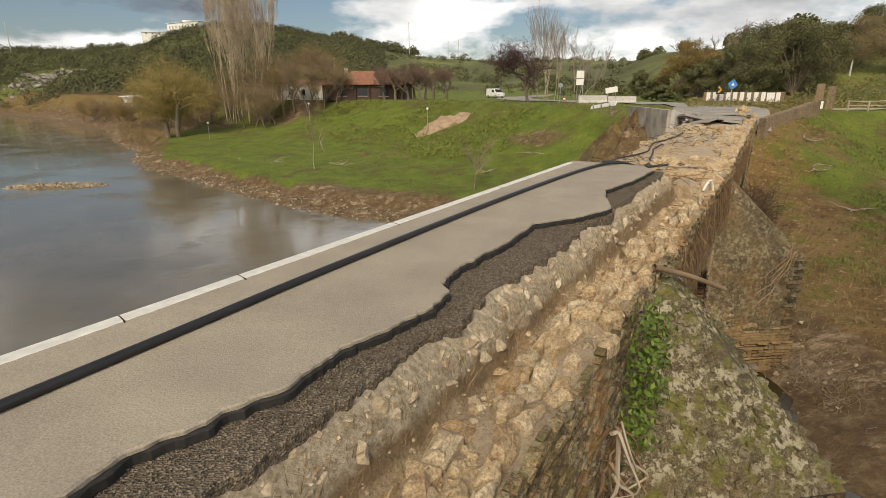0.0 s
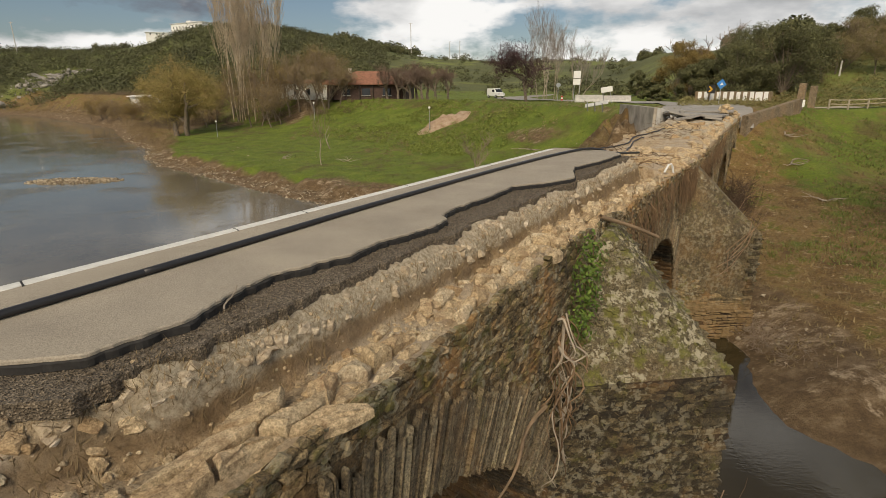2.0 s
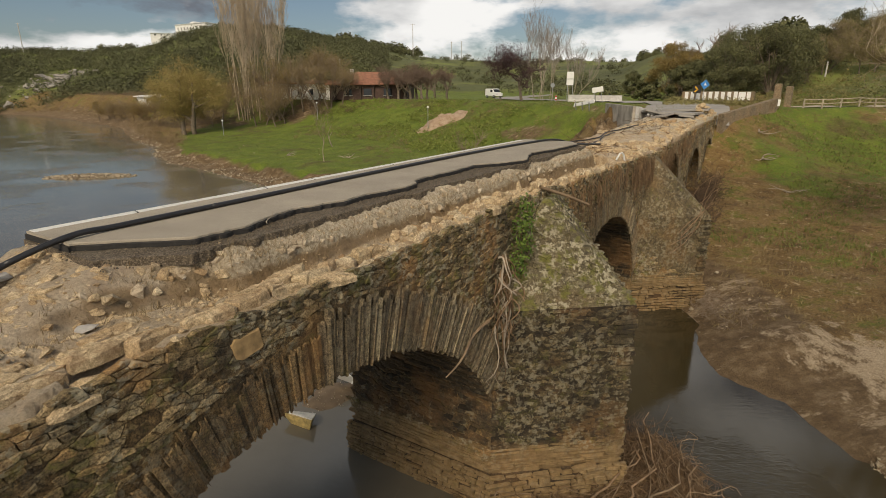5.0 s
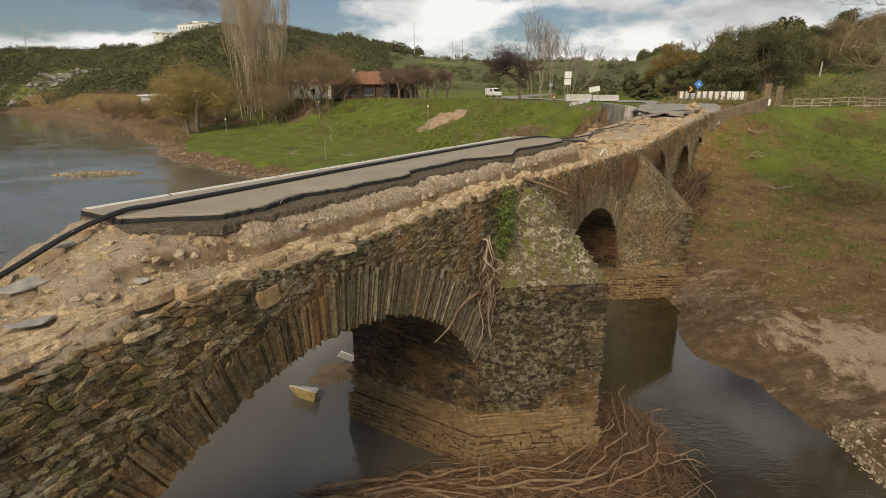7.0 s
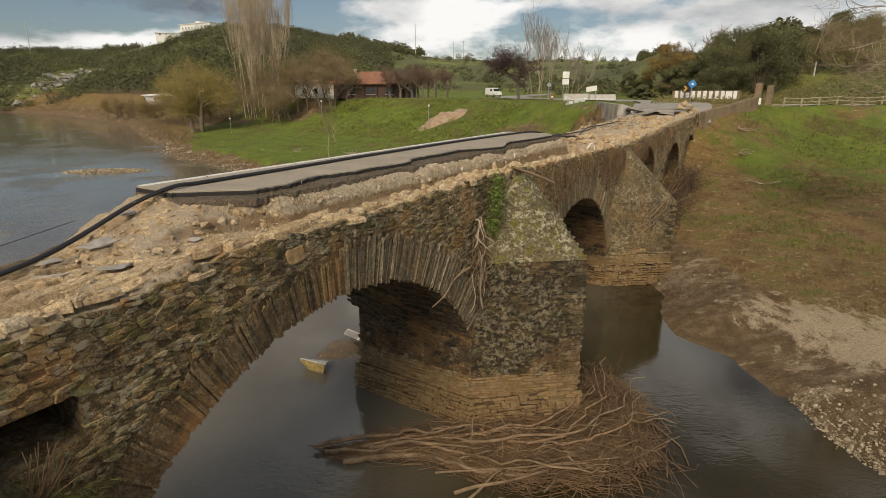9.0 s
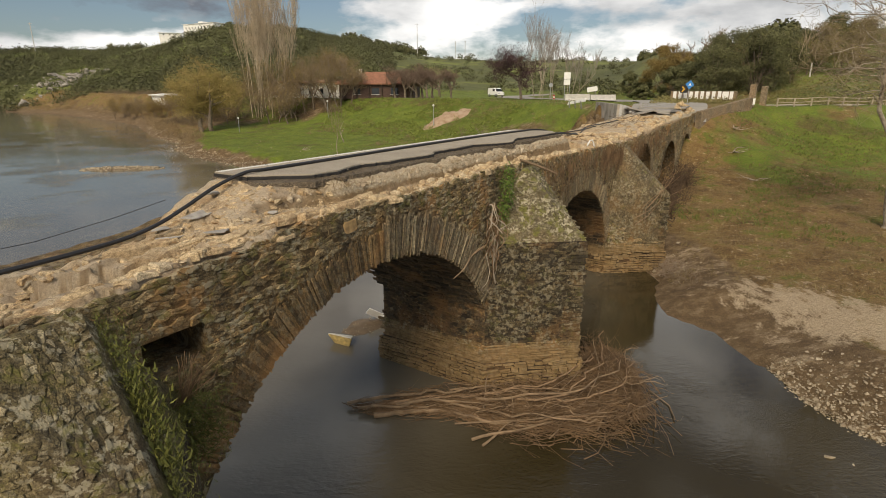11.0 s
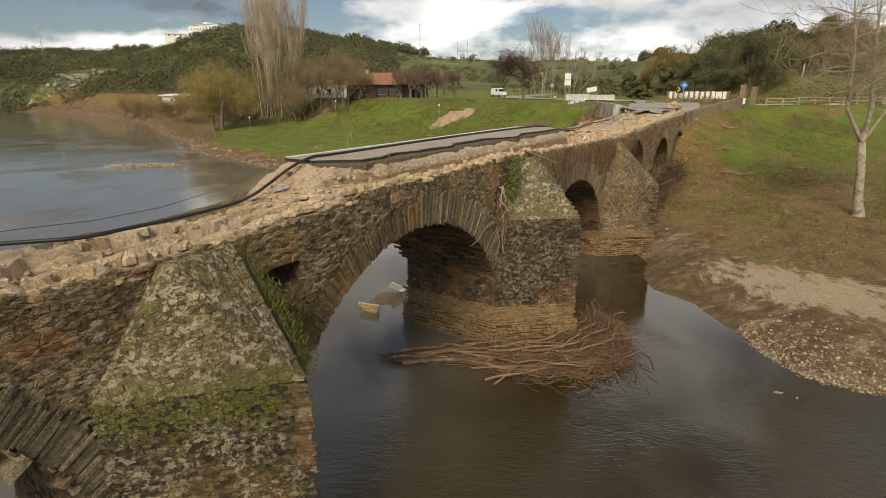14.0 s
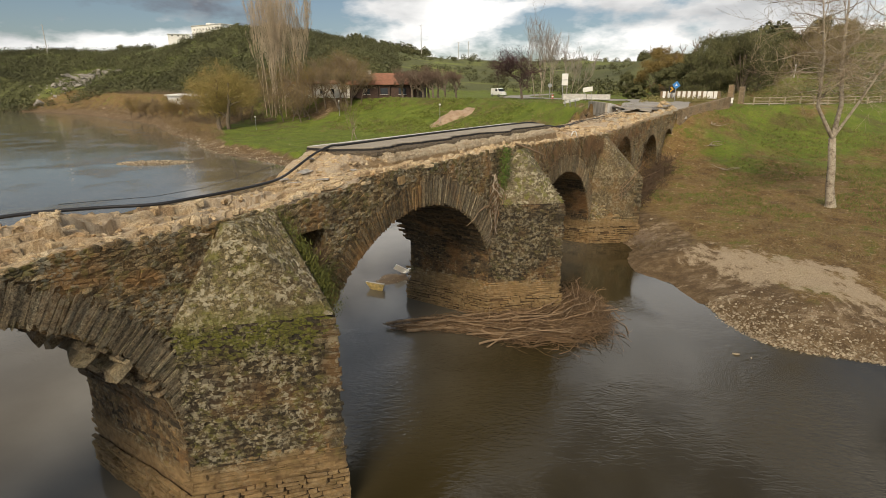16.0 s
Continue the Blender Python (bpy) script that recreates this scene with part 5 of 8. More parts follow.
twig = thing("stray_twig", B(-1.1, 1.52, ROAD_Z), "pale forked twig on the asphalt edge", "twig")
stems("stem", [(wander(B(-1.25, 1.42, ROAD_Z - 0.05), B(-0.95, 1.62, ROAD_Z + 0.04), 0.03, 6), 0.011, 0.006)], M_PALEBARK, twig, "", 5)
raft = thing("driftwood_raft", B(3, -2, 0.1), "raft of driftwood and brown reeds stranded against the pier", "driftwood")
INNER = [Vector(p) for p in ((-2.5, 3.55, 0), (-0.45, 4.1, 0), (1.66, 4.5, 0), (3.7, 4.7, 0), (5.3, 5.9, 0), (6.0, 7.4, 0))]
OUTER = [Vector(p) for p in ((-2.0, 3.2, 0), (0.6, 3.2, 0), (2.5, 2.3, 0), (4.8, 2.4, 0), (6.4, 3.4, 0), (7.1, 5.9, 0))]


def swept(q, t):
    """A place on the raft: q from its pier side to its river side, t along the current's sweep."""
    x = max(0.0, min(4.999, t * 5))
    k = int(x)
    return INNER[k].lerp(INNER[k + 1], x - k).lerp(OUTER[k].lerp(OUTER[k + 1], x - k), q)


def combed(q0, t0, t1, z0, z1, drift_, n=12, wave_=0.26):
    s_ = rnd.uniform(0, 99)
    out = []
    for i in range(n):
        a = i / (n - 1)
        t = t0 + (t1 - t0) * a
        p = swept(q0 + drift_ * (a - 0.5), t)
        p = p + Vector((nz(p.x, p.y, s_, 1.6), nz(p.y, p.x, s_, 1.6), 0)) * wave_
        p.z = z0 + (z1 - z0) * a + 0.10 * nz(a * 3, s_, 0, 1.0) + 0.04
        out.append(p)
    return out


for q, t0, t1, z0, z1, r in ((0.1, 0.0, 0.42, 0.10, 0.4, 0.085), (0.95, 0.02, 0.5, 0.06, 0.22, 0.095), (0.55, 0.0, 0.36, 0.14, 0.36, 0.06), (0.3, 0.05, 0.6, 0.12, 0.5, 0.05), (0.72, 0.10, 0.62, 0.2, 0.42, 0.065),
                             (0.2, 0.3, 0.85, 0.3, 0.75, 0.055), (0.5, 0.34, 0.9, 0.34, 0.8, 0.06), (0.66, 0.45, 0.98, 0.3, 0.7, 0.05), (0.35, 0.5, 1.0, 0.42, 1.0, 0.045), (0.85, 0.3, 0.8, 0.16, 0.3, 0.045), (0.12, 0.1, 0.5, 0.16, 0.44, 0.04)):
    stems("log", [(combed(q, t0, t1, z0, z1, rnd.gauss(0, 0.3), 16, 0.3), r * 0.8, r * 0.3)], M_PALEWOOD if r > 0.055 else M_WOOD, raft, sides=7)
for a, b, r in (((0.72, 2.5, 0.24), (5.6, 3.0, 0.36), 0.028), ((1.2, 1.95, 0.10), (3.4, 2.5, 0.3), 0.05), ((1.5, 1.75, 0.06), (2.4, 2.5, 0.34), 0.04), ((5.6, 2.9, 0.2), (7.5, 3.95, 0.32), 0.022)):
    stems("log", [(wander(Vector(a), Vector(b), 0.05, 9), r, r * 0.5)], M_PALEWOOD, raft, "bleached cane", sides=6)
heap, pale = [], []
for _ in range(2500):
    t = rnd.random() ** 0.62
    q = min(1.1, max(-0.08, rnd.gauss(0.5, 0.3)))
    ln = rnd.uniform(0.06, 0.26)
    h = abs(rnd.gauss(0.02, 0.17)) * (0.25 + 1.5 * t) * (1.2 - 0.7 * q) + 0.02
    line = combed(q, t - ln / 2, t + ln / 2, h, h + rnd.gauss(0.03, 0.08), rnd.gauss(0, 0.5), 7, 0.42)
    (heap if rnd.random() < 0.82 else pale).append((line, 0.005 + 0.018 * rnd.random() ** 2.5, 0.004))
for _ in range(90):            # crooked branches lying across the sweep
    t = rnd.uniform(0.25, 0.95)
    c = swept(rnd.gauss(0.5, 0.25), t) + UP * rnd.uniform(0.1, 0.25 + 0.4 * t)
    a = rnd.gauss(0.4, 0.7)
    pale.append((wander(c, c + Vector((math.cos(a), math.sin(a), rnd.gauss(0.0, 0.12))) * rnd.uniform(0.5, 1.5), 0.16, 8), rnd.uniform(0.012, 0.03), 0.006))
for _ in range(900):           # short crossing twigs
    c = swept(rnd.gauss(0.55, 0.28), rnd.uniform(0.3, 1.0)) + UP * rnd.uniform(0.05, 0.5)
    a = rnd.uniform(0, 6.3)
    heap.append((wander(c, c + Vector((math.cos(a), math.sin(a), rnd.gauss(0.1, 0.3))) * rnd.uniform(0.2, 0.8), 0.08, 5), 0.007, 0.003))
for _ in range(120):           # upright brush at the nose
    c = swept(rnd.uniform(0.0, 0.9), rnd.uniform(0.86, 1.0)) + UP * 0.15
    heap.append((wander(c, c + Vector((rnd.gauss(0.1, 0.3), rnd.gauss(0.25, 0.3), rnd.uniform(0.2, 1.0))), 0.14, 6), 0.008, 0.003))
stems("reed_tangle", heap, M_DRYSTEM, raft, "tangled brown stems", 3, "stuff")
stems("branch_tangle", pale, M_PALEWOOD, raft, "tangled pale branches", 4, "stuff")

for ends in ((B(3.6, -3.3, 0.5), B(6.9, -2.5, 1.0)), (B(2.6, -2.3, 0.45), B(6.4, -2.7, 0.75))):
    rope = thing("rope", ends[0], "frayed pale rope lying over the driftwood", "rope", "ropes on the driftwood")
    stems("strand", [(wander(ends[0], ends[1], 0.12, 14), 0.016, 0.014)], M_PALEWOOD, rope, "", 6)
roots = thing("hanging_roots", B(3.2, -0.15, 6.0), "dead brown roots and sticks hanging down the bridge wall", "roots")
for _ in range(42):
    a = B(rnd.gauss(3.45, 0.2), -0.05 - rnd.random() * 0.12, rnd.uniform(4.9, 6.5))
    b = a + W * rnd.gauss(-0.12, 0.2) - N * rnd.uniform(-0.02, 0.16) - UP * rnd.uniform(0.5, 1.7)
    line = wander(a, b, 0.14, 11)
    s_ = rnd.uniform(0, 90)
    line = [p + Vector((nz(p.z, s_, 0, 2.6), nz(p.z, s_, 5, 2.6), 0)) * 0.11 for p in line]
    stems("root", [(line, rnd.uniform(0.008, 0.028), 0.005)], rnd.choice((M_DRYSTEM, M_WOOD, M_PALEBARK)), roots, "", 4)
stems("root", [(wander(B(3.42, -0.2, 5.5), B(3.3, -0.3, 3.86), 0.07, 9), 0.04, 0.022)], M_PALEBARK, roots, "", 6)
stems("root", [(wander(B(2.75, -0.12, 5.15), B(1.1, -0.1, 4.66), 0.08, 9), 0.035, 0.014)], M_PALEWOOD, roots, "", 6)
pole = thing("fallen_pole", B(6.2, -0.3, 7.2), "weathered round timber lying over the cutwater cap", "timber")
stems("timber", [(wander(B(5.7, 0.1, 7.40), B(6.9, -0.75, 6.85), 0.02, 6), 0.042, 0.034)], M_PALEWOOD, pole, sides=9)


def leaf_cloud(name, spots, material, parent, size, label="", kind=""):
    """Small folded leaves about the given spots (centre, radius, number)."""
    v, f = [], []
    for c, rad, n in spots:
        for _ in range(n):
            d = Vector((rnd.gauss(0, 1), rnd.gauss(0, 1), rnd.gauss(0, 1))).normalized() * (rnd.random() ** 0.45)
            p = c + Vector((d.x * rad[0], d.y * rad[1], d.z * rad[2]))
            out_ = d.normalized() + 0.5 * Vector((rnd.gauss(0, 1), rnd.gauss(0, 1), rnd.gauss(0, 1)))
            a = out_.cross(Vector((rnd.gauss(0, 1), rnd.gauss(0, 1), rnd.gauss(0, 1)))).normalized() * size * rnd.uniform(0.6, 1.3)
            b = out_.cross(a).normalized() * a.length * 0.6
            i = len(v)
            v += [p - a, p + b * 0.9, p + a, p - b * 0.9]
            f += [(i, i + 1, i + 2, i + 3)]
    ob = mesh_part(name, v, f, material, parent, label)
    if kind:
        ob["kind"] = kind
    return ob


ivy = thing("ivy", B(4.4, -0.2, 6.0), "bright green ivy clump growing on the bridge wall", "plant")
for k in range(9):
    c = B(4.0 + 0.25 * k / 8 + rnd.gauss(0, 0.08), -0.2, 5.95 + 1.3 * k / 8)
    leaf_cloud("ivy_spray", [(c, (0.26, 0.22, 0.28), 95)], M_IVY, ivy, 0.042, "", "stuff")
    stems("ivy_stem", [(wander(c - UP * 0.3, c + UP * 0.25, 0.08, 6), 0.008, 0.004)], M_DRYSTEM, ivy, "", 4)

boat = thing("stranded_float", B(3.3, 6.5, 0), "yellow and white broken plastic float lying in the water", "float")
M_FLOAT = plain("dirty_yellow_plastic", (0.50, 0.37, 0.14), 0.5, 0, 0.45, 5.5)
M_FLOATWHITE = plain("scuffed_white_plastic", (0.68, 0.64, 0.54), 0.5, 0, 0.25, 6.0)
for nm, mat, pts in (("hull", M_FLOAT, ((-0.62, 0.10, 0.30), (0.42, -0.30, 0.30), (0.30, -0.22, -0.12), (-0.30, 0.05, -0.12), (0.36, 0.30, 0.14), (-0.40, 0.36, 0.16))),
                     ("deck", M_FLOATWHITE, ((-0.60, 0.10, 0.315), (0.44, -0.30, 0.315), (0.38, 0.30, 0.155), (-0.40, 0.36, 0.175), (-0.58, 0.12, 0.34), (0.42, -0.27, 0.34)))):
    bm = bmesh.new()
    for p in pts:
        bm.verts.new(p)
    bmesh.ops.convex_hull(bm, input=bm.verts)
    bmesh.ops.bevel(bm, geom=bm.edges[:], offset=0.012, segments=1, affect="EDGES")
    part(nm, bm, mat, boat).matrix_basis = Matrix.Translation(B(3.3, 6.3, 0.06)) @ Euler((0.0, 0.0, -0.05)).to_matrix().to_4x4()
wreck = thing("white_wreckage", B(5.6, 6.5, 0.1), "bent white sheet of wreckage on a mud islet", "wreckage")
bm = bmesh.new()
bevel_box(bm, (0.75, 0.06, 0.42), (0, 0, 0.2), Euler((0.6, 0.5, 0.2)).to_matrix().to_4x4(), 0.02)
bevel_box(bm, (0.5, 0.05, 0.35), (0.35, 0.1, 0.1), Euler((1.2, -0.3, 0.9)).to_matrix().to_4x4(), 0.02)
part("sheet", bm, M_WHITE, wreck).matrix_basis = Matrix.Translation(B(5.6, 6.5, 0.18))


def islet(name, c, rx, ry, turn, h, label, stones, size):
    """A low bar of mud and shingle just above the water."""
    e = thing(name, c, label, "islet")
    v, f = [], []
    for i in range(9):
        for k in range(28):
            a = 2 * math.pi * k / 28
            q = (i / 8) * (1 + 0.22 * nz(math.cos(a) * 1.6, math.sin(a) * 1.6, c.x, 1.0))
            x, y = rx * q * math.cos(a), ry * q * math.sin(a)
            v.append(c + Vector((x * math.cos(turn) - y * math.sin(turn), x * math.sin(turn) + y * math.cos(turn), h * (1 - (i / 8) ** 2 * 1.6) + 0.05 * nz(x, y, 0, 2.0))))
    for i in range(8):
        for k in range(28):
            f.append((i * 28 + k, i * 28 + (k + 1) % 28, i * 28 + 28 + (k + 1) % 28, i * 28 + 28 + k)[::-1])
    mesh_part("mud_bar", v, f, M_MUD, e, smooth=True)
    it = []
    for _ in range(stones):
        a, q = rnd.uniform(0, 6.3), math.sqrt(rnd.random()) * 0.98
        x, y = rx * q * math.cos(a), ry * q * math.sin(a)
        it.append((rnd.choice(ROCKS), Matrix.Translation(c + Vector((x * math.cos(turn) - y * math.sin(turn), x * math.sin(turn) + y * math.cos(turn), h * (1 - q * q * 1.3)))) @ Euler((rnd.uniform(0, 6), rnd.uniform(0, 6), 0)).to_matrix().to_4x4() @ Matrix.Scale(size * rnd.uniform(0.4, 1.3), 4)))
    joined("shingle", it, M_SHINGLE, e, "", "stuff")
    return e


M_MUD = plain("wet_mud", (0.17, 0.12, 0.07), 0.7, 0, 0.3, 3.0)
kk = Net("river_shingle", 0.9)
M_SHINGLE = kk.done(kk.mix(0.5, kk.ramp(kk.math("FRACT", kk.math("ADD", kk.island, kk.obj)), [(0.0, (0.20, 0.155, 0.098)), (0.5, (0.36, 0.29, 0.195)), (1.0, (0.52, 0.44, 0.32))]), kk.ramp(kk.noise(20.0), [(0.3, (0.5, 0.5, 0.45)), (0.7, (1, 1, 1))]), "MULTIPLY"))
islet("mud_islet", B(5.0, 6.6, 0), 1.3, 0.8, 0.9, 0.12, "small brown mud islet beside the pier", 120, 0.06)
islet("shingle_islet", Vector((-41, 55.5, 0)), 5.2, 2.1, 0.15, 0.2, "low shingle bar in the river", 500, 0.35)

# ---------------- shore shingle, rocks ----------------
def strewn(name, n, fn, size, material, label, category, templates=ROCKS, sink=0.25):
    it = []
    while len(it) < n:
        p = fn()
        if p is None:
            continue
        sz = size[0] + (size[1] - size[0]) * rnd.random() ** 4
        z = max(ground_fast(p[0], p[1]), -0.12)
        it.append((rnd.choice(templates), Matrix.Translation((p[0], p[1], z + sz * (0.5 - sink) * 0.6)) @ Euler((rnd.gauss(0, 0.4), rnd.gauss(0, 0.4), rnd.uniform(0, 6.3))).to_matrix().to_4x4() @ Matrix.Diagonal((sz * rnd.uniform(0.8, 1.5), sz, sz * 0.6, 1))))
    ob = joined(name, it, material, None, label)
    return tagged(ob, label, category, kind="stuff")


def ground_fast(x, y):
    """Height of the ground mesh near a place."""
    i = int(np.clip(np.searchsorted(gx, x) - 1, 0, nx_ - 2))
    j = int(np.clip(np.searchsorted(gy, y) - 1, 0, ny_ - 2))
    a, b = (x - gx[i]) / (gx[i + 1] - gx[i]), (y - gy[j]) / (gy[j + 1] - gy[j])
    return float((GZ[j, i] * (1 - a) + GZ[j, i + 1] * a) * (1 - b) + (GZ[j + 1, i] * (1 - a) + GZ[j + 1, i + 1] * a) * b)


def along_shore(k0, k1, lo, hi):
    def fn():
        k = rnd.randint(k0, k1 - 1)
        a, b = Vector((*SHORE[k], 0)), Vector((*SHORE[k + 1], 0))
        if rnd.random() > (b - a).length / 15:
            return None
        d = (b - a).normalized()
        p = a.lerp(b, rnd.random()) + Vector((d.y, -d.x, 0)) * rnd.uniform(lo, hi)
        return (p.x, p.y)
    return fn


strewn("shore_shingle", 8000, lambda: (lambda q: q if q is None or 11.3 < q[0] < 24 else None)(along_shore(3, 8, -0.35, 0.1 + 3.2 * rnd.random() ** 2.0)()), (0.025, 0.17), M_SHINGLE, "pale shingle and cobbles along the water's edge", "gravel")
strewn("far_shore_stones", 2600, along_shore(16, 24, -0.4, 2.4), (0.08, 0.4), M_SHINGLE, "stones and broken earth along the far shore", "gravel")
strewn("pier_foot_rocks", 45, lambda: (rnd.gauss(12.6, 0.7), rnd.gauss(16.5, 1.4)), (0.10, 0.42), M_SHINGLE, "boulders at the foot of the pier", "rocks")

strewn("shallow_stones", 16, lambda: (rnd.gauss(11.0, 0.6), rnd.gauss(1.5, 0.5)), (0.12, 0.45), M_SHINGLE, "pale flat stones lying in the shallows", "stones", FLATS, 0.1)
strewn("lawn_stones", 90, lambda: (lambda x, y: (x, y) if ground_fast(x, y) > 1.2 else None)(rnd.uniform(-32, 14), rnd.uniform(42, 80)), (0.10, 0.3), M_SHINGLE, "pale stones and flood litter scattered on the lawn", "stones")

# ---------------- trees ----------------
def grow(start, d, length, radius, depth, r, wood, twigs, tips, up=0.25, spread=0.75, kids=(3, 4), ratio=0.68, wave=0.12, cut=2, thin=0.012):
    """Limbs that fork and taper; the last ones are twigs."""
    n = 5 if depth > 1 else 2 + depth
    pts, p, dd = [start], start.copy(), d.normalized()
    for k in range(n):
        dd = (dd + Vector((r.gauss(0, wave), r.gauss(0, wave), r.gauss(0, wave) + up * 0.12))).normalized()
        p = p + dd * length / n
        pts.append(p.copy())
    end = max(thin * 0.5, radius * 0.55)
    v, f = wood if depth > cut else twigs
    tube(v, f, pts, [radius + (end - radius) * i / n for i in range(n + 1)], 7 if depth > cut else 3)
    if depth == 0:
        tips.append(p)
        return
    for k in range(r.randint(*kids)):
        t = r.uniform(0.35, 1.0) if k else 1.0
        q = pts[min(n, int(t * n + 0.5))]
        side_ = Vector((r.gauss(0, 1), r.gauss(0, 1), r.gauss(0, 0.5))).normalized()
        nd = (dd * (1 - spread * r.uniform(0.4, 1.0)) + side_ * spread + UP * up).normalized()
        grow(q, nd, length * ratio * r.uniform(0.75, 1.15), max(thin, radius * r.uniform(0.42, 0.62)), depth - 1, r, wood, twigs, tips, up, spread, kids, ratio, wave, cut, thin)


def tree(name, at, height, label, seed, bark=None, twig=None, leaves=None, leaf=(0.1, 8, 0.5), depth=4, trunk=0.3, stems_n=1, lean=0.15, group="", radius=None, foot=0.9, **kw):
    r = random.Random(seed)
    base = Vector((at[0], at[1], (at[2] if len(at) > 2 else ground_fast(at[0], at[1])) - 0.1))
    e = thing(name, base, label, "tree", group)
    wood, twigs, tips = ([], []), ([], []), []
    for k in range(stems_n):
        a = 6.283 * k / max(1, stems_n) + r.random()
        off = Vector((math.cos(a), math.sin(a), 0)) * (0.0 if stems_n == 1 else foot * math.sqrt(r.random()) + 0.3)
        d = Vector((off.x / foot * lean + r.gauss(0, lean * 0.4), off.y / foot * lean + r.gauss(0, lean * 0.4), 1))
        wood = ([], [])
        grow(base + off, d, height * trunk, radius or height * 0.026, depth, r, wood, twigs, tips, **kw)
        mesh_part("trunk" if stems_n == 1 else "stem", *wood, bark or M_BARK, e, smooth=True)
    mesh_part("crown", *twigs, twig or M_TWIG, e, "fine bare branches")
    if leaves:
        size, per, rad = leaf
        leaf_cloud("foliage", [(p, (rad, rad, rad * 0.8), per) for p in tips], leaves, e, size)
    return e


def bushy(name, at, w, h, label, seed, material, n=2600, size=0.16, trunk_h=0.25, group="", lumps=40, category="tree"):
    """A dense crown of small leaves in uneven lumps on a short trunk."""
    r = random.Random(seed)
    base = Vector((at[0], at[1], (at[2] if len(at) > 2 else ground_fast(at[0], at[1])) - 0.1))
    e = thing(name, base, label, category, group)
    v, f = [], []
    spots = []
    for k in range(lumps):
        a, q = r.uniform(0, 6.283), math.sqrt(r.random())
        z = trunk_h + (1 - trunk_h) * r.random() ** 0.8
        prof = math.sin(math.pi * min(1, max(0.0, (z - trunk_h) / (1 - trunk_h) * 0.75 + 0.22))) ** 0.6
        c = base + Vector((math.cos(a) * q * w * 0.5 * prof, math.sin(a) * q * w * 0.5 * prof, z * h))
        rad = r.uniform(0.12, 0.22) * min(w, h)
        spots.append((c, (rad, rad, rad * 0.75), n // lumps))
        tube(v, f, [base + UP * trunk_h * h * 0.2, base.lerp(c, 0.5) + UP * 0.1 * h, c], [0.007 * h, 0.004 * h, 0.002 * h], 5)
    tube(v, f, [base, base + UP * trunk_h * h * 0.6, base + UP * (trunk_h + 0.2) * h], [0.024 * h, 0.019 * h, 0.012 * h], 8)
    mesh_part("trunk", v, f, M_BARK, e, smooth=True)
    leaf_cloud("crown", spots, material, e, size)
    return e


# the tall pale tree on the near bank
pt = thing("plane_tree", (26.2, 19.4, ground_fast(26.2, 19.4)), "tall bare plane tree with pale bark on the grassy bank", "tree")
wood, twigs, tips = ([], []), ([], []), []
rr = random.Random(11)
g0 = Vector((26.2, 19.4, ground_fast(26.2, 19.4) - 0.15))
fork = Vector((25.3, 19.3, 6.6))
tube(*wood, [g0, g0 + Vector((0, 0, 0.35)), g0.lerp(fork, 0.3) + Vector((-0.05, 0, 0)), g0.lerp(fork, 0.65) + Vector((0.03, 0, 0)), fork], [0.44, 0.31, 0.265, 0.24, 0.22], 12)
for (a, b, c, d, ra) in (((25.3, 19.3, 6.6), (23.9, 19.2, 8.6), (23.6, 19.1, 11.6), (22.8, 19.0, 15.0), 0.13), ((25.3, 19.3, 6.6), (25.5, 19.4, 8.8), (25.0, 19.5, 11.7), (24.6, 19.4, 15.5), 0.16), ((25.3, 19.3, 6.6), (26.3, 19.0, 8.9), (27.4, 18.8, 11.5), (28.4, 18.5, 14.5), 0.10)):
    q = [Vector(k) for k in (a, b, c, d)]
    tube(*wood, [q[0], q[0].lerp(q[1], 0.5), q[1], q[1].lerp(q[2], 0.5), q[2], q[2].lerp(q[3], 0.5), q[3]], [ra, ra * 0.92, ra * 0.85, ra * 0.72, ra * 0.6, ra * 0.45, ra * 0.3], 9)
    for k in range(26):
        t = rr.uniform(0.3, 1.0)
        st = q[1].lerp(q[2], t * 2 - 0.5) if t < 0.75 else q[2].lerp(q[3], t * 4 - 3)
        dr = Vector((rr.gauss(-0.15, 0.9), rr.gauss(0, 0.8), rr.uniform(0.05, 0.8)))
        grow(st, dr, rr.uniform(1.4, 3.0), 0.035, 3, rr, wood, twigs, tips, 0.10, 0.62, (3, 4), 0.7, 0.18, 2, 0.007)
kk = Net("flaking_plane_bark", 0.85)
bark = kk.ramp(kk.noise(3.2, 6.0, 0.7), [(0.35, (0.15, 0.12, 0.085)), (0.47, (0.33, 0.28, 0.21)), (0.58, (0.46, 0.41, 0.32)), (0.7, (0.25, 0.205, 0.145))])
bark = kk.mix(0.5, bark, kk.ramp(kk.noise(26.0, 5.0, 0.7), [(0.35, (0.5, 0.47, 0.43)), (0.62, (1.05, 1.05, 1.05))]), "MULTIPLY")
mesh_part("trunk", *wood, kk.done(bark, kk.noise(14.0, 6.0, 0.7), 0.8, 0.03), pt, "pale flaking bark", True)
mesh_part("crown", *twigs, plain("plane_twigs", (0.33, 0.265, 0.18), 0.9, 0, 0.25, 0.8), pt, "fine bare branches")
leaf_cloud("dry_leaves", [(p, (0.25, 0.25, 0.25), 1) for p in tips[::4]], M_WILLOW, pt, 0.05)

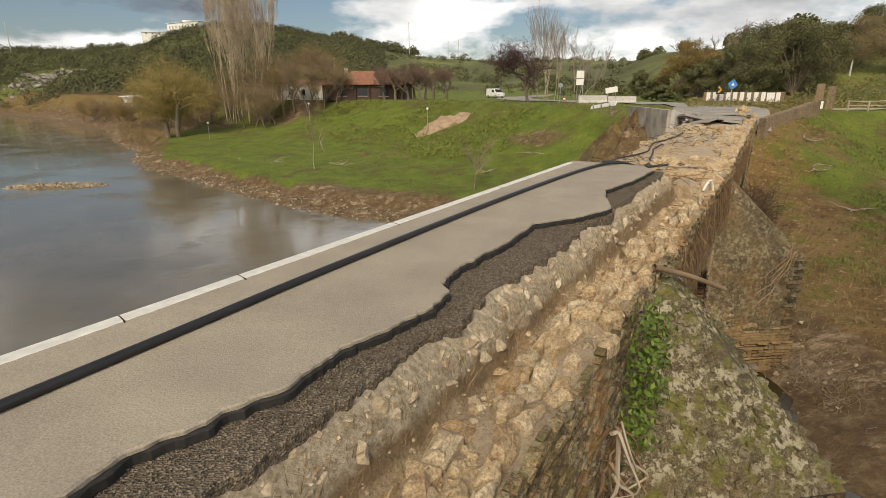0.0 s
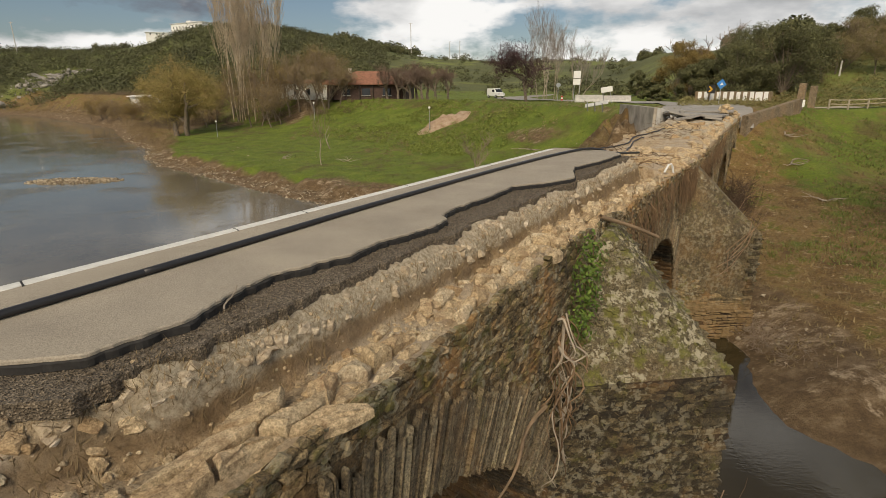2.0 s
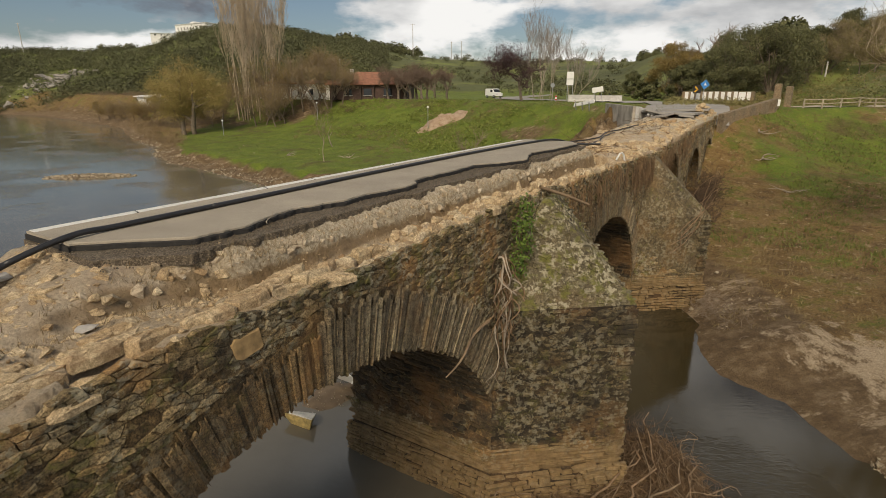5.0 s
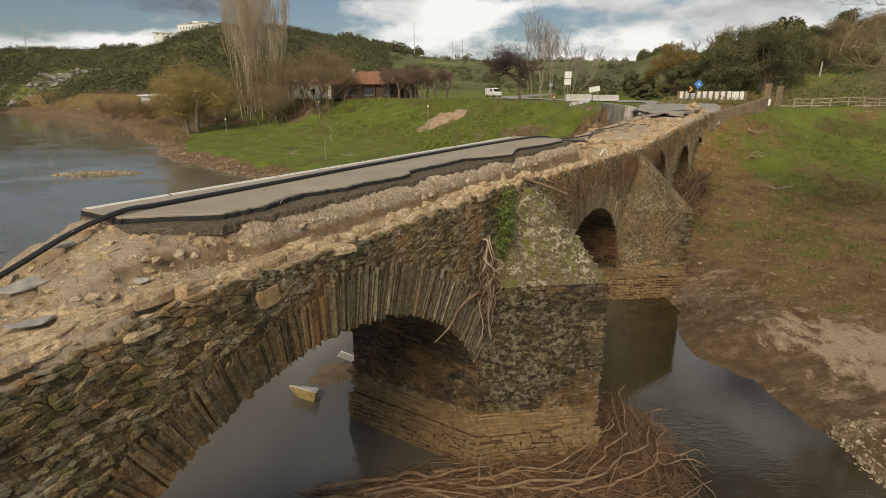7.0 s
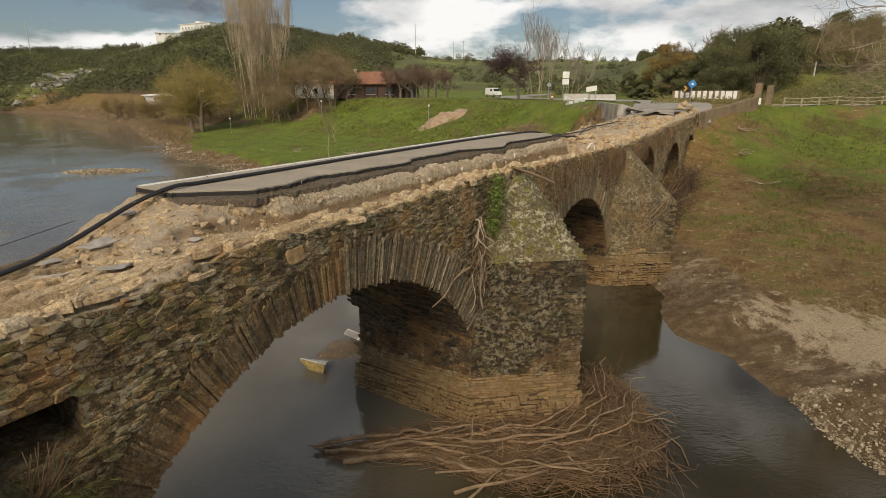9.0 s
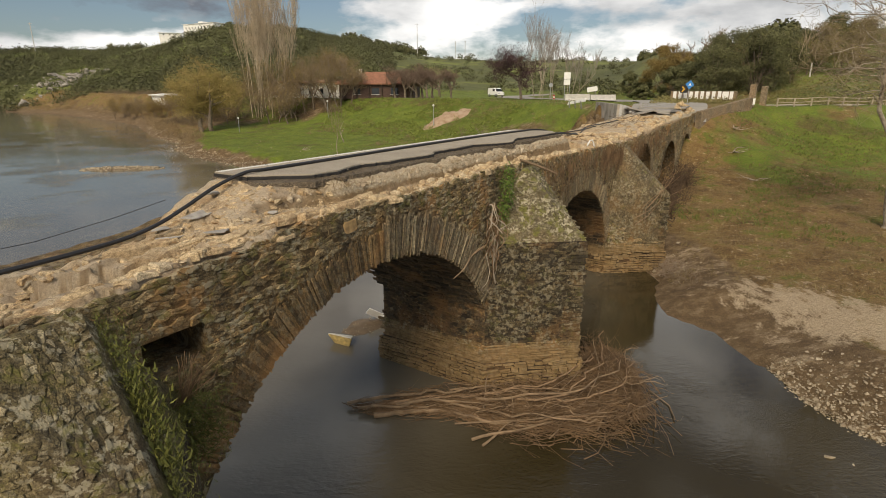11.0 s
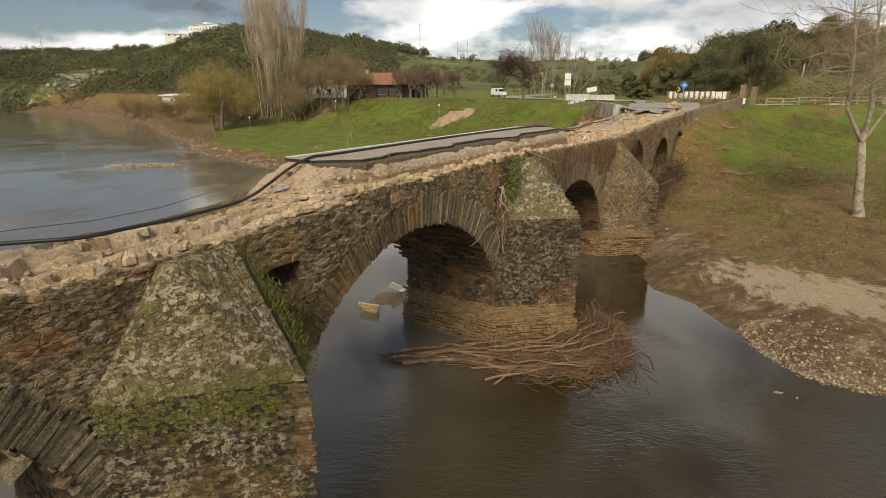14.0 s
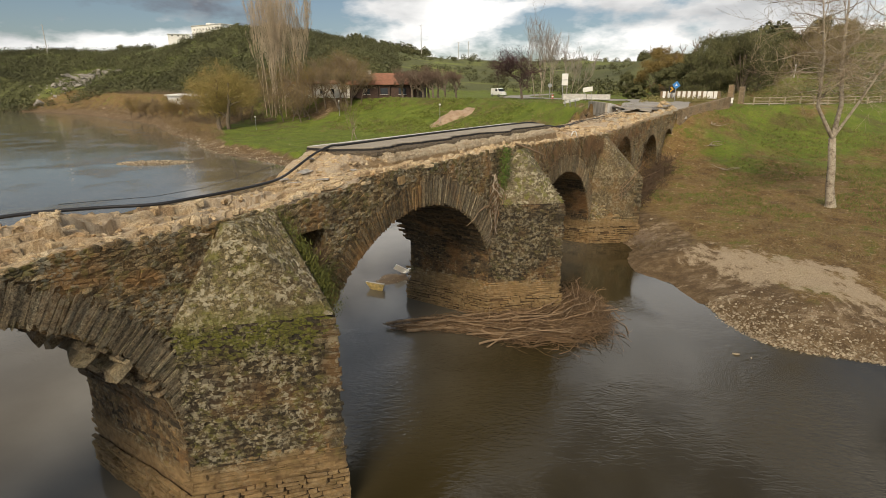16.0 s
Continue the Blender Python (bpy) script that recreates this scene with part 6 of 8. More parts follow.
tree("plum_tree", (11.8, 76.6), 25.0, "dark plum-coloured budding tree with a round crown", 3, M_BARK, M_PURPLETWIG, leaf_mat("plum_buds", (0.05, 0.022, 0.024), (0.11, 0.055, 0.05)), (0.075, 9, 0.8), 4, 0.15, radius=0.24, spread=0.95, up=0.3, kids=(5, 6), ratio=0.74, thin=0.02)
tree("willow_tree", (-48.0, 96), 28, "gnarled willow with ochre budding crown on the river bank", 5, M_BARK, plain("yellow_willow_twigs", (0.32, 0.235, 0.09), 0.9, 0, 0.3, 0.6), M_WILLOW, (0.08, 24, 1.5), 4, 0.24, stems_n=2, radius=0.48, foot=0.7, lean=0.1, spread=1.0, up=0.26, kids=(5, 6), wave=0.24, thin=0.03)
tree("poplar_stand", (-39.5, 107.5), 32, "tall bare grey poplar with many upright stems", 8, plain("poplar_bark", (0.48, 0.40, 0.29), 0.85, 0, 0.2, 1.5), plain("pale_poplar_twigs", (0.50, 0.41, 0.29), 0.9, 0, 0.25, 0.6), None, depth=4, trunk=0.40, stems_n=15, lean=0.05, foot=4.3, radius=0.10, spread=0.34, up=0.7, kids=(4, 5), ratio=0.6, wave=0.06, cut=3, thin=0.02)
M_OLIVEBUD = leaf_mat("olive_buds", (0.15, 0.125, 0.045), (0.28, 0.225, 0.09))
M_BUDS = leaf_mat("brown_buds", (0.20, 0.145, 0.065), (0.36, 0.265, 0.13))
for k, (x, y, h) in enumerate([(-31, 102, 12.0), (-23.5, 101, 11.0), (-35, 105, 10.5), (-52, 104, 7.0), (-27, 103.5, 12.0), (-21.5, 101, 8.0), (-43, 112, 9.5), (-57, 112, 8), (-63, 122, 8), (-24, 106, 9), (-36, 101, 8.5), (-47, 107, 8.5), (-70, 128, 6), (-32, 99, 7.5), (-54, 118, 9), (-79, 137, 5.0), (-87, 145, 5.5), (-95, 152, 5.5), (-104, 160, 6), (-83, 140, 4.5)]):
    tree("alder_tree", (x, y), h * 1.6, "leafless brown alder with a twiggy crown", 20 + k, M_BARK, M_TWIG, M_YELLOWLEAF if k % 3 == 0 else M_BUDS, (0.085, 13, 1.5), 4, 0.27, stems_n=2, radius=h * 0.017, foot=1.3, spread=0.6, up=0.3, kids=(4, 4), group="alders by the river", thin=0.03)
for k, (x, y, h) in enumerate([(-8.6, 99, 8.0), (-6.2, 98.0, 8.4), (-4.0, 97, 8.0), (-1.6, 96, 7.6), (-10.6, 100, 7.4), (0.6, 94.5, 7.5), (-5.0, 99.5, 8.6), (-3.0, 99, 8.2), (-7.6, 101, 7.8)]):
    tree("cherry_tree", (x, y), h * 1.35, "small leafless reddish-brown tree beside the house", 50 + k, M_BARK, plain("cherry_twigs", (0.19, 0.135, 0.10), 0.9, 0, 0.3, 0.8), leaf_mat("reddish_buds", (0.14, 0.09, 0.065), (0.25, 0.17, 0.125)), (0.08, 4, 0.5), 4, 0.26, group="small trees beside the house", spread=0.7, up=0.35, kids=(4, 5), thin=0.02)
for k, (x, y, h) in enumerate([(18.2, 100, 15), (25.5, 104, 10.5), (20.5, 103, 14)]):
    tree("bare_poplar", (x, y), h * 1.35, "slender leafless poplar beside the road", 70 + k, M_PALEBARK, plain("grey_twigs", (0.30, 0.26, 0.22), 0.9, 0, 0.2, 0.6), None, depth=4, trunk=0.33, radius=0.075, stems_n=3, lean=0.14, foot=0.8, group="poplars beside the road", spread=0.42, up=0.55, kids=(4, 5), thin=0.012)
tree("lawn_sapling", (2.6, 43.7), 11.0, "bare leaning sapling on the lawn", 91, M_BARK, M_TWIG, None, depth=3, trunk=0.2, radius=0.07, spread=0.7, up=0.3, kids=(5, 6), group="saplings on the lawn", thin=0.012)
tree("lawn_sapling", (-13.8, 56.8), 6.0, "thin pale sapling on the lawn", 93, M_PALEBARK, M_TWIG, None, depth=3, trunk=0.5, radius=0.055, spread=0.45, up=0.4, kids=(3, 4), group="saplings on the lawn", thin=0.012)
tree("lawn_sapling", (-15.3, 69.0), 3.6, "pruned pale sapling on the lawn", 95, M_PALEBARK, M_PALEBARK, None, depth=1, trunk=0.55, radius=0.1, spread=0.6, up=0.5, kids=(2, 3), group="saplings on the lawn")

for k, (x, y, w, h, m) in enumerate([(41, 75, 9, 7.5, 0), (47, 74, 9, 9.5, 0), (50, 75, 8, 8.5, 0), (44, 82, 8, 9.0, 0), (37, 80, 6, 5.0, 0), (38.5, 88, 7, 8.5, 1), (43, 90, 6, 8.0, 1), (50, 88, 8, 9, 0), (63, 90, 6, 6.5, 0), (72, 96, 7, 7, 0), (53, 118, 6, 6, 0), (42, 118, 4, 5, 0), (33.5, 84, 3, 2.4, 0), (37, 95, 5, 3.6, 0), (40.5, 84, 5, 5.5, 0)]):
    bushy("evergreen_tree" if m == 0 else "ochre_tree", (x, y), w, h, "dense dark evergreen tree on the slope" if m == 0 else "ochre-brown leafy tree among evergreens", 120 + k, M_LEAF if m == 0 else M_YELLOWLEAF, 15000, 0.115, 0.05, "evergreens on the slope" if m == 0 else "")
for k, (x, y, h) in enumerate([(43, 88, 14), (48, 92, 15), (40, 92, 13)]):
    tree("bare_ash", (x, y), h * 1.1, "leafless tree rising above the evergreens", 150 + k, M_BARK, M_TWIG, None, depth=4, trunk=0.3, group="bare trees on the slope", spread=0.6, up=0.35, kids=(3, 4), thin=0.035)


for k, (x, y, h) in enumerate([(52, 84, 9), (57, 88, 8.5), (61, 84, 8), (66, 90, 9), (70, 86, 7.5), (56, 80, 6.5), (64, 79, 6), (75, 92, 8)]):
    tree("slope_tree", (x, y), h * 1.5, "olive-brown budding tree on the grassy slope", 170 + k, M_BARK, M_TWIG, M_OLIVEBUD, (0.07, 14, 1.1), 4, 0.24, stems_n=2, radius=h * 0.016, foot=0.9, spread=0.7, up=0.28, kids=(4, 5), group="budding trees on the slope", thin=0.025)


# scrub on the hills
def scrub(name, n, spot, size, material, label, per=26, fine=0.085):
    v, f = [], []
    made = 0
    while made < n:
        p = spot()
        if p is None:
            continue
        made += 1
        w = rnd.uniform(*size)
        h = w * rnd.uniform(0.55, 0.95)
        z = ground_fast(p[0], p[1])
        for _ in range(per):
            a, q, t = rnd.uniform(0, 6.283), math.sqrt(rnd.random()), rnd.random()
            c = Vector((p[0] + math.cos(a) * q * w * 0.5, p[1] + math.sin(a) * q * w * 0.5, z + h * (0.1 + 0.9 * t * (1 - 0.55 * q * q))))
            out_ = Vector((math.cos(a) * q, math.sin(a) * q, 0.15 + 1.1 * t)).normalized() + 0.45 * Vector((rnd.gauss(0, 1), rnd.gauss(0, 1), rnd.gauss(0, 1)))
            e1 = out_.cross(Vector((rnd.gauss(0, 1), rnd.gauss(0, 1), rnd.gauss(0, 1)))).normalized() * w * fine * rnd.uniform(0.6, 1.3)
            e2 = out_.cross(e1).normalized() * e1.length * 0.7
            i = len(v)
            v += [c - e1, c + e2, c + e1, c - e2]
            f.append((i, i + 1, i + 2, i + 3))
    return tagged(mesh_part(name, v, f, material, None), label, "scrub", kind="stuff")


def hill_spot(az0, az1, q0, q1, gate=0.0):
    def fn():
        az = rnd.uniform(az0, az1)
        R, r0 = np.interp(az, RIDGE_AZ, RIDGE_R), np.interp(az, RIDGE_AZ, RIDGE_0)
        r = r0 + (R - r0) * rnd.uniform(q0, q1)
        x, y = r * math.sin(math.radians(az)), r * math.cos(math.radians(az))
        if nz(x, y, 2.0, 0.02) + 0.4 * rnd.gauss(0, 0.5) < gate:
            return None
        return (x, y)
    return fn


def off_house(fn):
    def g():
        p = fn()
        if p is None or (-212 < p[0] < -150 and 340 < p[1] < 425):
            return None
        return None if abs(p[0] + 192 + (p[1] - 246) * 0.18) < 15 and 236 < p[1] < 300 and rnd.random() < 0.8 else p
    return g


scrub("hill_scrub", 6800, off_house(hill_spot(-44, -6, 0.0, 1.0, -0.8)), (2.2, 6.0), M_SCRUB, "dark olive scrub and cork oaks over the hillside", 42, 0.075)
scrub("ridge_trees", 60, off_house(hill_spot(-33, -2, 0.95, 1.03)), (5, 10), M_LEAF, "dark round trees along the ridge", 260)
scrub("middle_scrub", 300, hill_spot(-8, 19, 0.02, 0.9, 0.05), (2.2, 5.0), M_SCRUB, "scattered scrub on the middle hill", 60)
scrub("middle_ridge_trees", 26, hill_spot(-2, 18, 0.95, 1.0), (4, 7), M_LEAF, "far single trees on the skyline", 120)
scrub("slope_scrub", 900, hill_spot(18, 52, 0.02, 1.0, 0.0), (0.7, 2.4), leaf_mat("slope_scrub_leaves", (0.085, 0.088, 0.028), (0.21, 0.205, 0.075), 0.08, 0.5), "low scrub on the eastern slope", 56, 0.06)
scrub("slope_trees", 20, hill_spot(18, 33, 0.55, 1.02), (4.0, 7), M_LEAF, "dark olive trees on the upper slope", 420)


def shore_brush():
    k = rnd.randint(23, 28)
    a, b = SHORE[k], SHORE[k + 1]
    t = rnd.random()
    return (a[0] + (b[0] - a[0]) * t + rnd.uniform(2, 14), a[1] + (b[1] - a[1]) * t + rnd.uniform(3, 16))


scrub("river_brush", 330, shore_brush, (1.3, 3.0), leaf_mat("brown_brush", (0.13, 0.095, 0.055), (0.27, 0.205, 0.125)), "brown leafless brush along the river bank", 220, 0.027)
scrub("shore_reeds", 420, lambda: (lambda k, t: (SHORE[k][0] + (SHORE[k + 1][0] - SHORE[k][0]) * t + rnd.uniform(0.5, 4), SHORE[k][1] + (SHORE[k + 1][1] - SHORE[k][1]) * t + rnd.uniform(0.5, 3)))(rnd.randint(21, 28), rnd.random()), (0.9, 2.6), M_REED, "straw-coloured reeds at the water's edge", 60, 0.045)


def slope_spot():
    az, r = math.radians(rnd.uniform(24, 46)), rnd.uniform(56, 130)
    return (r * math.sin(az), r * math.cos(az)) if r * math.cos(az) > 50 else None


scrub("slope_grass", 2200, slope_spot, (0.35, 1.3), leaf_mat("slope_grass_blades", (0.15, 0.135, 0.04), (0.29, 0.255, 0.09), 0.1, 0.6), "tussocks of olive-brown grass on the slope behind the fence", 30, 0.085)


# outcrop of pale rock on the left hill foot
def outcrop_spot():
    t = rnd.random()
    return (-190 - 10 * t + rnd.gauss(0, 7), 244 + 48 * t + rnd.gauss(0, 5))


strewn("rock_outcrop", 190, outcrop_spot, (1.2, 5.0), plain("pale_grey_rock", (0.30, 0.275, 0.24), 0.9, 0, 0.35, 0.6), "pale grey rock outcrop on the hill foot", "rocks", ROCKS, 0.1)


# grass tufts
def tufts(name, n, spot, size, material, label, blades=6):
    v, f = [], []
    made = 0
    while made < n:
        p = spot()
        if p is None:
            continue
        made += 1
        z = ground_fast(p[0], p[1])
        for _ in range(blades):
            a = rnd.uniform(0, 6.283)
            h = rnd.uniform(*size)
            b = Vector((p[0] + rnd.gauss(0, size[1] * 0.5), p[1] + rnd.gauss(0, size[1] * 0.5), z - 0.01))
            w = Vector((math.cos(a), math.sin(a), 0)) * h * 0.16
            tip = b + Vector((rnd.gauss(0, 0.45) * h, rnd.gauss(0, 0.45) * h, h))
            i = len(v)
            v += [b - w, b + w, tip]
            f.append((i, i + 1, i + 2))
    return tagged(mesh_part(name, v, f, material, None), label, "grass", kind="stuff")


def bank_spot(green):
    def fn():
        u, v = rnd.uniform(16, 56), rnd.uniform(-30, -1.5)
        p = B(u, v, 0)
        d = nz(p.x, p.y, 0.5, 0.16)
        if green and (u < 24 or d < -0.02 - (u - 36) * 0.01):
            return None
        if ground_fast(p.x, p.y) < 0.35:
            return None
        return (p.x, p.y)
    return fn


tufts("bank_grass", 5200, bank_spot(True), (0.07, 0.22), M_GRASSBLADE, "green grass tufts on the near bank")
tufts("bank_dry_grass", 5200, bank_spot(False), (0.06, 0.2), leaf_mat("dry_bank_grass", (0.16, 0.12, 0.05), (0.30, 0.22, 0.10)), "flattened dry grass on the near bank")
tufts("lawn_grass", 6500, lambda: (lambda x, y: (x, y) if ground_fast(x, y) > 1.0 else None)(rnd.uniform(-45, 22), rnd.uniform(42, 92)), (0.06, 0.2), M_GRASSBLADE, "short lawn grass across the river", 5)

scrub("slope_weeds", 900, lambda: (lambda x, y: (x, y) if 2.6 < ground_fast(x, y) < 8.0 and nz(x, y, 4.0, 0.12) + rnd.gauss(0, 0.3) > -0.05 else None)(rnd.uniform(-24, 20), rnd.uniform(56, 100)), (0.35, 1.1), leaf_mat("bank_weeds", (0.13, 0.165, 0.022), (0.27, 0.31, 0.06), 0.35, 0.75), "bright green weeds on the bank above the lawn", 40, 0.10)
scrub("slope_litter", 240, lambda: (lambda x, y: (x, y) if 2.2 < ground_fast(x, y) < 8.0 and nz(x, y, 9.0, 0.1) > 0.1 else None)(rnd.uniform(-24, 20), rnd.uniform(54, 98)), (0.4, 1.2), M_REED, "dry flood litter on the bank above the lawn", 40, 0.06)

# ---------------- road, walls and signs beyond the bridge ----------------
def ribbon(name, line, width, z, material, label, category):
    v, f = [], []
    pts = []
    for i in range(len(line) - 1):
        p0, p1, p2, p3 = (Vector((*line[max(0, min(len(line) - 1, i + k))], 0)) for k in (-1, 0, 1, 2))
        for k in range(8):
            t = k / 8
            pts.append(0.5 * ((2 * p1) + (p2 - p0) * t + (2 * p0 - 5 * p1 + 4 * p2 - p3) * t * t + (3 * p1 - p0 - 3 * p2 + p3) * t ** 3))
    for i, p in enumerate(pts):
        d = (pts[min(i + 1, len(pts) - 1)] - pts[max(0, i - 1)]).normalized()
        n_ = Vector((-d.y, d.x, 0))
        for k in range(5):
            q = p + n_ * width * (k / 4 - 0.5)
            v.append((q.x, q.y, max(ground_fast(q.x, q.y), ground_fast(p.x, p.y) - 0.2) + z))
    for i in range(len(pts) - 1):
        for k in range(4):
            f.append((i * 5 + k, i * 5 + k + 1, i * 5 + 6 + k, i * 5 + 5 + k)[::-1])
    return tagged(mesh_part(name, v, f, material), label, category, kind="structure")


M_PALEROAD = plain("sunlit_old_asphalt", (0.30, 0.28, 0.25), 0.9, 0, 0.15, 0.7)
ribbon("road", [(21.2, 41.5), (24, 48), (27.5, 57), (26, 68), (20, 79), (14.5, 92), (14, 108), (18, 130), (30, 160)], 7.0, 0.12, M_PALEROAD, "pale grey asphalt road bending away", "road")
ribbon("footpath", [(34.5, 48.6), (40, 48.6), (48, 51.0), (62, 55.5), (90, 66)], 2.0, 0.05, plain("sandy_path", (0.40, 0.34, 0.25), 0.95, 0, 0.2, 2.0), "sandy footpath behind the fence", "path")


def block(name, material, size, at, turn=0.0, parent=None, label="", bevel=0.03, tilt=(0, 0)):
    bm = bmesh.new()
    bevel_box(bm, size, (0, 0, size[2] / 2), None, bevel)
    ob = part(name, bm, material, parent, label)
    ob.matrix_basis = Matrix.Translation(at) @ Euler((tilt[0], tilt[1], turn)).to_matrix().to_4x4()
    return ob


def wall_between(name, a, b, z0, z1a, z1b, thick, material, label, category="wall"):
    """A plain wall with a sloping top."""
    a, b = Vector((*a, 0)), Vector((*b, 0))
    d = (b - a).normalized()
    n_ = Vector((-d.y, d.x, 0)) * thick / 2
    bm = bmesh.new()
    vs = [bm.verts.new(p + s_ * n_ + UP * z) for p, zz in ((a, z1a), (b, z1b)) for s_ in (-1, 1) for z in (z0, zz)]
    bmesh.ops.convex_hull(bm, input=bm.verts)
    bmesh.ops.bevel(bm, geom=bm.edges[:], offset=0.03, segments=2, affect="EDGES")
    return tagged(part(name, bm, material), label, category)


M_TANWALL = masonry("tan_rendered_wall", [(0.3, (0.30, 0.23, 0.15)), (0.7, (0.42, 0.34, 0.24))], True, 0.25, False, 0.3)
wall_between("wing_wall", (23.6, 40.1), (31.2, 45.6), 5.0, 7.75, 8.95, 0.5, M_TANWALL, "tan rendered wing wall rising to the gate posts")
wall_between("concrete_parapet", (14.7, 35.2), (15.6, 45.5), 5.0, 8.5, 8.5, 0.35, plain("stained_concrete", (0.40, 0.355, 0.29), 0.9, 0, 0.45, 0.9), "broken pale concrete parapet at the bridge end", "parapet")
wall_between("parapet_stump", (14.75, 34.9), (15.6, 35.6), 6.6, 8.5, 8.3, 0.3, M_CONCRETE, "torn end block of the concrete parapet", "parapet")
gd = thing("bent_guard_rail", (13.8, 47, 8.2), "bent white guard rail sagging off the road edge", "guard rail")
gm = bmesh.new()
bevel_box(gm, (4.6, 0.08, 0.34), (0, 0, 0), None, 0.03)
bevel_box(gm, (4.6, 0.10, 0.06), (0, -0.03, 0.08), None, 0.02)
part("rail", gm, M_WHITE, gd).matrix_basis = Matrix.Translation((13.9, 47.5, 8.45)) @ Euler((0.3, 0.10, 1.75)).to_matrix().to_4x4()
for k in range(3):
    block("post", M_STEEL, (0.1, 0.1, 0.8), (14.1 - 0.28 * k, 46 + 1.5 * k, 7.8), 0.2, gd, tilt=(0.15, -0.2))
for k, (u, v, z, a, tx, w, l) in enumerate([(38.5, 2.3, 7.95, 0.0, 0.03, 3.4, 5.5), (43.0, 2.3, 8.08, 0.05, -0.02, 3.8, 4.0), (36.2, 3.6, 7.95, 0.5, 0.22, 1.4, 1.9), (35.4, 2.6, 7.85, -0.3, -0.18, 1.2, 1.5), (36.0, 1.2, 7.8, 0.2, 0.1, 1.0, 1.3)]):
    sl = block("road_slab", M_PALEROAD, (l, w, 0.14), B(u, v, z), math.atan2(W.y, W.x) + a, None, "", 0.02, (tx, tx * 0.6))
    tagged(sl, "broken grey asphalt slab at the bridge end", "road slab", "broken road slabs")
for k in range(2):
    jb = thing("concrete_barrier", (19.4 + 4.0 * k, 71.2 + 0.6 * k, 8.1), "pale precast concrete road barrier", "barrier", "barriers across the road")
    gm = bmesh.new()
    prof = [(-0.3, 0), (-0.3, 0.12), (-0.14, 0.4), (-0.09, 0.98), (0.09, 0.98), (0.14, 0.4), (0.3, 0.12), (0.3, 0)]
    vs = [[gm.verts.new((x, a, b)) for a, b in prof] for x in (-1.95, 1.95)]
    gm.faces.new(vs[0]); gm.faces.new(vs[1][::-1])
    for q in range(8):
        gm.faces.new((vs[0][q], vs[1][q], vs[1][(q + 1) % 8], vs[0][(q + 1) % 8]))
    bmesh.ops.recalc_face_normals(gm, faces=gm.faces[:])
    part("barrier_body", gm, M_CONCRETE, jb).matrix_basis = Matrix.Translation((19.4 + 4.0 * k, 71.2 + 0.6 * k, ground_fast(19.4 + 4 * k, 71.2))) @ Euler((0, 0, 0.15)).to_matrix().to_4x4()


def sign(name, at, z, label, plates, legs=((0, 0),), turn=0.0, lean=0.0):
    """A road sign: posts, and plates as (material, width, height, lift, shape)."""
    g = ground_fast(*at)
    e = thing(name, (at[0], at[1], g), label, "sign")
    m = Matrix.Translation((at[0], at[1], g - 0.2)) @ Euler((0, lean, turn)).to_matrix().to_4x4()
    for lx, ly in legs:
        gm = bmesh.new()
        bmesh.ops.create_cone(gm, cap_ends=True, segments=8, radius1=0.04, radius2=0.04, depth=z, matrix=Matrix.Translation((lx, ly, z / 2)))
        part("post", gm, M_STEEL, e).matrix_basis = m
    for mat, w, h, lift, shape in plates:
        gm = bmesh.new()
        if shape == "disc":
            bmesh.ops.create_cone(gm, cap_ends=True, segments=24, radius1=w / 2, radius2=w / 2, depth=0.04, matrix=Matrix.Translation((0, -0.07, lift)) @ Matrix.Rotation(1.5708, 4, "X"))
        elif shape == "diamond":
            bevel_box(gm, (w, 0.04, h), (0, -0.07, lift), Matrix.Rotation(0.9, 4, "Y"), 0.01, 1)
        else:
            bevel_box(gm, (w, 0.04, h), (0, -0.07, lift), None, 0.01, 1)
        part("plate", gm, mat, e).matrix_basis = m
    return e


M_BLUE = plain("blue_sign_face", (0.05, 0.22, 0.55), 0.4, 0, 0.1)
M_BLACK = plain("black_sign_face", (0.02, 0.02, 0.02), 0.5, 0, 0.1)
M_YELLOW = plain("amber_sign_face", (0.75, 0.42, 0.03), 0.45, 0, 0.1)
M_RED = plain("red_sign_face", (0.5, 0.04, 0.03), 0.45, 0, 0.1)
sign("direction_sign", (18.4, 74.5), 4.4, "tall pair of white direction panels on two posts", [(M_WHITE, 1.0, 0.95, 3.95, "box"), (M_WHITE, 1.0, 0.8, 2.98, "box")], ((-0.3, 0), (0.45, 0)))
sign("leaning_sign", (20.6, 66.5), 2.2, "leaning white road sign on two posts", [(M_WHITE, 1.5, 0.65, 1.95, "box")], ((-0.5, 0), (0.5, 0)), 0.1, -0.16)
sign("round_sign", (16.6, 78), 2.8, "round road sign seen from its grey back", [(M_STEEL, 0.65, 0.65, 2.5, "disc")])
sign("warning_post", (16.9, 76.5), 1.2, "red and white striped marker post", [(M_RED, 0.3, 0.2, 1.0, "box"), (M_WHITE, 0.3, 0.2, 0.78, "box"), (M_RED, 0.3, 0.2, 0.56, "box")])
cs_ = sign("chevron_sign", (31.0, 61.6), 2.2, "black square sign with an amber chevron", [(M_BLACK, 0.95, 0.95, 1.85, "box")])
gm = bmesh.new()
for sgn in (-1, 1):
    bevel_box(gm, (0.5, 0.02, 0.16), (0.0, -0.1, 0.14 * sgn), Matrix.Rotation(0.75 * sgn, 4, "Y"), 0)
part("chevron", gm, M_YELLOW, cs_).matrix_basis = Matrix.Translation((30.9, 61.6, ground_fast(31, 61.6) + 1.65))
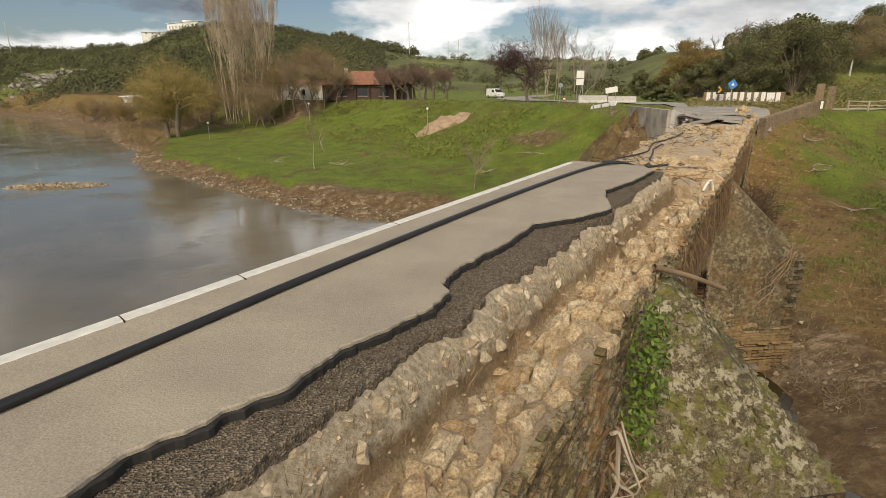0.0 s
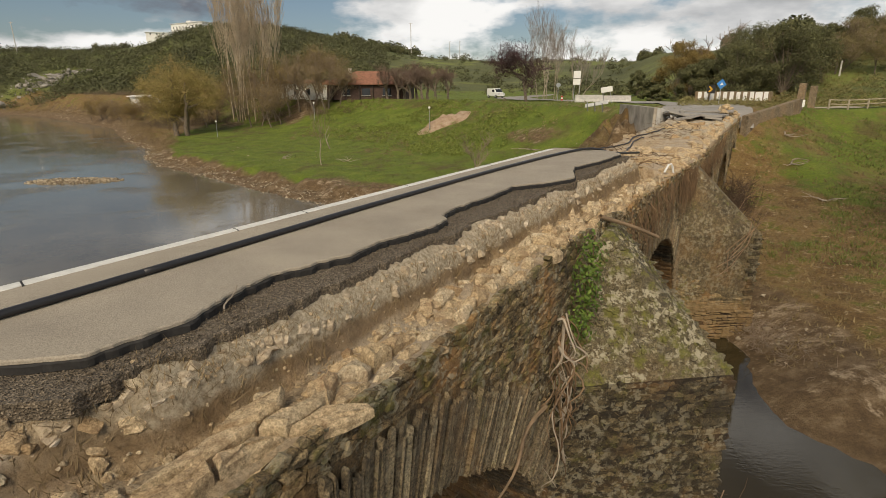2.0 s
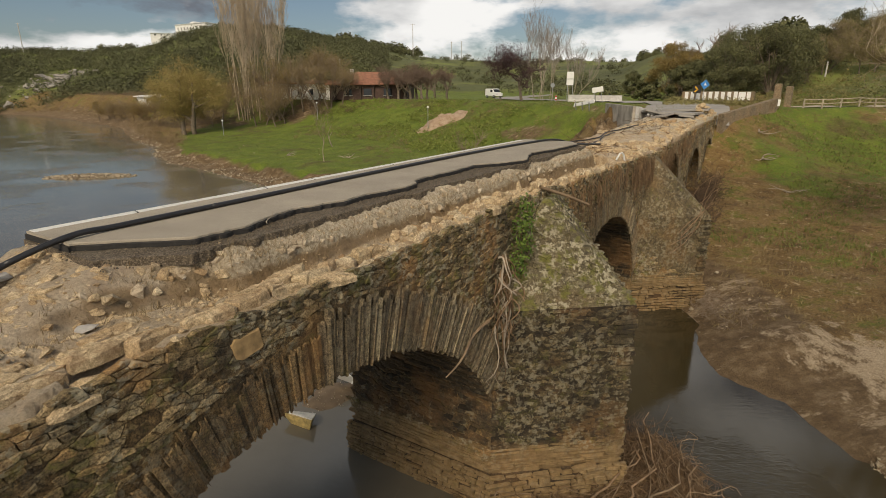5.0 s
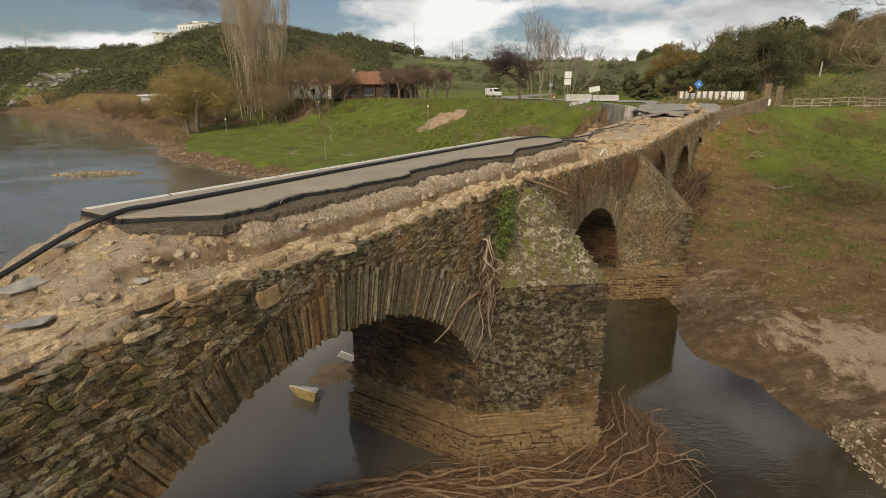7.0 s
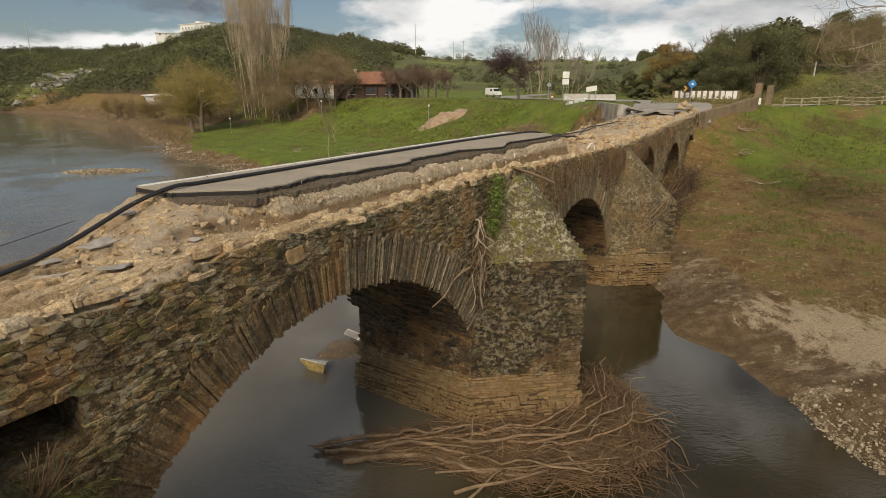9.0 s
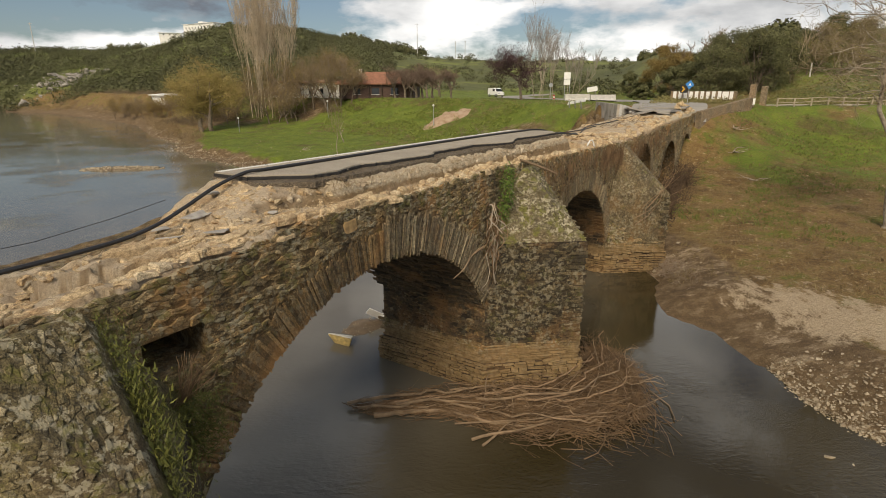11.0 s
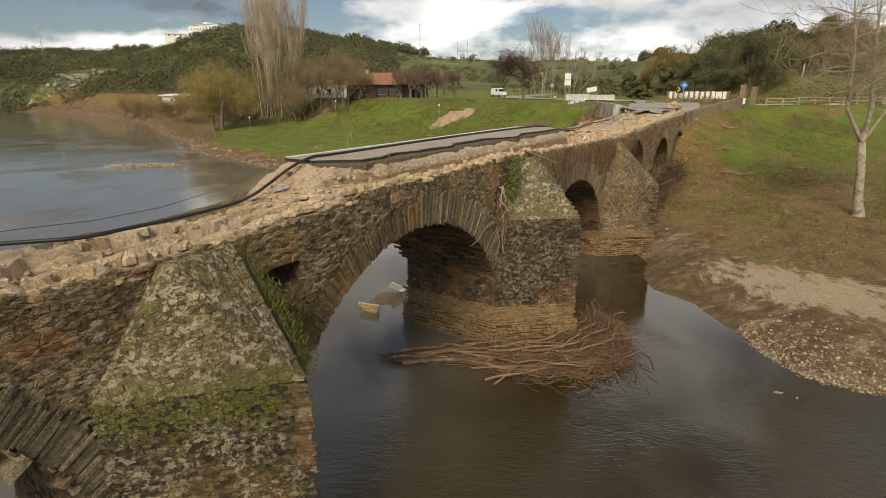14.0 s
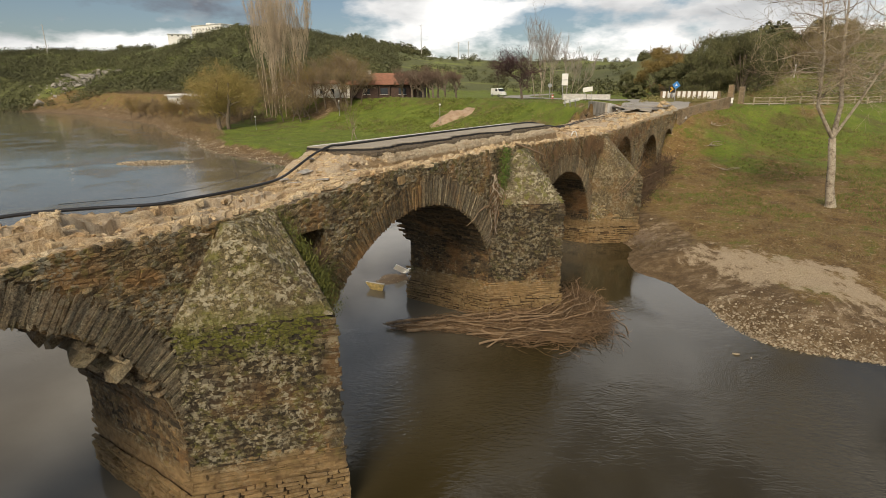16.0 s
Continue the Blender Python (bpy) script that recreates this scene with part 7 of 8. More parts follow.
bs_ = sign("blue_sign", (29.0, 55.4), 2.7, "tilted blue square road sign with a white arrow", [(M_BLUE, 0.75, 0.75, 2.35, "diamond")])
gm = bmesh.new()
bmesh.ops.create_cone(gm, cap_ends=True, segments=3, radius1=0.2, radius2=0.2, depth=0.02, matrix=Matrix.Rotation(1.5708, 4, "X"))
part("arrow", gm, M_WHITE, bs_).matrix_basis = Matrix.Translation((29.0, 55.29, ground_fast(29, 55.4) + 2.15))

# guard wall with white panels along the bend
gw = thing("guard_wall", (34, 62.5, 8.1), "low stone guard wall with white-painted panels along the bend", "wall")
wa, wb = Vector((30.6, 64.0, 0)), Vector((36.2, 58.6, 0))
wd = (wb - wa).normalized()
gm = bmesh.new()
bevel_box(gm, (8.2, 0.4, 1.5), (0, 0, 0.75), None, 0.03)
part("stone_base", gm, M_TANWALL, gw).matrix_basis = Matrix.Translation((wa + wb) / 2 + UP * 8.05) @ Matrix.Rotation(math.atan2(wd.y, wd.x), 4, "Z")
for k in range(11):
    w = 0.42 if k not in (9,) else 0.75
    gm = bmesh.new()
    bevel_box(gm, (w, 0.46, 0.95), (0, 0, 0), None, 0.02)
    part("white_panel", gm, M_WHITE, gw).matrix_basis = Matrix.Translation(wa.lerp(wb, (k + 0.5) / 11) + UP * (9.02 + 0.02 * (k % 3))) @ Matrix.Rotation(math.atan2(wd.y, wd.x), 4, "Z")

for k, (x, y, h, t) in enumerate([(31.5, 46.0, 2.3, 0.06), (33.6, 47.6, 2.1, -0.08)]):
    gp = thing("gate_post", (x, y, 8.0), "weathered tan masonry gate post" + (" with a white plate" if k == 0 else " leaning slightly"), "gate post", "gate posts")
    block("shaft", M_TANWALL, (0.62, 0.55, h), (x, y, 7.95), 0.9, gp, "", 0.05, (0, t))
    if k == 0:
        block("plate", M_WHITE, (0.4, 0.04, 0.6), (x - 0.02, y - 0.42, 8.25), 0.1, gp, "white plate", 0.01)
M_RAIL = plain("weathered_rail_wood", (0.40, 0.34, 0.25), 0.9, 0, 0.25, 3.0)
fence = thing("post_fence", (34.6, 44.4, 8.1), "pale wooden post and rail fence along the path", "fence")
fl = [Vector((34.6, 46.7, 0)).lerp(Vector((40.0, 46.9, 0)), k / 3) for k in range(4)] + [Vector((40.0, 46.9, 0)).lerp(Vector((66, 55.2, 0)), k / 13) for k in range(1, 14)]
for a, b in zip(fl[:-1], fl[1:]):
    za, zb = ground_fast(a.x, a.y), ground_fast(b.x, b.y)
    block("post", M_RAIL, (0.12, 0.12, 0.98), (a.x, a.y, za - 0.1), 0.2, fence)
    for hh in (0.45, 0.82):
        stems("rail", [([a + UP * (za + hh), a.lerp(b, 0.5) + UP * ((za + zb) / 2 + hh - 0.02), b + UP * (zb + hh)], 0.04, 0.04)], M_RAIL, fence, sides=6)

# ---------------- houses, van, lamps, poles ----------------
def house(name, c, turn, w, d, eave, ridge, base, wall_m, roof_m, label, hip=0.5, openings=()):
    e = thing(name, (c[0], c[1], base), label, "house")
    m = Matrix.Translation((c[0], c[1], base)) @ Matrix.Rotation(turn, 4, "Z")
    gm = bmesh.new()
    bevel_box(gm, (w, d, eave), (0, 0, eave / 2), None, 0.02, 1)
    part("wall", gm, wall_m, e).matrix_basis = m
    gm = bmesh.new()
    o = 0.7
    for x, y, z in ((-w / 2 - o, -d / 2 - o, eave - 0.1), (w / 2 + o, -d / 2 - o, eave - 0.1), (w / 2 + o, d / 2 + o, eave - 0.1), (-w / 2 - o, d / 2 + o, eave - 0.1), (-w / 2 - o, -d / 2 - o, eave + 0.1), (w / 2 + o, -d / 2 - o, eave + 0.1), (w / 2 + o, d / 2 + o, eave + 0.1), (-w / 2 - o, d / 2 + o, eave + 0.1), (-w / 2 + hip * d, 0, ridge), (w / 2 - hip * d, 0, ridge)):
        gm.verts.new((x, y, z))
    bmesh.ops.convex_hull(gm, input=gm.verts)
    part("roof", gm, roof_m, e).matrix_basis = m
    for mat, x, y, z, sx, sy, sz, nm in openings:
        gm = bmesh.new()
        bevel_box(gm, (sx, sy, sz), (x, y, z), None, 0.02, 1)
        op = part(nm, gm, mat, e)
        op.matrix_basis = m
        if nm == "window":
            gm = bmesh.new()
            bevel_box(gm, (sx + 0.3, 0.22, 0.1), (x, y - 0.06, z - sz / 2 - 0.05), None, 0.01, 1)
            sill = part("sill", gm, M_CONCRETE)
            sill.parent = op
    return e


M_BROWNWALL = plain("dark_brown_brick", (0.075, 0.045, 0.035), 0.85, 0, 0.3, 2.0)
M_GLASS = plain("dark_window", (0.03, 0.035, 0.04), 0.1, 0, 0.2, 1.0)
house("red_roofed_house", (-14.4, 106.5), -0.12, 15.5, 8.5, 2.9, 5.4, 7.9, M_BROWNWALL, M_ROOF, "low dark brick house with a terracotta hipped roof", 0.55,
      [(M_DARKWOOD, -6.5 + 2.6 * k, -4.5, 1.45, 0.22, 0.3, 2.9, "porch_post") for k in range(6)] + [(M_GLASS, -4 + 4 * k, -4.28, 1.5, 1.6, 0.1, 1.3, "window") for k in range(3)] + [(M_WHITE, -4.5, 0.8, 5.3, 0.6, 0.6, 1.3, "chimney")])
house("white_outbuilding", (-30.5, 113), -0.52, 21, 5, 3.2, 3.9, 7.9, M_WHITE, M_ROOF, "long low white building behind bare trees", 0.5, [(M_GLASS, -5 + 3.3 * k, -2.52, 1.5, 1.0, 0.1, 1.1, "window") for k in range(4)])
house("white_boathouse", (-75, 143.5), -0.74, 32, 6, 2.7, 3.2, 5.4, M_WHITE, M_WHITE, "low white walled building near the river", 0.3, [(M_GLASS, -16 + 8 * k, -3.02, 1.5, 0.9, 0.1, 0.9, "window") for k in range(5)])
hx, hy, HOUSE_TOP = -176.0, 400.0, 54.8
hz = min(46.0, ground_fast(hx, hy))
house("hilltop_house", (hx, hy), -0.5, 33, 16, HOUSE_TOP - hz, HOUSE_TOP + 0.5 - hz, hz, M_WHITE, M_WHITE, "large white flat-roofed house on the hilltop", 0.1,
      [(M_GLASS, -13.5 + 3.4 * k, -8.02, HOUSE_TOP - 2.6 - hz, 0.9, 0.1, 1.3, "window") for k in range(9)] + [(M_WHITE, -5.5, 0.5, HOUSE_TOP + 1.0 - hz, 4.5, 4.5, 2.6, "roof_room")])
hz2 = min(44.0, ground_fast(hx - 25, hy - 6))
house("hilltop_wing", (hx - 25, hy - 6), 0.30, 14, 6, HOUSE_TOP - 6.4 - hz2, HOUSE_TOP - 6.1 - hz2, hz2, M_WHITE, M_WHITE, "low white wall and shed beside the hilltop house", 0.1, [(M_GLASS, -4 + 4 * k, -3.02, HOUSE_TOP - 7.4 - hz2, 0.9, 0.1, 0.9, "window") for k in range(3)])

van = thing("white_van", (10.6, 111.5, 8.1), "small white panel van parked beside the road", "van")
vm = Matrix.Translation((10.6, 111.5, ground_fast(10.6, 111.5) + 0.1)) @ Matrix.Rotation(0.5, 4, "Z")
gm = bmesh.new()
prof = [(-2.1, 0.35), (-2.1, 0.95), (-1.35, 1.08), (-0.75, 1.75), (-0.4, 1.86), (2.0, 1.86), (2.1, 1.6), (2.1, 0.35)]
vs = [[gm.verts.new((y, b, a)) for b, a in prof] for y in (-0.85, 0.85)]
gm.faces.new(vs[0]); gm.faces.new(vs[1][::-1])
for q in range(8):
    gm.faces.new((vs[0][q], vs[1][q], vs[1][(q + 1) % 8], vs[0][(q + 1) % 8]))
bmesh.ops.recalc_face_normals(gm, faces=gm.faces[:])
bmesh.ops.bevel(gm, geom=gm.edges[:], offset=0.07, segments=2, affect="EDGES")
part("body", gm, plain("white_car_paint", (0.8, 0.8, 0.78), 0.3, 0, 0.05), van).matrix_basis = vm
for nm, sz, at, rx in (("windscreen", (1.45, 0.04, 0.78), (0, -1.09, 1.42), -0.72), ("side_window", (0.03, 0.8, 0.45), (-0.86, -0.35, 1.4), 0), ("side_window", (0.03, 0.8, 0.45), (0.86, -0.35, 1.4), 0)):
    gm = bmesh.new()
    bevel_box(gm, sz, at, Matrix.Rotation(rx, 4, "X"), 0.01, 1)
    part(nm, gm, M_GLASS, van).matrix_basis = vm
for sx in (-0.6, 0.6):
    gm = bmesh.new()
    bevel_box(gm, (0.32, 0.06, 0.2), (sx, -2.1, 0.78), None, 0.02, 1)
    part("headlight", gm, M_STEEL, van).matrix_basis = vm
    for sy in (-1.35, 1.35):
        gm = bmesh.new()
        bmesh.ops.create_cone(gm, cap_ends=True, segments=18, radius1=0.31, radius2=0.31, depth=0.2, matrix=Matrix.Translation((sx * 1.3, sy, 0.3)) @ Matrix.Rotation(1.5708, 4, "Y"))
        wh = part("wheel", gm, M_PIPE, van)
        wh.matrix_basis = vm
        gm = bmesh.new()
        bmesh.ops.create_cone(gm, cap_ends=True, segments=14, radius1=0.19, radius2=0.17, depth=0.22, matrix=Matrix.Translation((sx * 1.3, sy, 0.3)) @ Matrix.Rotation(1.5708, 4, "Y"))
        rim = part("rim", gm, M_STEEL, None, "grey steel rim")
        rim.parent = wh

for k, (x, y, h) in enumerate([(-2.1, 73, 3.2), (-39.5, 91, 2.6), (-23.8, 97, 3.0)]):
    g = ground_fast(x, y)
    lp = thing("garden_lamp", (x, y, g), "slim grey park lamp post on the lawn", "lamp", "park lamps")
    stems("post", [([Vector((x, y, g - 0.1)), Vector((x, y, g + h))], 0.05, 0.04)], M_STEEL, lp, sides=8)
    gm = bmesh.new()
    bmesh.ops.create_uvsphere(gm, u_segments=12, v_segments=8, radius=0.17, matrix=Matrix.Translation((x, y, g + h + 0.1)))
    part("globe", gm, M_WHITE, lp, "white globe", True)
for k, (x, y, h) in enumerate([(-37, 190, 9), (-42, 205, 8), (-265, 345, 18), (-24, 400, 22), (4, 440, 14), (12, 445, 14), (60, 82, 2.2)]):
    g = ground_fast(x, y)
    po = thing("utility_pole", (x, y, g), "slim grey utility pole on the hillside", "pole", "utility poles")
    rad = 0.14 if y < 250 else 0.3
    stems("mast", [([Vector((x, y, g - 0.3)), Vector((x, y, g + h))], rad, rad * 0.7)], M_CONCRETE, po, sides=7)
    gm = bmesh.new()
    bevel_box(gm, (h * 0.14, 0.12, 0.14), (x, y, g + h - 0.5), None, 0.02, 1)
    part("cross_arm", gm, M_CONCRETE, po)

# mounds of spoil below the road
def mound(name, c, rx, ry, h, turn, material, label):
    v, f = [], []
    for i in range(13):
        for k in range(40):
            a = 6.283 * k / 40
            q = i / 12 * (1 + 0.2 * nz(math.cos(a) * 1.5, math.sin(a) * 1.5, c[0], 1.0))
            x, y = rx * q * math.cos(a), ry * q * math.sin(a)
            X, Y = c[0] + x * math.cos(turn) - y * math.sin(turn), c[1] + x * math.sin(turn) + y * math.cos(turn)
            v.append((X, Y, ground_fast(X, Y) - 0.08 + h * (1 - (i / 12) ** 2) * (0.75 + 0.5 * nz(X, Y, 1.0, 0.9)) + 0.12 * nz(X, Y, 3.0, 2.3) * (i < 12)))
    for i in range(12):
        for k in range(40):
            f.append((i * 40 + k, i * 40 + (k + 1) % 40, i * 40 + 40 + (k + 1) % 40, i * 40 + 40 + k)[::-1])
    ob = mesh_part(name, v, f, material, None, "", True)
    a = ob.data.attributes.new("green", "FLOAT", "POINT")
    a.data.foreach_set("value", [0.42] * len(v))
    b = ob.data.attributes.new("soil", "FLOAT", "POINT")
    b.data.foreach_set("value", [0.5] * len(v))
    return tagged(ob, label, "mound")


kk = Net("pale_spoil_earth", 0.95)
M_SPOIL = kk.done(kk.ramp(kk.noise(1.4, 7.0, 0.65), [(0.3, (0.26, 0.17, 0.10)), (0.5, (0.38, 0.27, 0.18)), (0.7, (0.47, 0.37, 0.27))]), kk.noise(4.0, 7.0, 0.7), 0.8, 0.15)
mound("earth_bank", (14.2, 41.0), 7.8, 4.0, 7.9 - ground_fast(14.2, 41.0), 1.48, M_GROUND, "overgrown earth bank below the parapet")
mound("spoil_mound", (0.2, 74.5), 4.2, 2.2, 1.5, 0.1, M_SPOIL, "heap of pale brown spoil on the grass slope")

for nm, mat, n, at, rad, lab in (("concrete_rubble", M_CONCRETE, 26, (36.3, 3.3), (1.2, 0.7), "heap of broken grey concrete chunks at the bridge end"), ("tan_rubble", M_RUBBLE, 60, (42.5, 0.9), (2.2, 0.5), "heap of tan wall rubble beside the road")):
    hp = thing(nm, B(at[0], at[1], deck_z(*at)), lab, "rubble")
    it = []
    for _ in range(n):
        a, q = rnd.uniform(0, 6.3), math.sqrt(rnd.random())
        u, v, sz = at[0] + math.cos(a) * q * rad[0], at[1] + math.sin(a) * q * rad[1], rnd.uniform(0.15, 0.6)
        it.append((rnd.choice(BLOCKS + SLABS), Matrix.Translation(B(u, v, deck_z(u, v) + 0.12 + 0.45 * (1 - q))) @ Euler((rnd.gauss(0, 0.5), rnd.gauss(0, 0.5), rnd.uniform(0, 6))).to_matrix().to_4x4() @ Matrix.Diagonal((sz * 1.5, sz, sz * 0.7, 1))))
    singly("chunk", it, mat, hp)
wp = thing("bent_pipe", B(13.7, 0.2, 7.2), "short bent white pipe lying on the wall head", "pipe")
stems("pipe_run", [([B(13.55, 0.3, deck_z(13.55, 0.3) + 0.04), B(13.58, 0.26, 7.3), B(13.66, 0.22, 7.42), B(13.8, 0.17, 7.44), B(13.9, 0.13, 7.34), B(13.95, 0.1, 7.15)], 0.034, 0.032)], M_WHITE, wp, "", 8)

# driftwood and brush against the far piers
M_BRUSH = plain("wet_dark_brush", (0.085, 0.055, 0.032), 0.9, 0, 0.4, 2.0)
br = thing("brush_pile", B(27.5, -1.2, 3.0), "brown brushwood caught against the far arches", "brushwood")
bl = []
for _ in range(800):
    c = B(rnd.uniform(23.0, 37), -0.4 - abs(rnd.gauss(0, 0.7)), 0)
    c.z = ground_fast(c.x, c.y) + abs(rnd.gauss(0.2, 0.6))
    d = Vector((rnd.gauss(0, 0.7), rnd.gauss(0, 0.7), rnd.gauss(0.5, 0.6)))
    bl.append((wander(c - d * 0.6, c + d, 0.15, 5), rnd.uniform(0.010, 0.03), 0.005))
stems("brushwood", bl, M_BRUSH, br, "", 3, "stuff")
hg = thing("hanging_dry_growth", B(13, -0.1, 6.8), "dead brown creepers hanging down the bridge face", "creeper")
hl = []
for _ in range(520):
    u = rnd.choice((rnd.uniform(7.6, 18.5), rnd.uniform(15, 19), rnd.uniform(20.5, 31)))
    a = B(u, -0.03 - rnd.random() * 0.1, wall_top(u) + rnd.uniform(-0.5, 0.05))
    b = a - UP * rnd.uniform(0.25, 1.2) + W * rnd.gauss(0, 0.12) - N * rnd.uniform(0.0, 0.1)
    hl.append((wander(a, b, 0.05, 6), rnd.uniform(0.006, 0.016), 0.004))
stems("creeper_tangle", hl, M_DRYSTEM, hg, "", 3, "stuff")
lt = thing("flood_litter", B(24, 2, 7.4), "brown twigs and roots washed onto the deck", "debris")
hl = []
for _ in range(420):
    u, v = rnd.uniform(12.8, 36), rnd.uniform(0.2, THICK - 0.2)
    if nz(u, v, 3.0, 0.5) < -0.05:
        continue
    a = B(u, v, deck_z(u, v) + 0.02)
    an = rnd.uniform(0, 6.28)
    d = Vector((math.cos(an), math.sin(an), rnd.uniform(0.0, 0.5))) * rnd.uniform(0.2, 0.9)
    hl.append((wander(a, a + d, 0.1, 6), rnd.uniform(0.006, 0.022), 0.004))
stems("twig_litter", hl, M_DRYSTEM, lt, "", 3, "stuff")
for ua, va, ub, vb in ((13.2, 2.4, 24.0, 3.2), (16.0, 3.9, 33.0, 2.7)):
    cb = thing("torn_cable", B(ua, va, 7.5), "torn dark cable trailing over the bared deck", "cable", "torn cables")
    ln_ = []
    for k in range(22):
        t = k / 21
        u, v = ua + (ub - ua) * t, va + (vb - va) * t + 0.5 * nz(ua + t * 5, va, 0, 1.0)
        ln_.append(B(u, v, deck_z(u, v) + 0.06 + 0.08 * abs(nz(t * 9, ua, 0, 1.0))))
    stems("cable_run", [(ln_, 0.035, 0.03)], M_PIPE, cb, "", 6)
fb = thing("foot_brush", (12.3, 16.0, 0.4), "grey-brown leafless brush at the pier foot", "bush")
hl = []
for _ in range(230):
    x, y = rnd.gauss(12.3, 0.32), rnd.gauss(15.8, 1.2)
    c = Vector((x, y, max(0.05, ground_fast(x, y))))
    hl.append((wander(c, c + Vector((rnd.gauss(0, 0.4), rnd.gauss(0, 0.4), rnd.uniform(0.15, 0.65))), 0.12, 6), 0.010, 0.003))
stems("twig_tangle", hl, M_TWIG, fb, "", 3, "stuff")
lw = thing("leaning_branches", B(18.4, -2.2, 3.0), "bare branches leaning on the far cutwater", "branches")
for _ in range(7):
    stems("branch", [(wander(B(18.0 + rnd.gauss(0, 0.5), -1.6 + rnd.gauss(0, 0.3), 2.8 + rnd.random()), B(19.6 + rnd.gauss(0, 0.8), -2.6 + rnd.gauss(0, 0.4), 5.2 + rnd.gauss(0, 0.6)), 0.2, 7), 0.022, 0.006)], M_WOOD, lw, "", 4)

for k, (x, y, ln) in enumerate([(27.2, 40.5, 1.6), (25.5, 36.5, 1.2), (-11, 58, 1.5), (-20, 63, 1.4), (4, 49, 1.0), (9, 52, 2.2), (24.5, 31, 1.3)]):
    dw = thing("driftwood_branch", (x, y, ground_fast(x, y)), "pale driftwood branch lying on the grass", "branch", "stray branches")
    it = []
    for _ in range(6):
        a = rnd.uniform(0, 6.3)
        c = Vector((x, y, ground_fast(x, y) + 0.08))
        it.append((wander(c, c + Vector((math.cos(a) * ln, math.sin(a) * ln, rnd.uniform(0.05, 0.4))), 0.12, 6), 0.05, 0.01))
    stems("branch", it, M_PALEBARK, dw, "", 5)

wire = thing("slack_wire", B(-6, 4.3, 7.0), "thin black wire hanging along the upstream edge", "cable")
stems("wire_run", [([B(-4.2, 4.1, 7.3), B(-5.2, 4.4, 7.05), B(-6.6, 4.55, 6.85), B(-8.2, 4.5, 6.85), B(-9.6, 4.3, 7.0), B(-10.8, 3.6, 7.2)], 0.007, 0.007)], M_PIPE, wire, "", 5)

scrub("wood_floor_brush", 330, lambda: (lambda x: (x, 99 - 0.42 * (x + 22) + rnd.uniform(-1, 12)))(rnd.uniform(-72, -17)), (0.8, 2.2), leaf_mat("flood_litter", (0.09, 0.06, 0.032), (0.22, 0.155, 0.085)), "brown undergrowth and flood litter beneath the trees", 150, 0.042)

# moss, grass and dead stalks on the near cutwater
moss = thing("cutwater_grass", B(-7.4, -0.9, 6.0), "grass and moss growing along the cutwater ridge", "grass")
v, f = [], []
for _ in range(2600):
    t = rnd.random()
    p = B(-7.75, 0.0, 6.85).lerp(B(-8.05, -2.0, 4.95), t) + W * abs(rnd.gauss(0.12, 0.16)) + Vector((0, 0, -abs(rnd.gauss(0, 0.12))))
    h = rnd.uniform(0.03, 0.11) * (1.4 if 0.3 < t < 0.8 else 0.8)
    a = rnd.uniform(0, 6.28)
    w = Vector((math.cos(a), math.sin(a), 0)) * h * 0.14
    i = len(v)
    v += [p - w, p + w, p + Vector((rnd.gauss(0, 0.4) * h, rnd.gauss(0, 0.4) * h, h * rnd.uniform(0.3, 1)))]
    f.append((i, i + 1, i + 2))
mesh_part("grass_blades", v, f, M_MOSSGRASS, moss)["kind"] = "stuff"
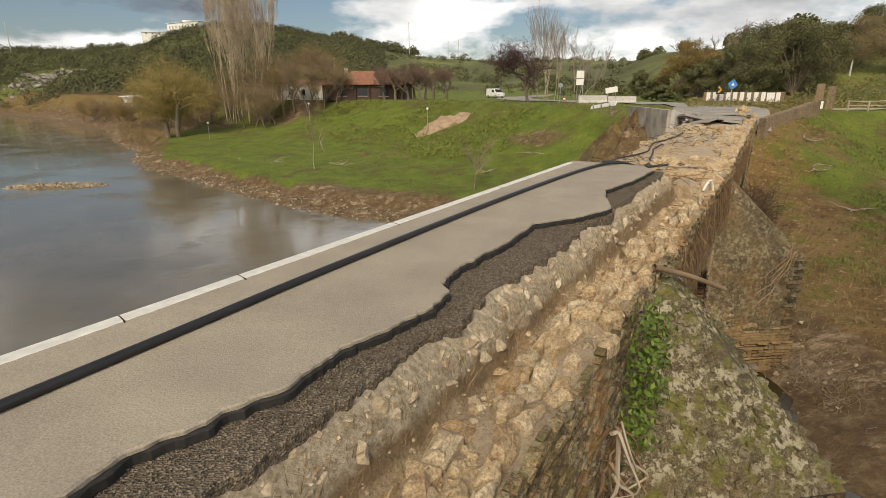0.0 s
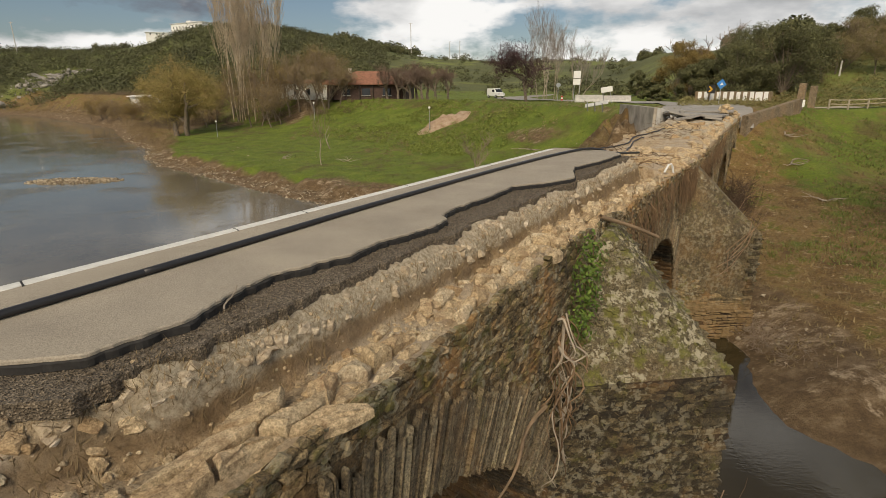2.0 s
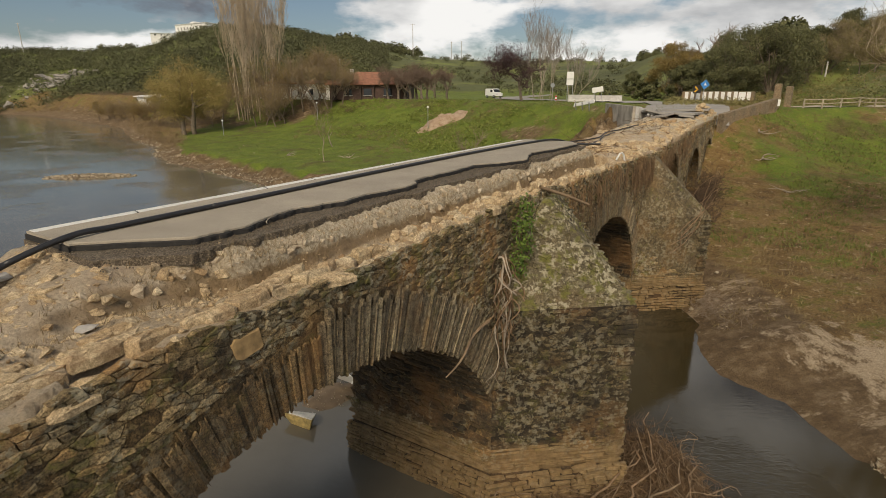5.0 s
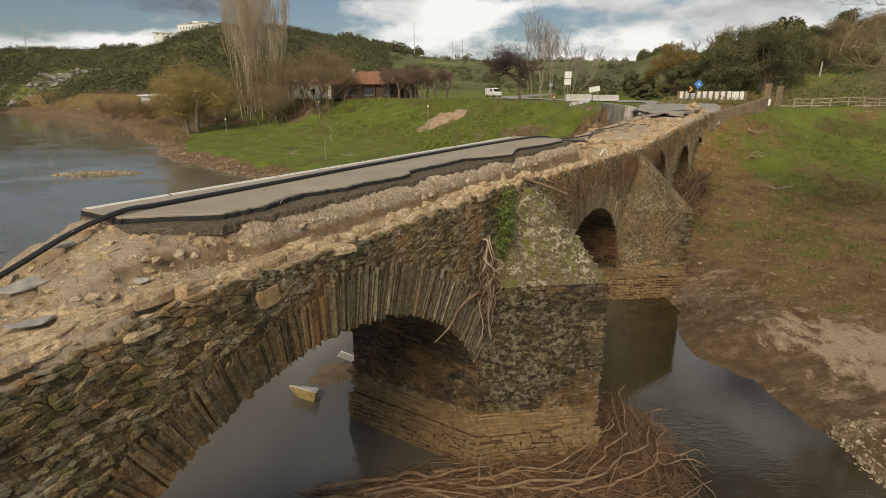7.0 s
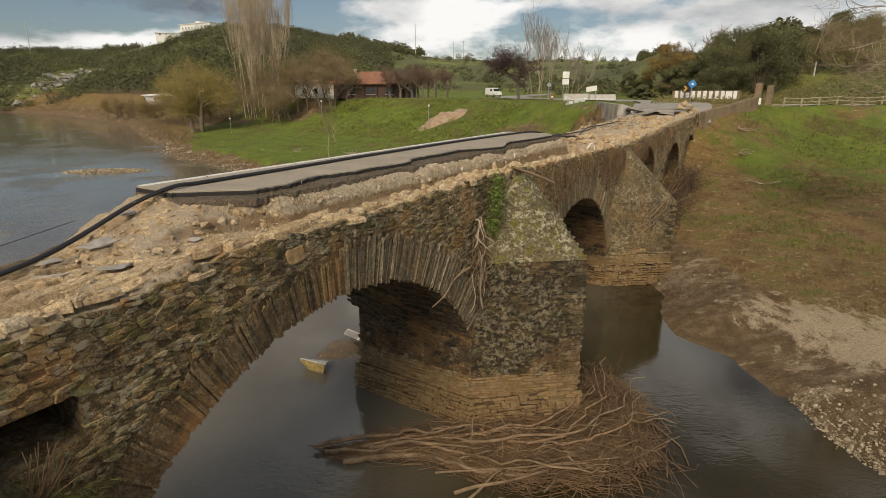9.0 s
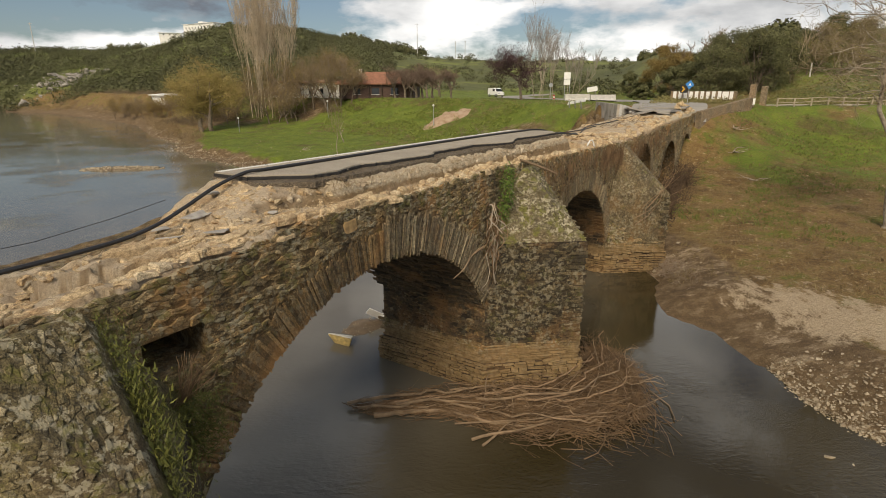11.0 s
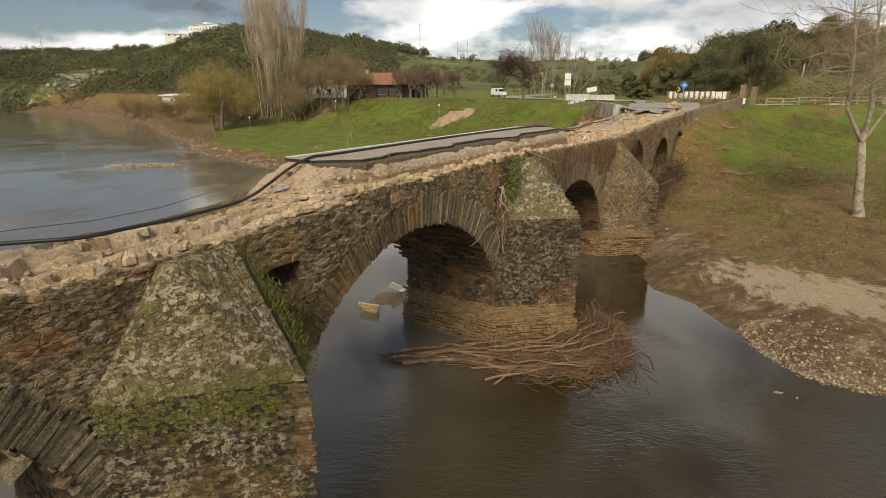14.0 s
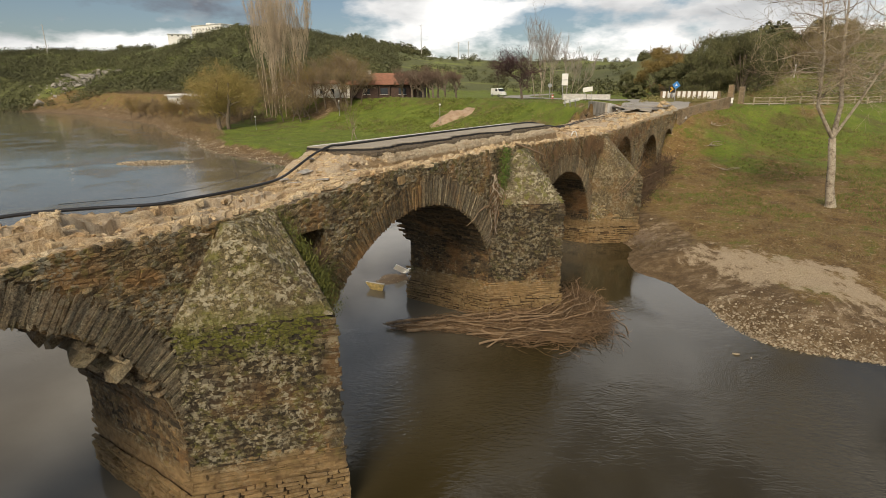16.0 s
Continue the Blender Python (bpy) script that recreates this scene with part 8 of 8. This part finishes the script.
stems("weed_blade", [(lambda a, b: (wander(a, a + Vector((rnd.gauss(0, 0.12), rnd.gauss(0, 0.12), -0.05 + 0.3 * rnd.random())) - UP * b * 0.3, 0.05, 5), 0.006, 0.002))(B(rnd.gauss(-6.85, 0.22), -0.12 - 0.5 * rnd.random(), rnd.uniform(4.3, 5.35)), rnd.random()) for _ in range(650)], M_MOSSGRASS, moss, "green hanging weeds", 3, "stuff")
stems("dead_stalk", [(wander(B(-6.95 + rnd.gauss(0, 0.08), -0.35, 5.25), B(-6.72 + rnd.gauss(0, 0.16), -0.4 + rnd.gauss(0, 0.15), 5.65 + rnd.random() * 0.35), 0.04, 5), 0.009, 0.004) for _ in range(26)], M_DRYSTEM, moss, "dry pale stalks", 4)
dry = thing("dry_grass_patch", B(-3.6, 1.2, 7.4), "dry straw-coloured grass on the torn deck", "grass")
v, f = [], []
for _ in range(5200):
    u, q = rnd.gauss(-2.6, 1.1), rnd.gauss(1.15, 0.2)
    if rnd.random() < 0.72:
        u, q = rnd.uniform(-2, 13.2), rnd.gauss(0.93, 0.07)
    p = B(u, q, deck_z(u, q) - 0.01)
    h = rnd.uniform(0.04, 0.13)
    a = rnd.uniform(0, 6.28)
    w = Vector((math.cos(a), math.sin(a), 0)) * h * 0.05
    i = len(v)
    v += [p - w, p + w, p + Vector((rnd.gauss(0, 0.5) * h, rnd.gauss(0, 0.5) * h, h))]
    f.append((i, i + 1, i + 2))
mesh_part("straw", v, f, M_REED, dry)["kind"] = "stuff"

# separate stones and slabs of the bridge, last
def along(p):
    return (p[1].translation - O).dot(W)


singly("voussoir", [p for p in rings if not -6.7 < along(p) < -1.72], M_SLATE, bridge)
singly("voussoir", [p for p in rings if -6.7 < along(p) < -1.72], M_BROWNRING, bridge)
singly("wall_stone", pick, M_STONE, bridge)
singly("pier_stone", near_stones, M_NEARPIER, near_cut)
singly("quoin", nose_stones, M_PIERSTONE, bridge)
singly("ridge_slab", ridge_slabs, M_LICHEN, bridge)
singly("ledge_stone", ledge_rocks, M_RUBBLE, fill)
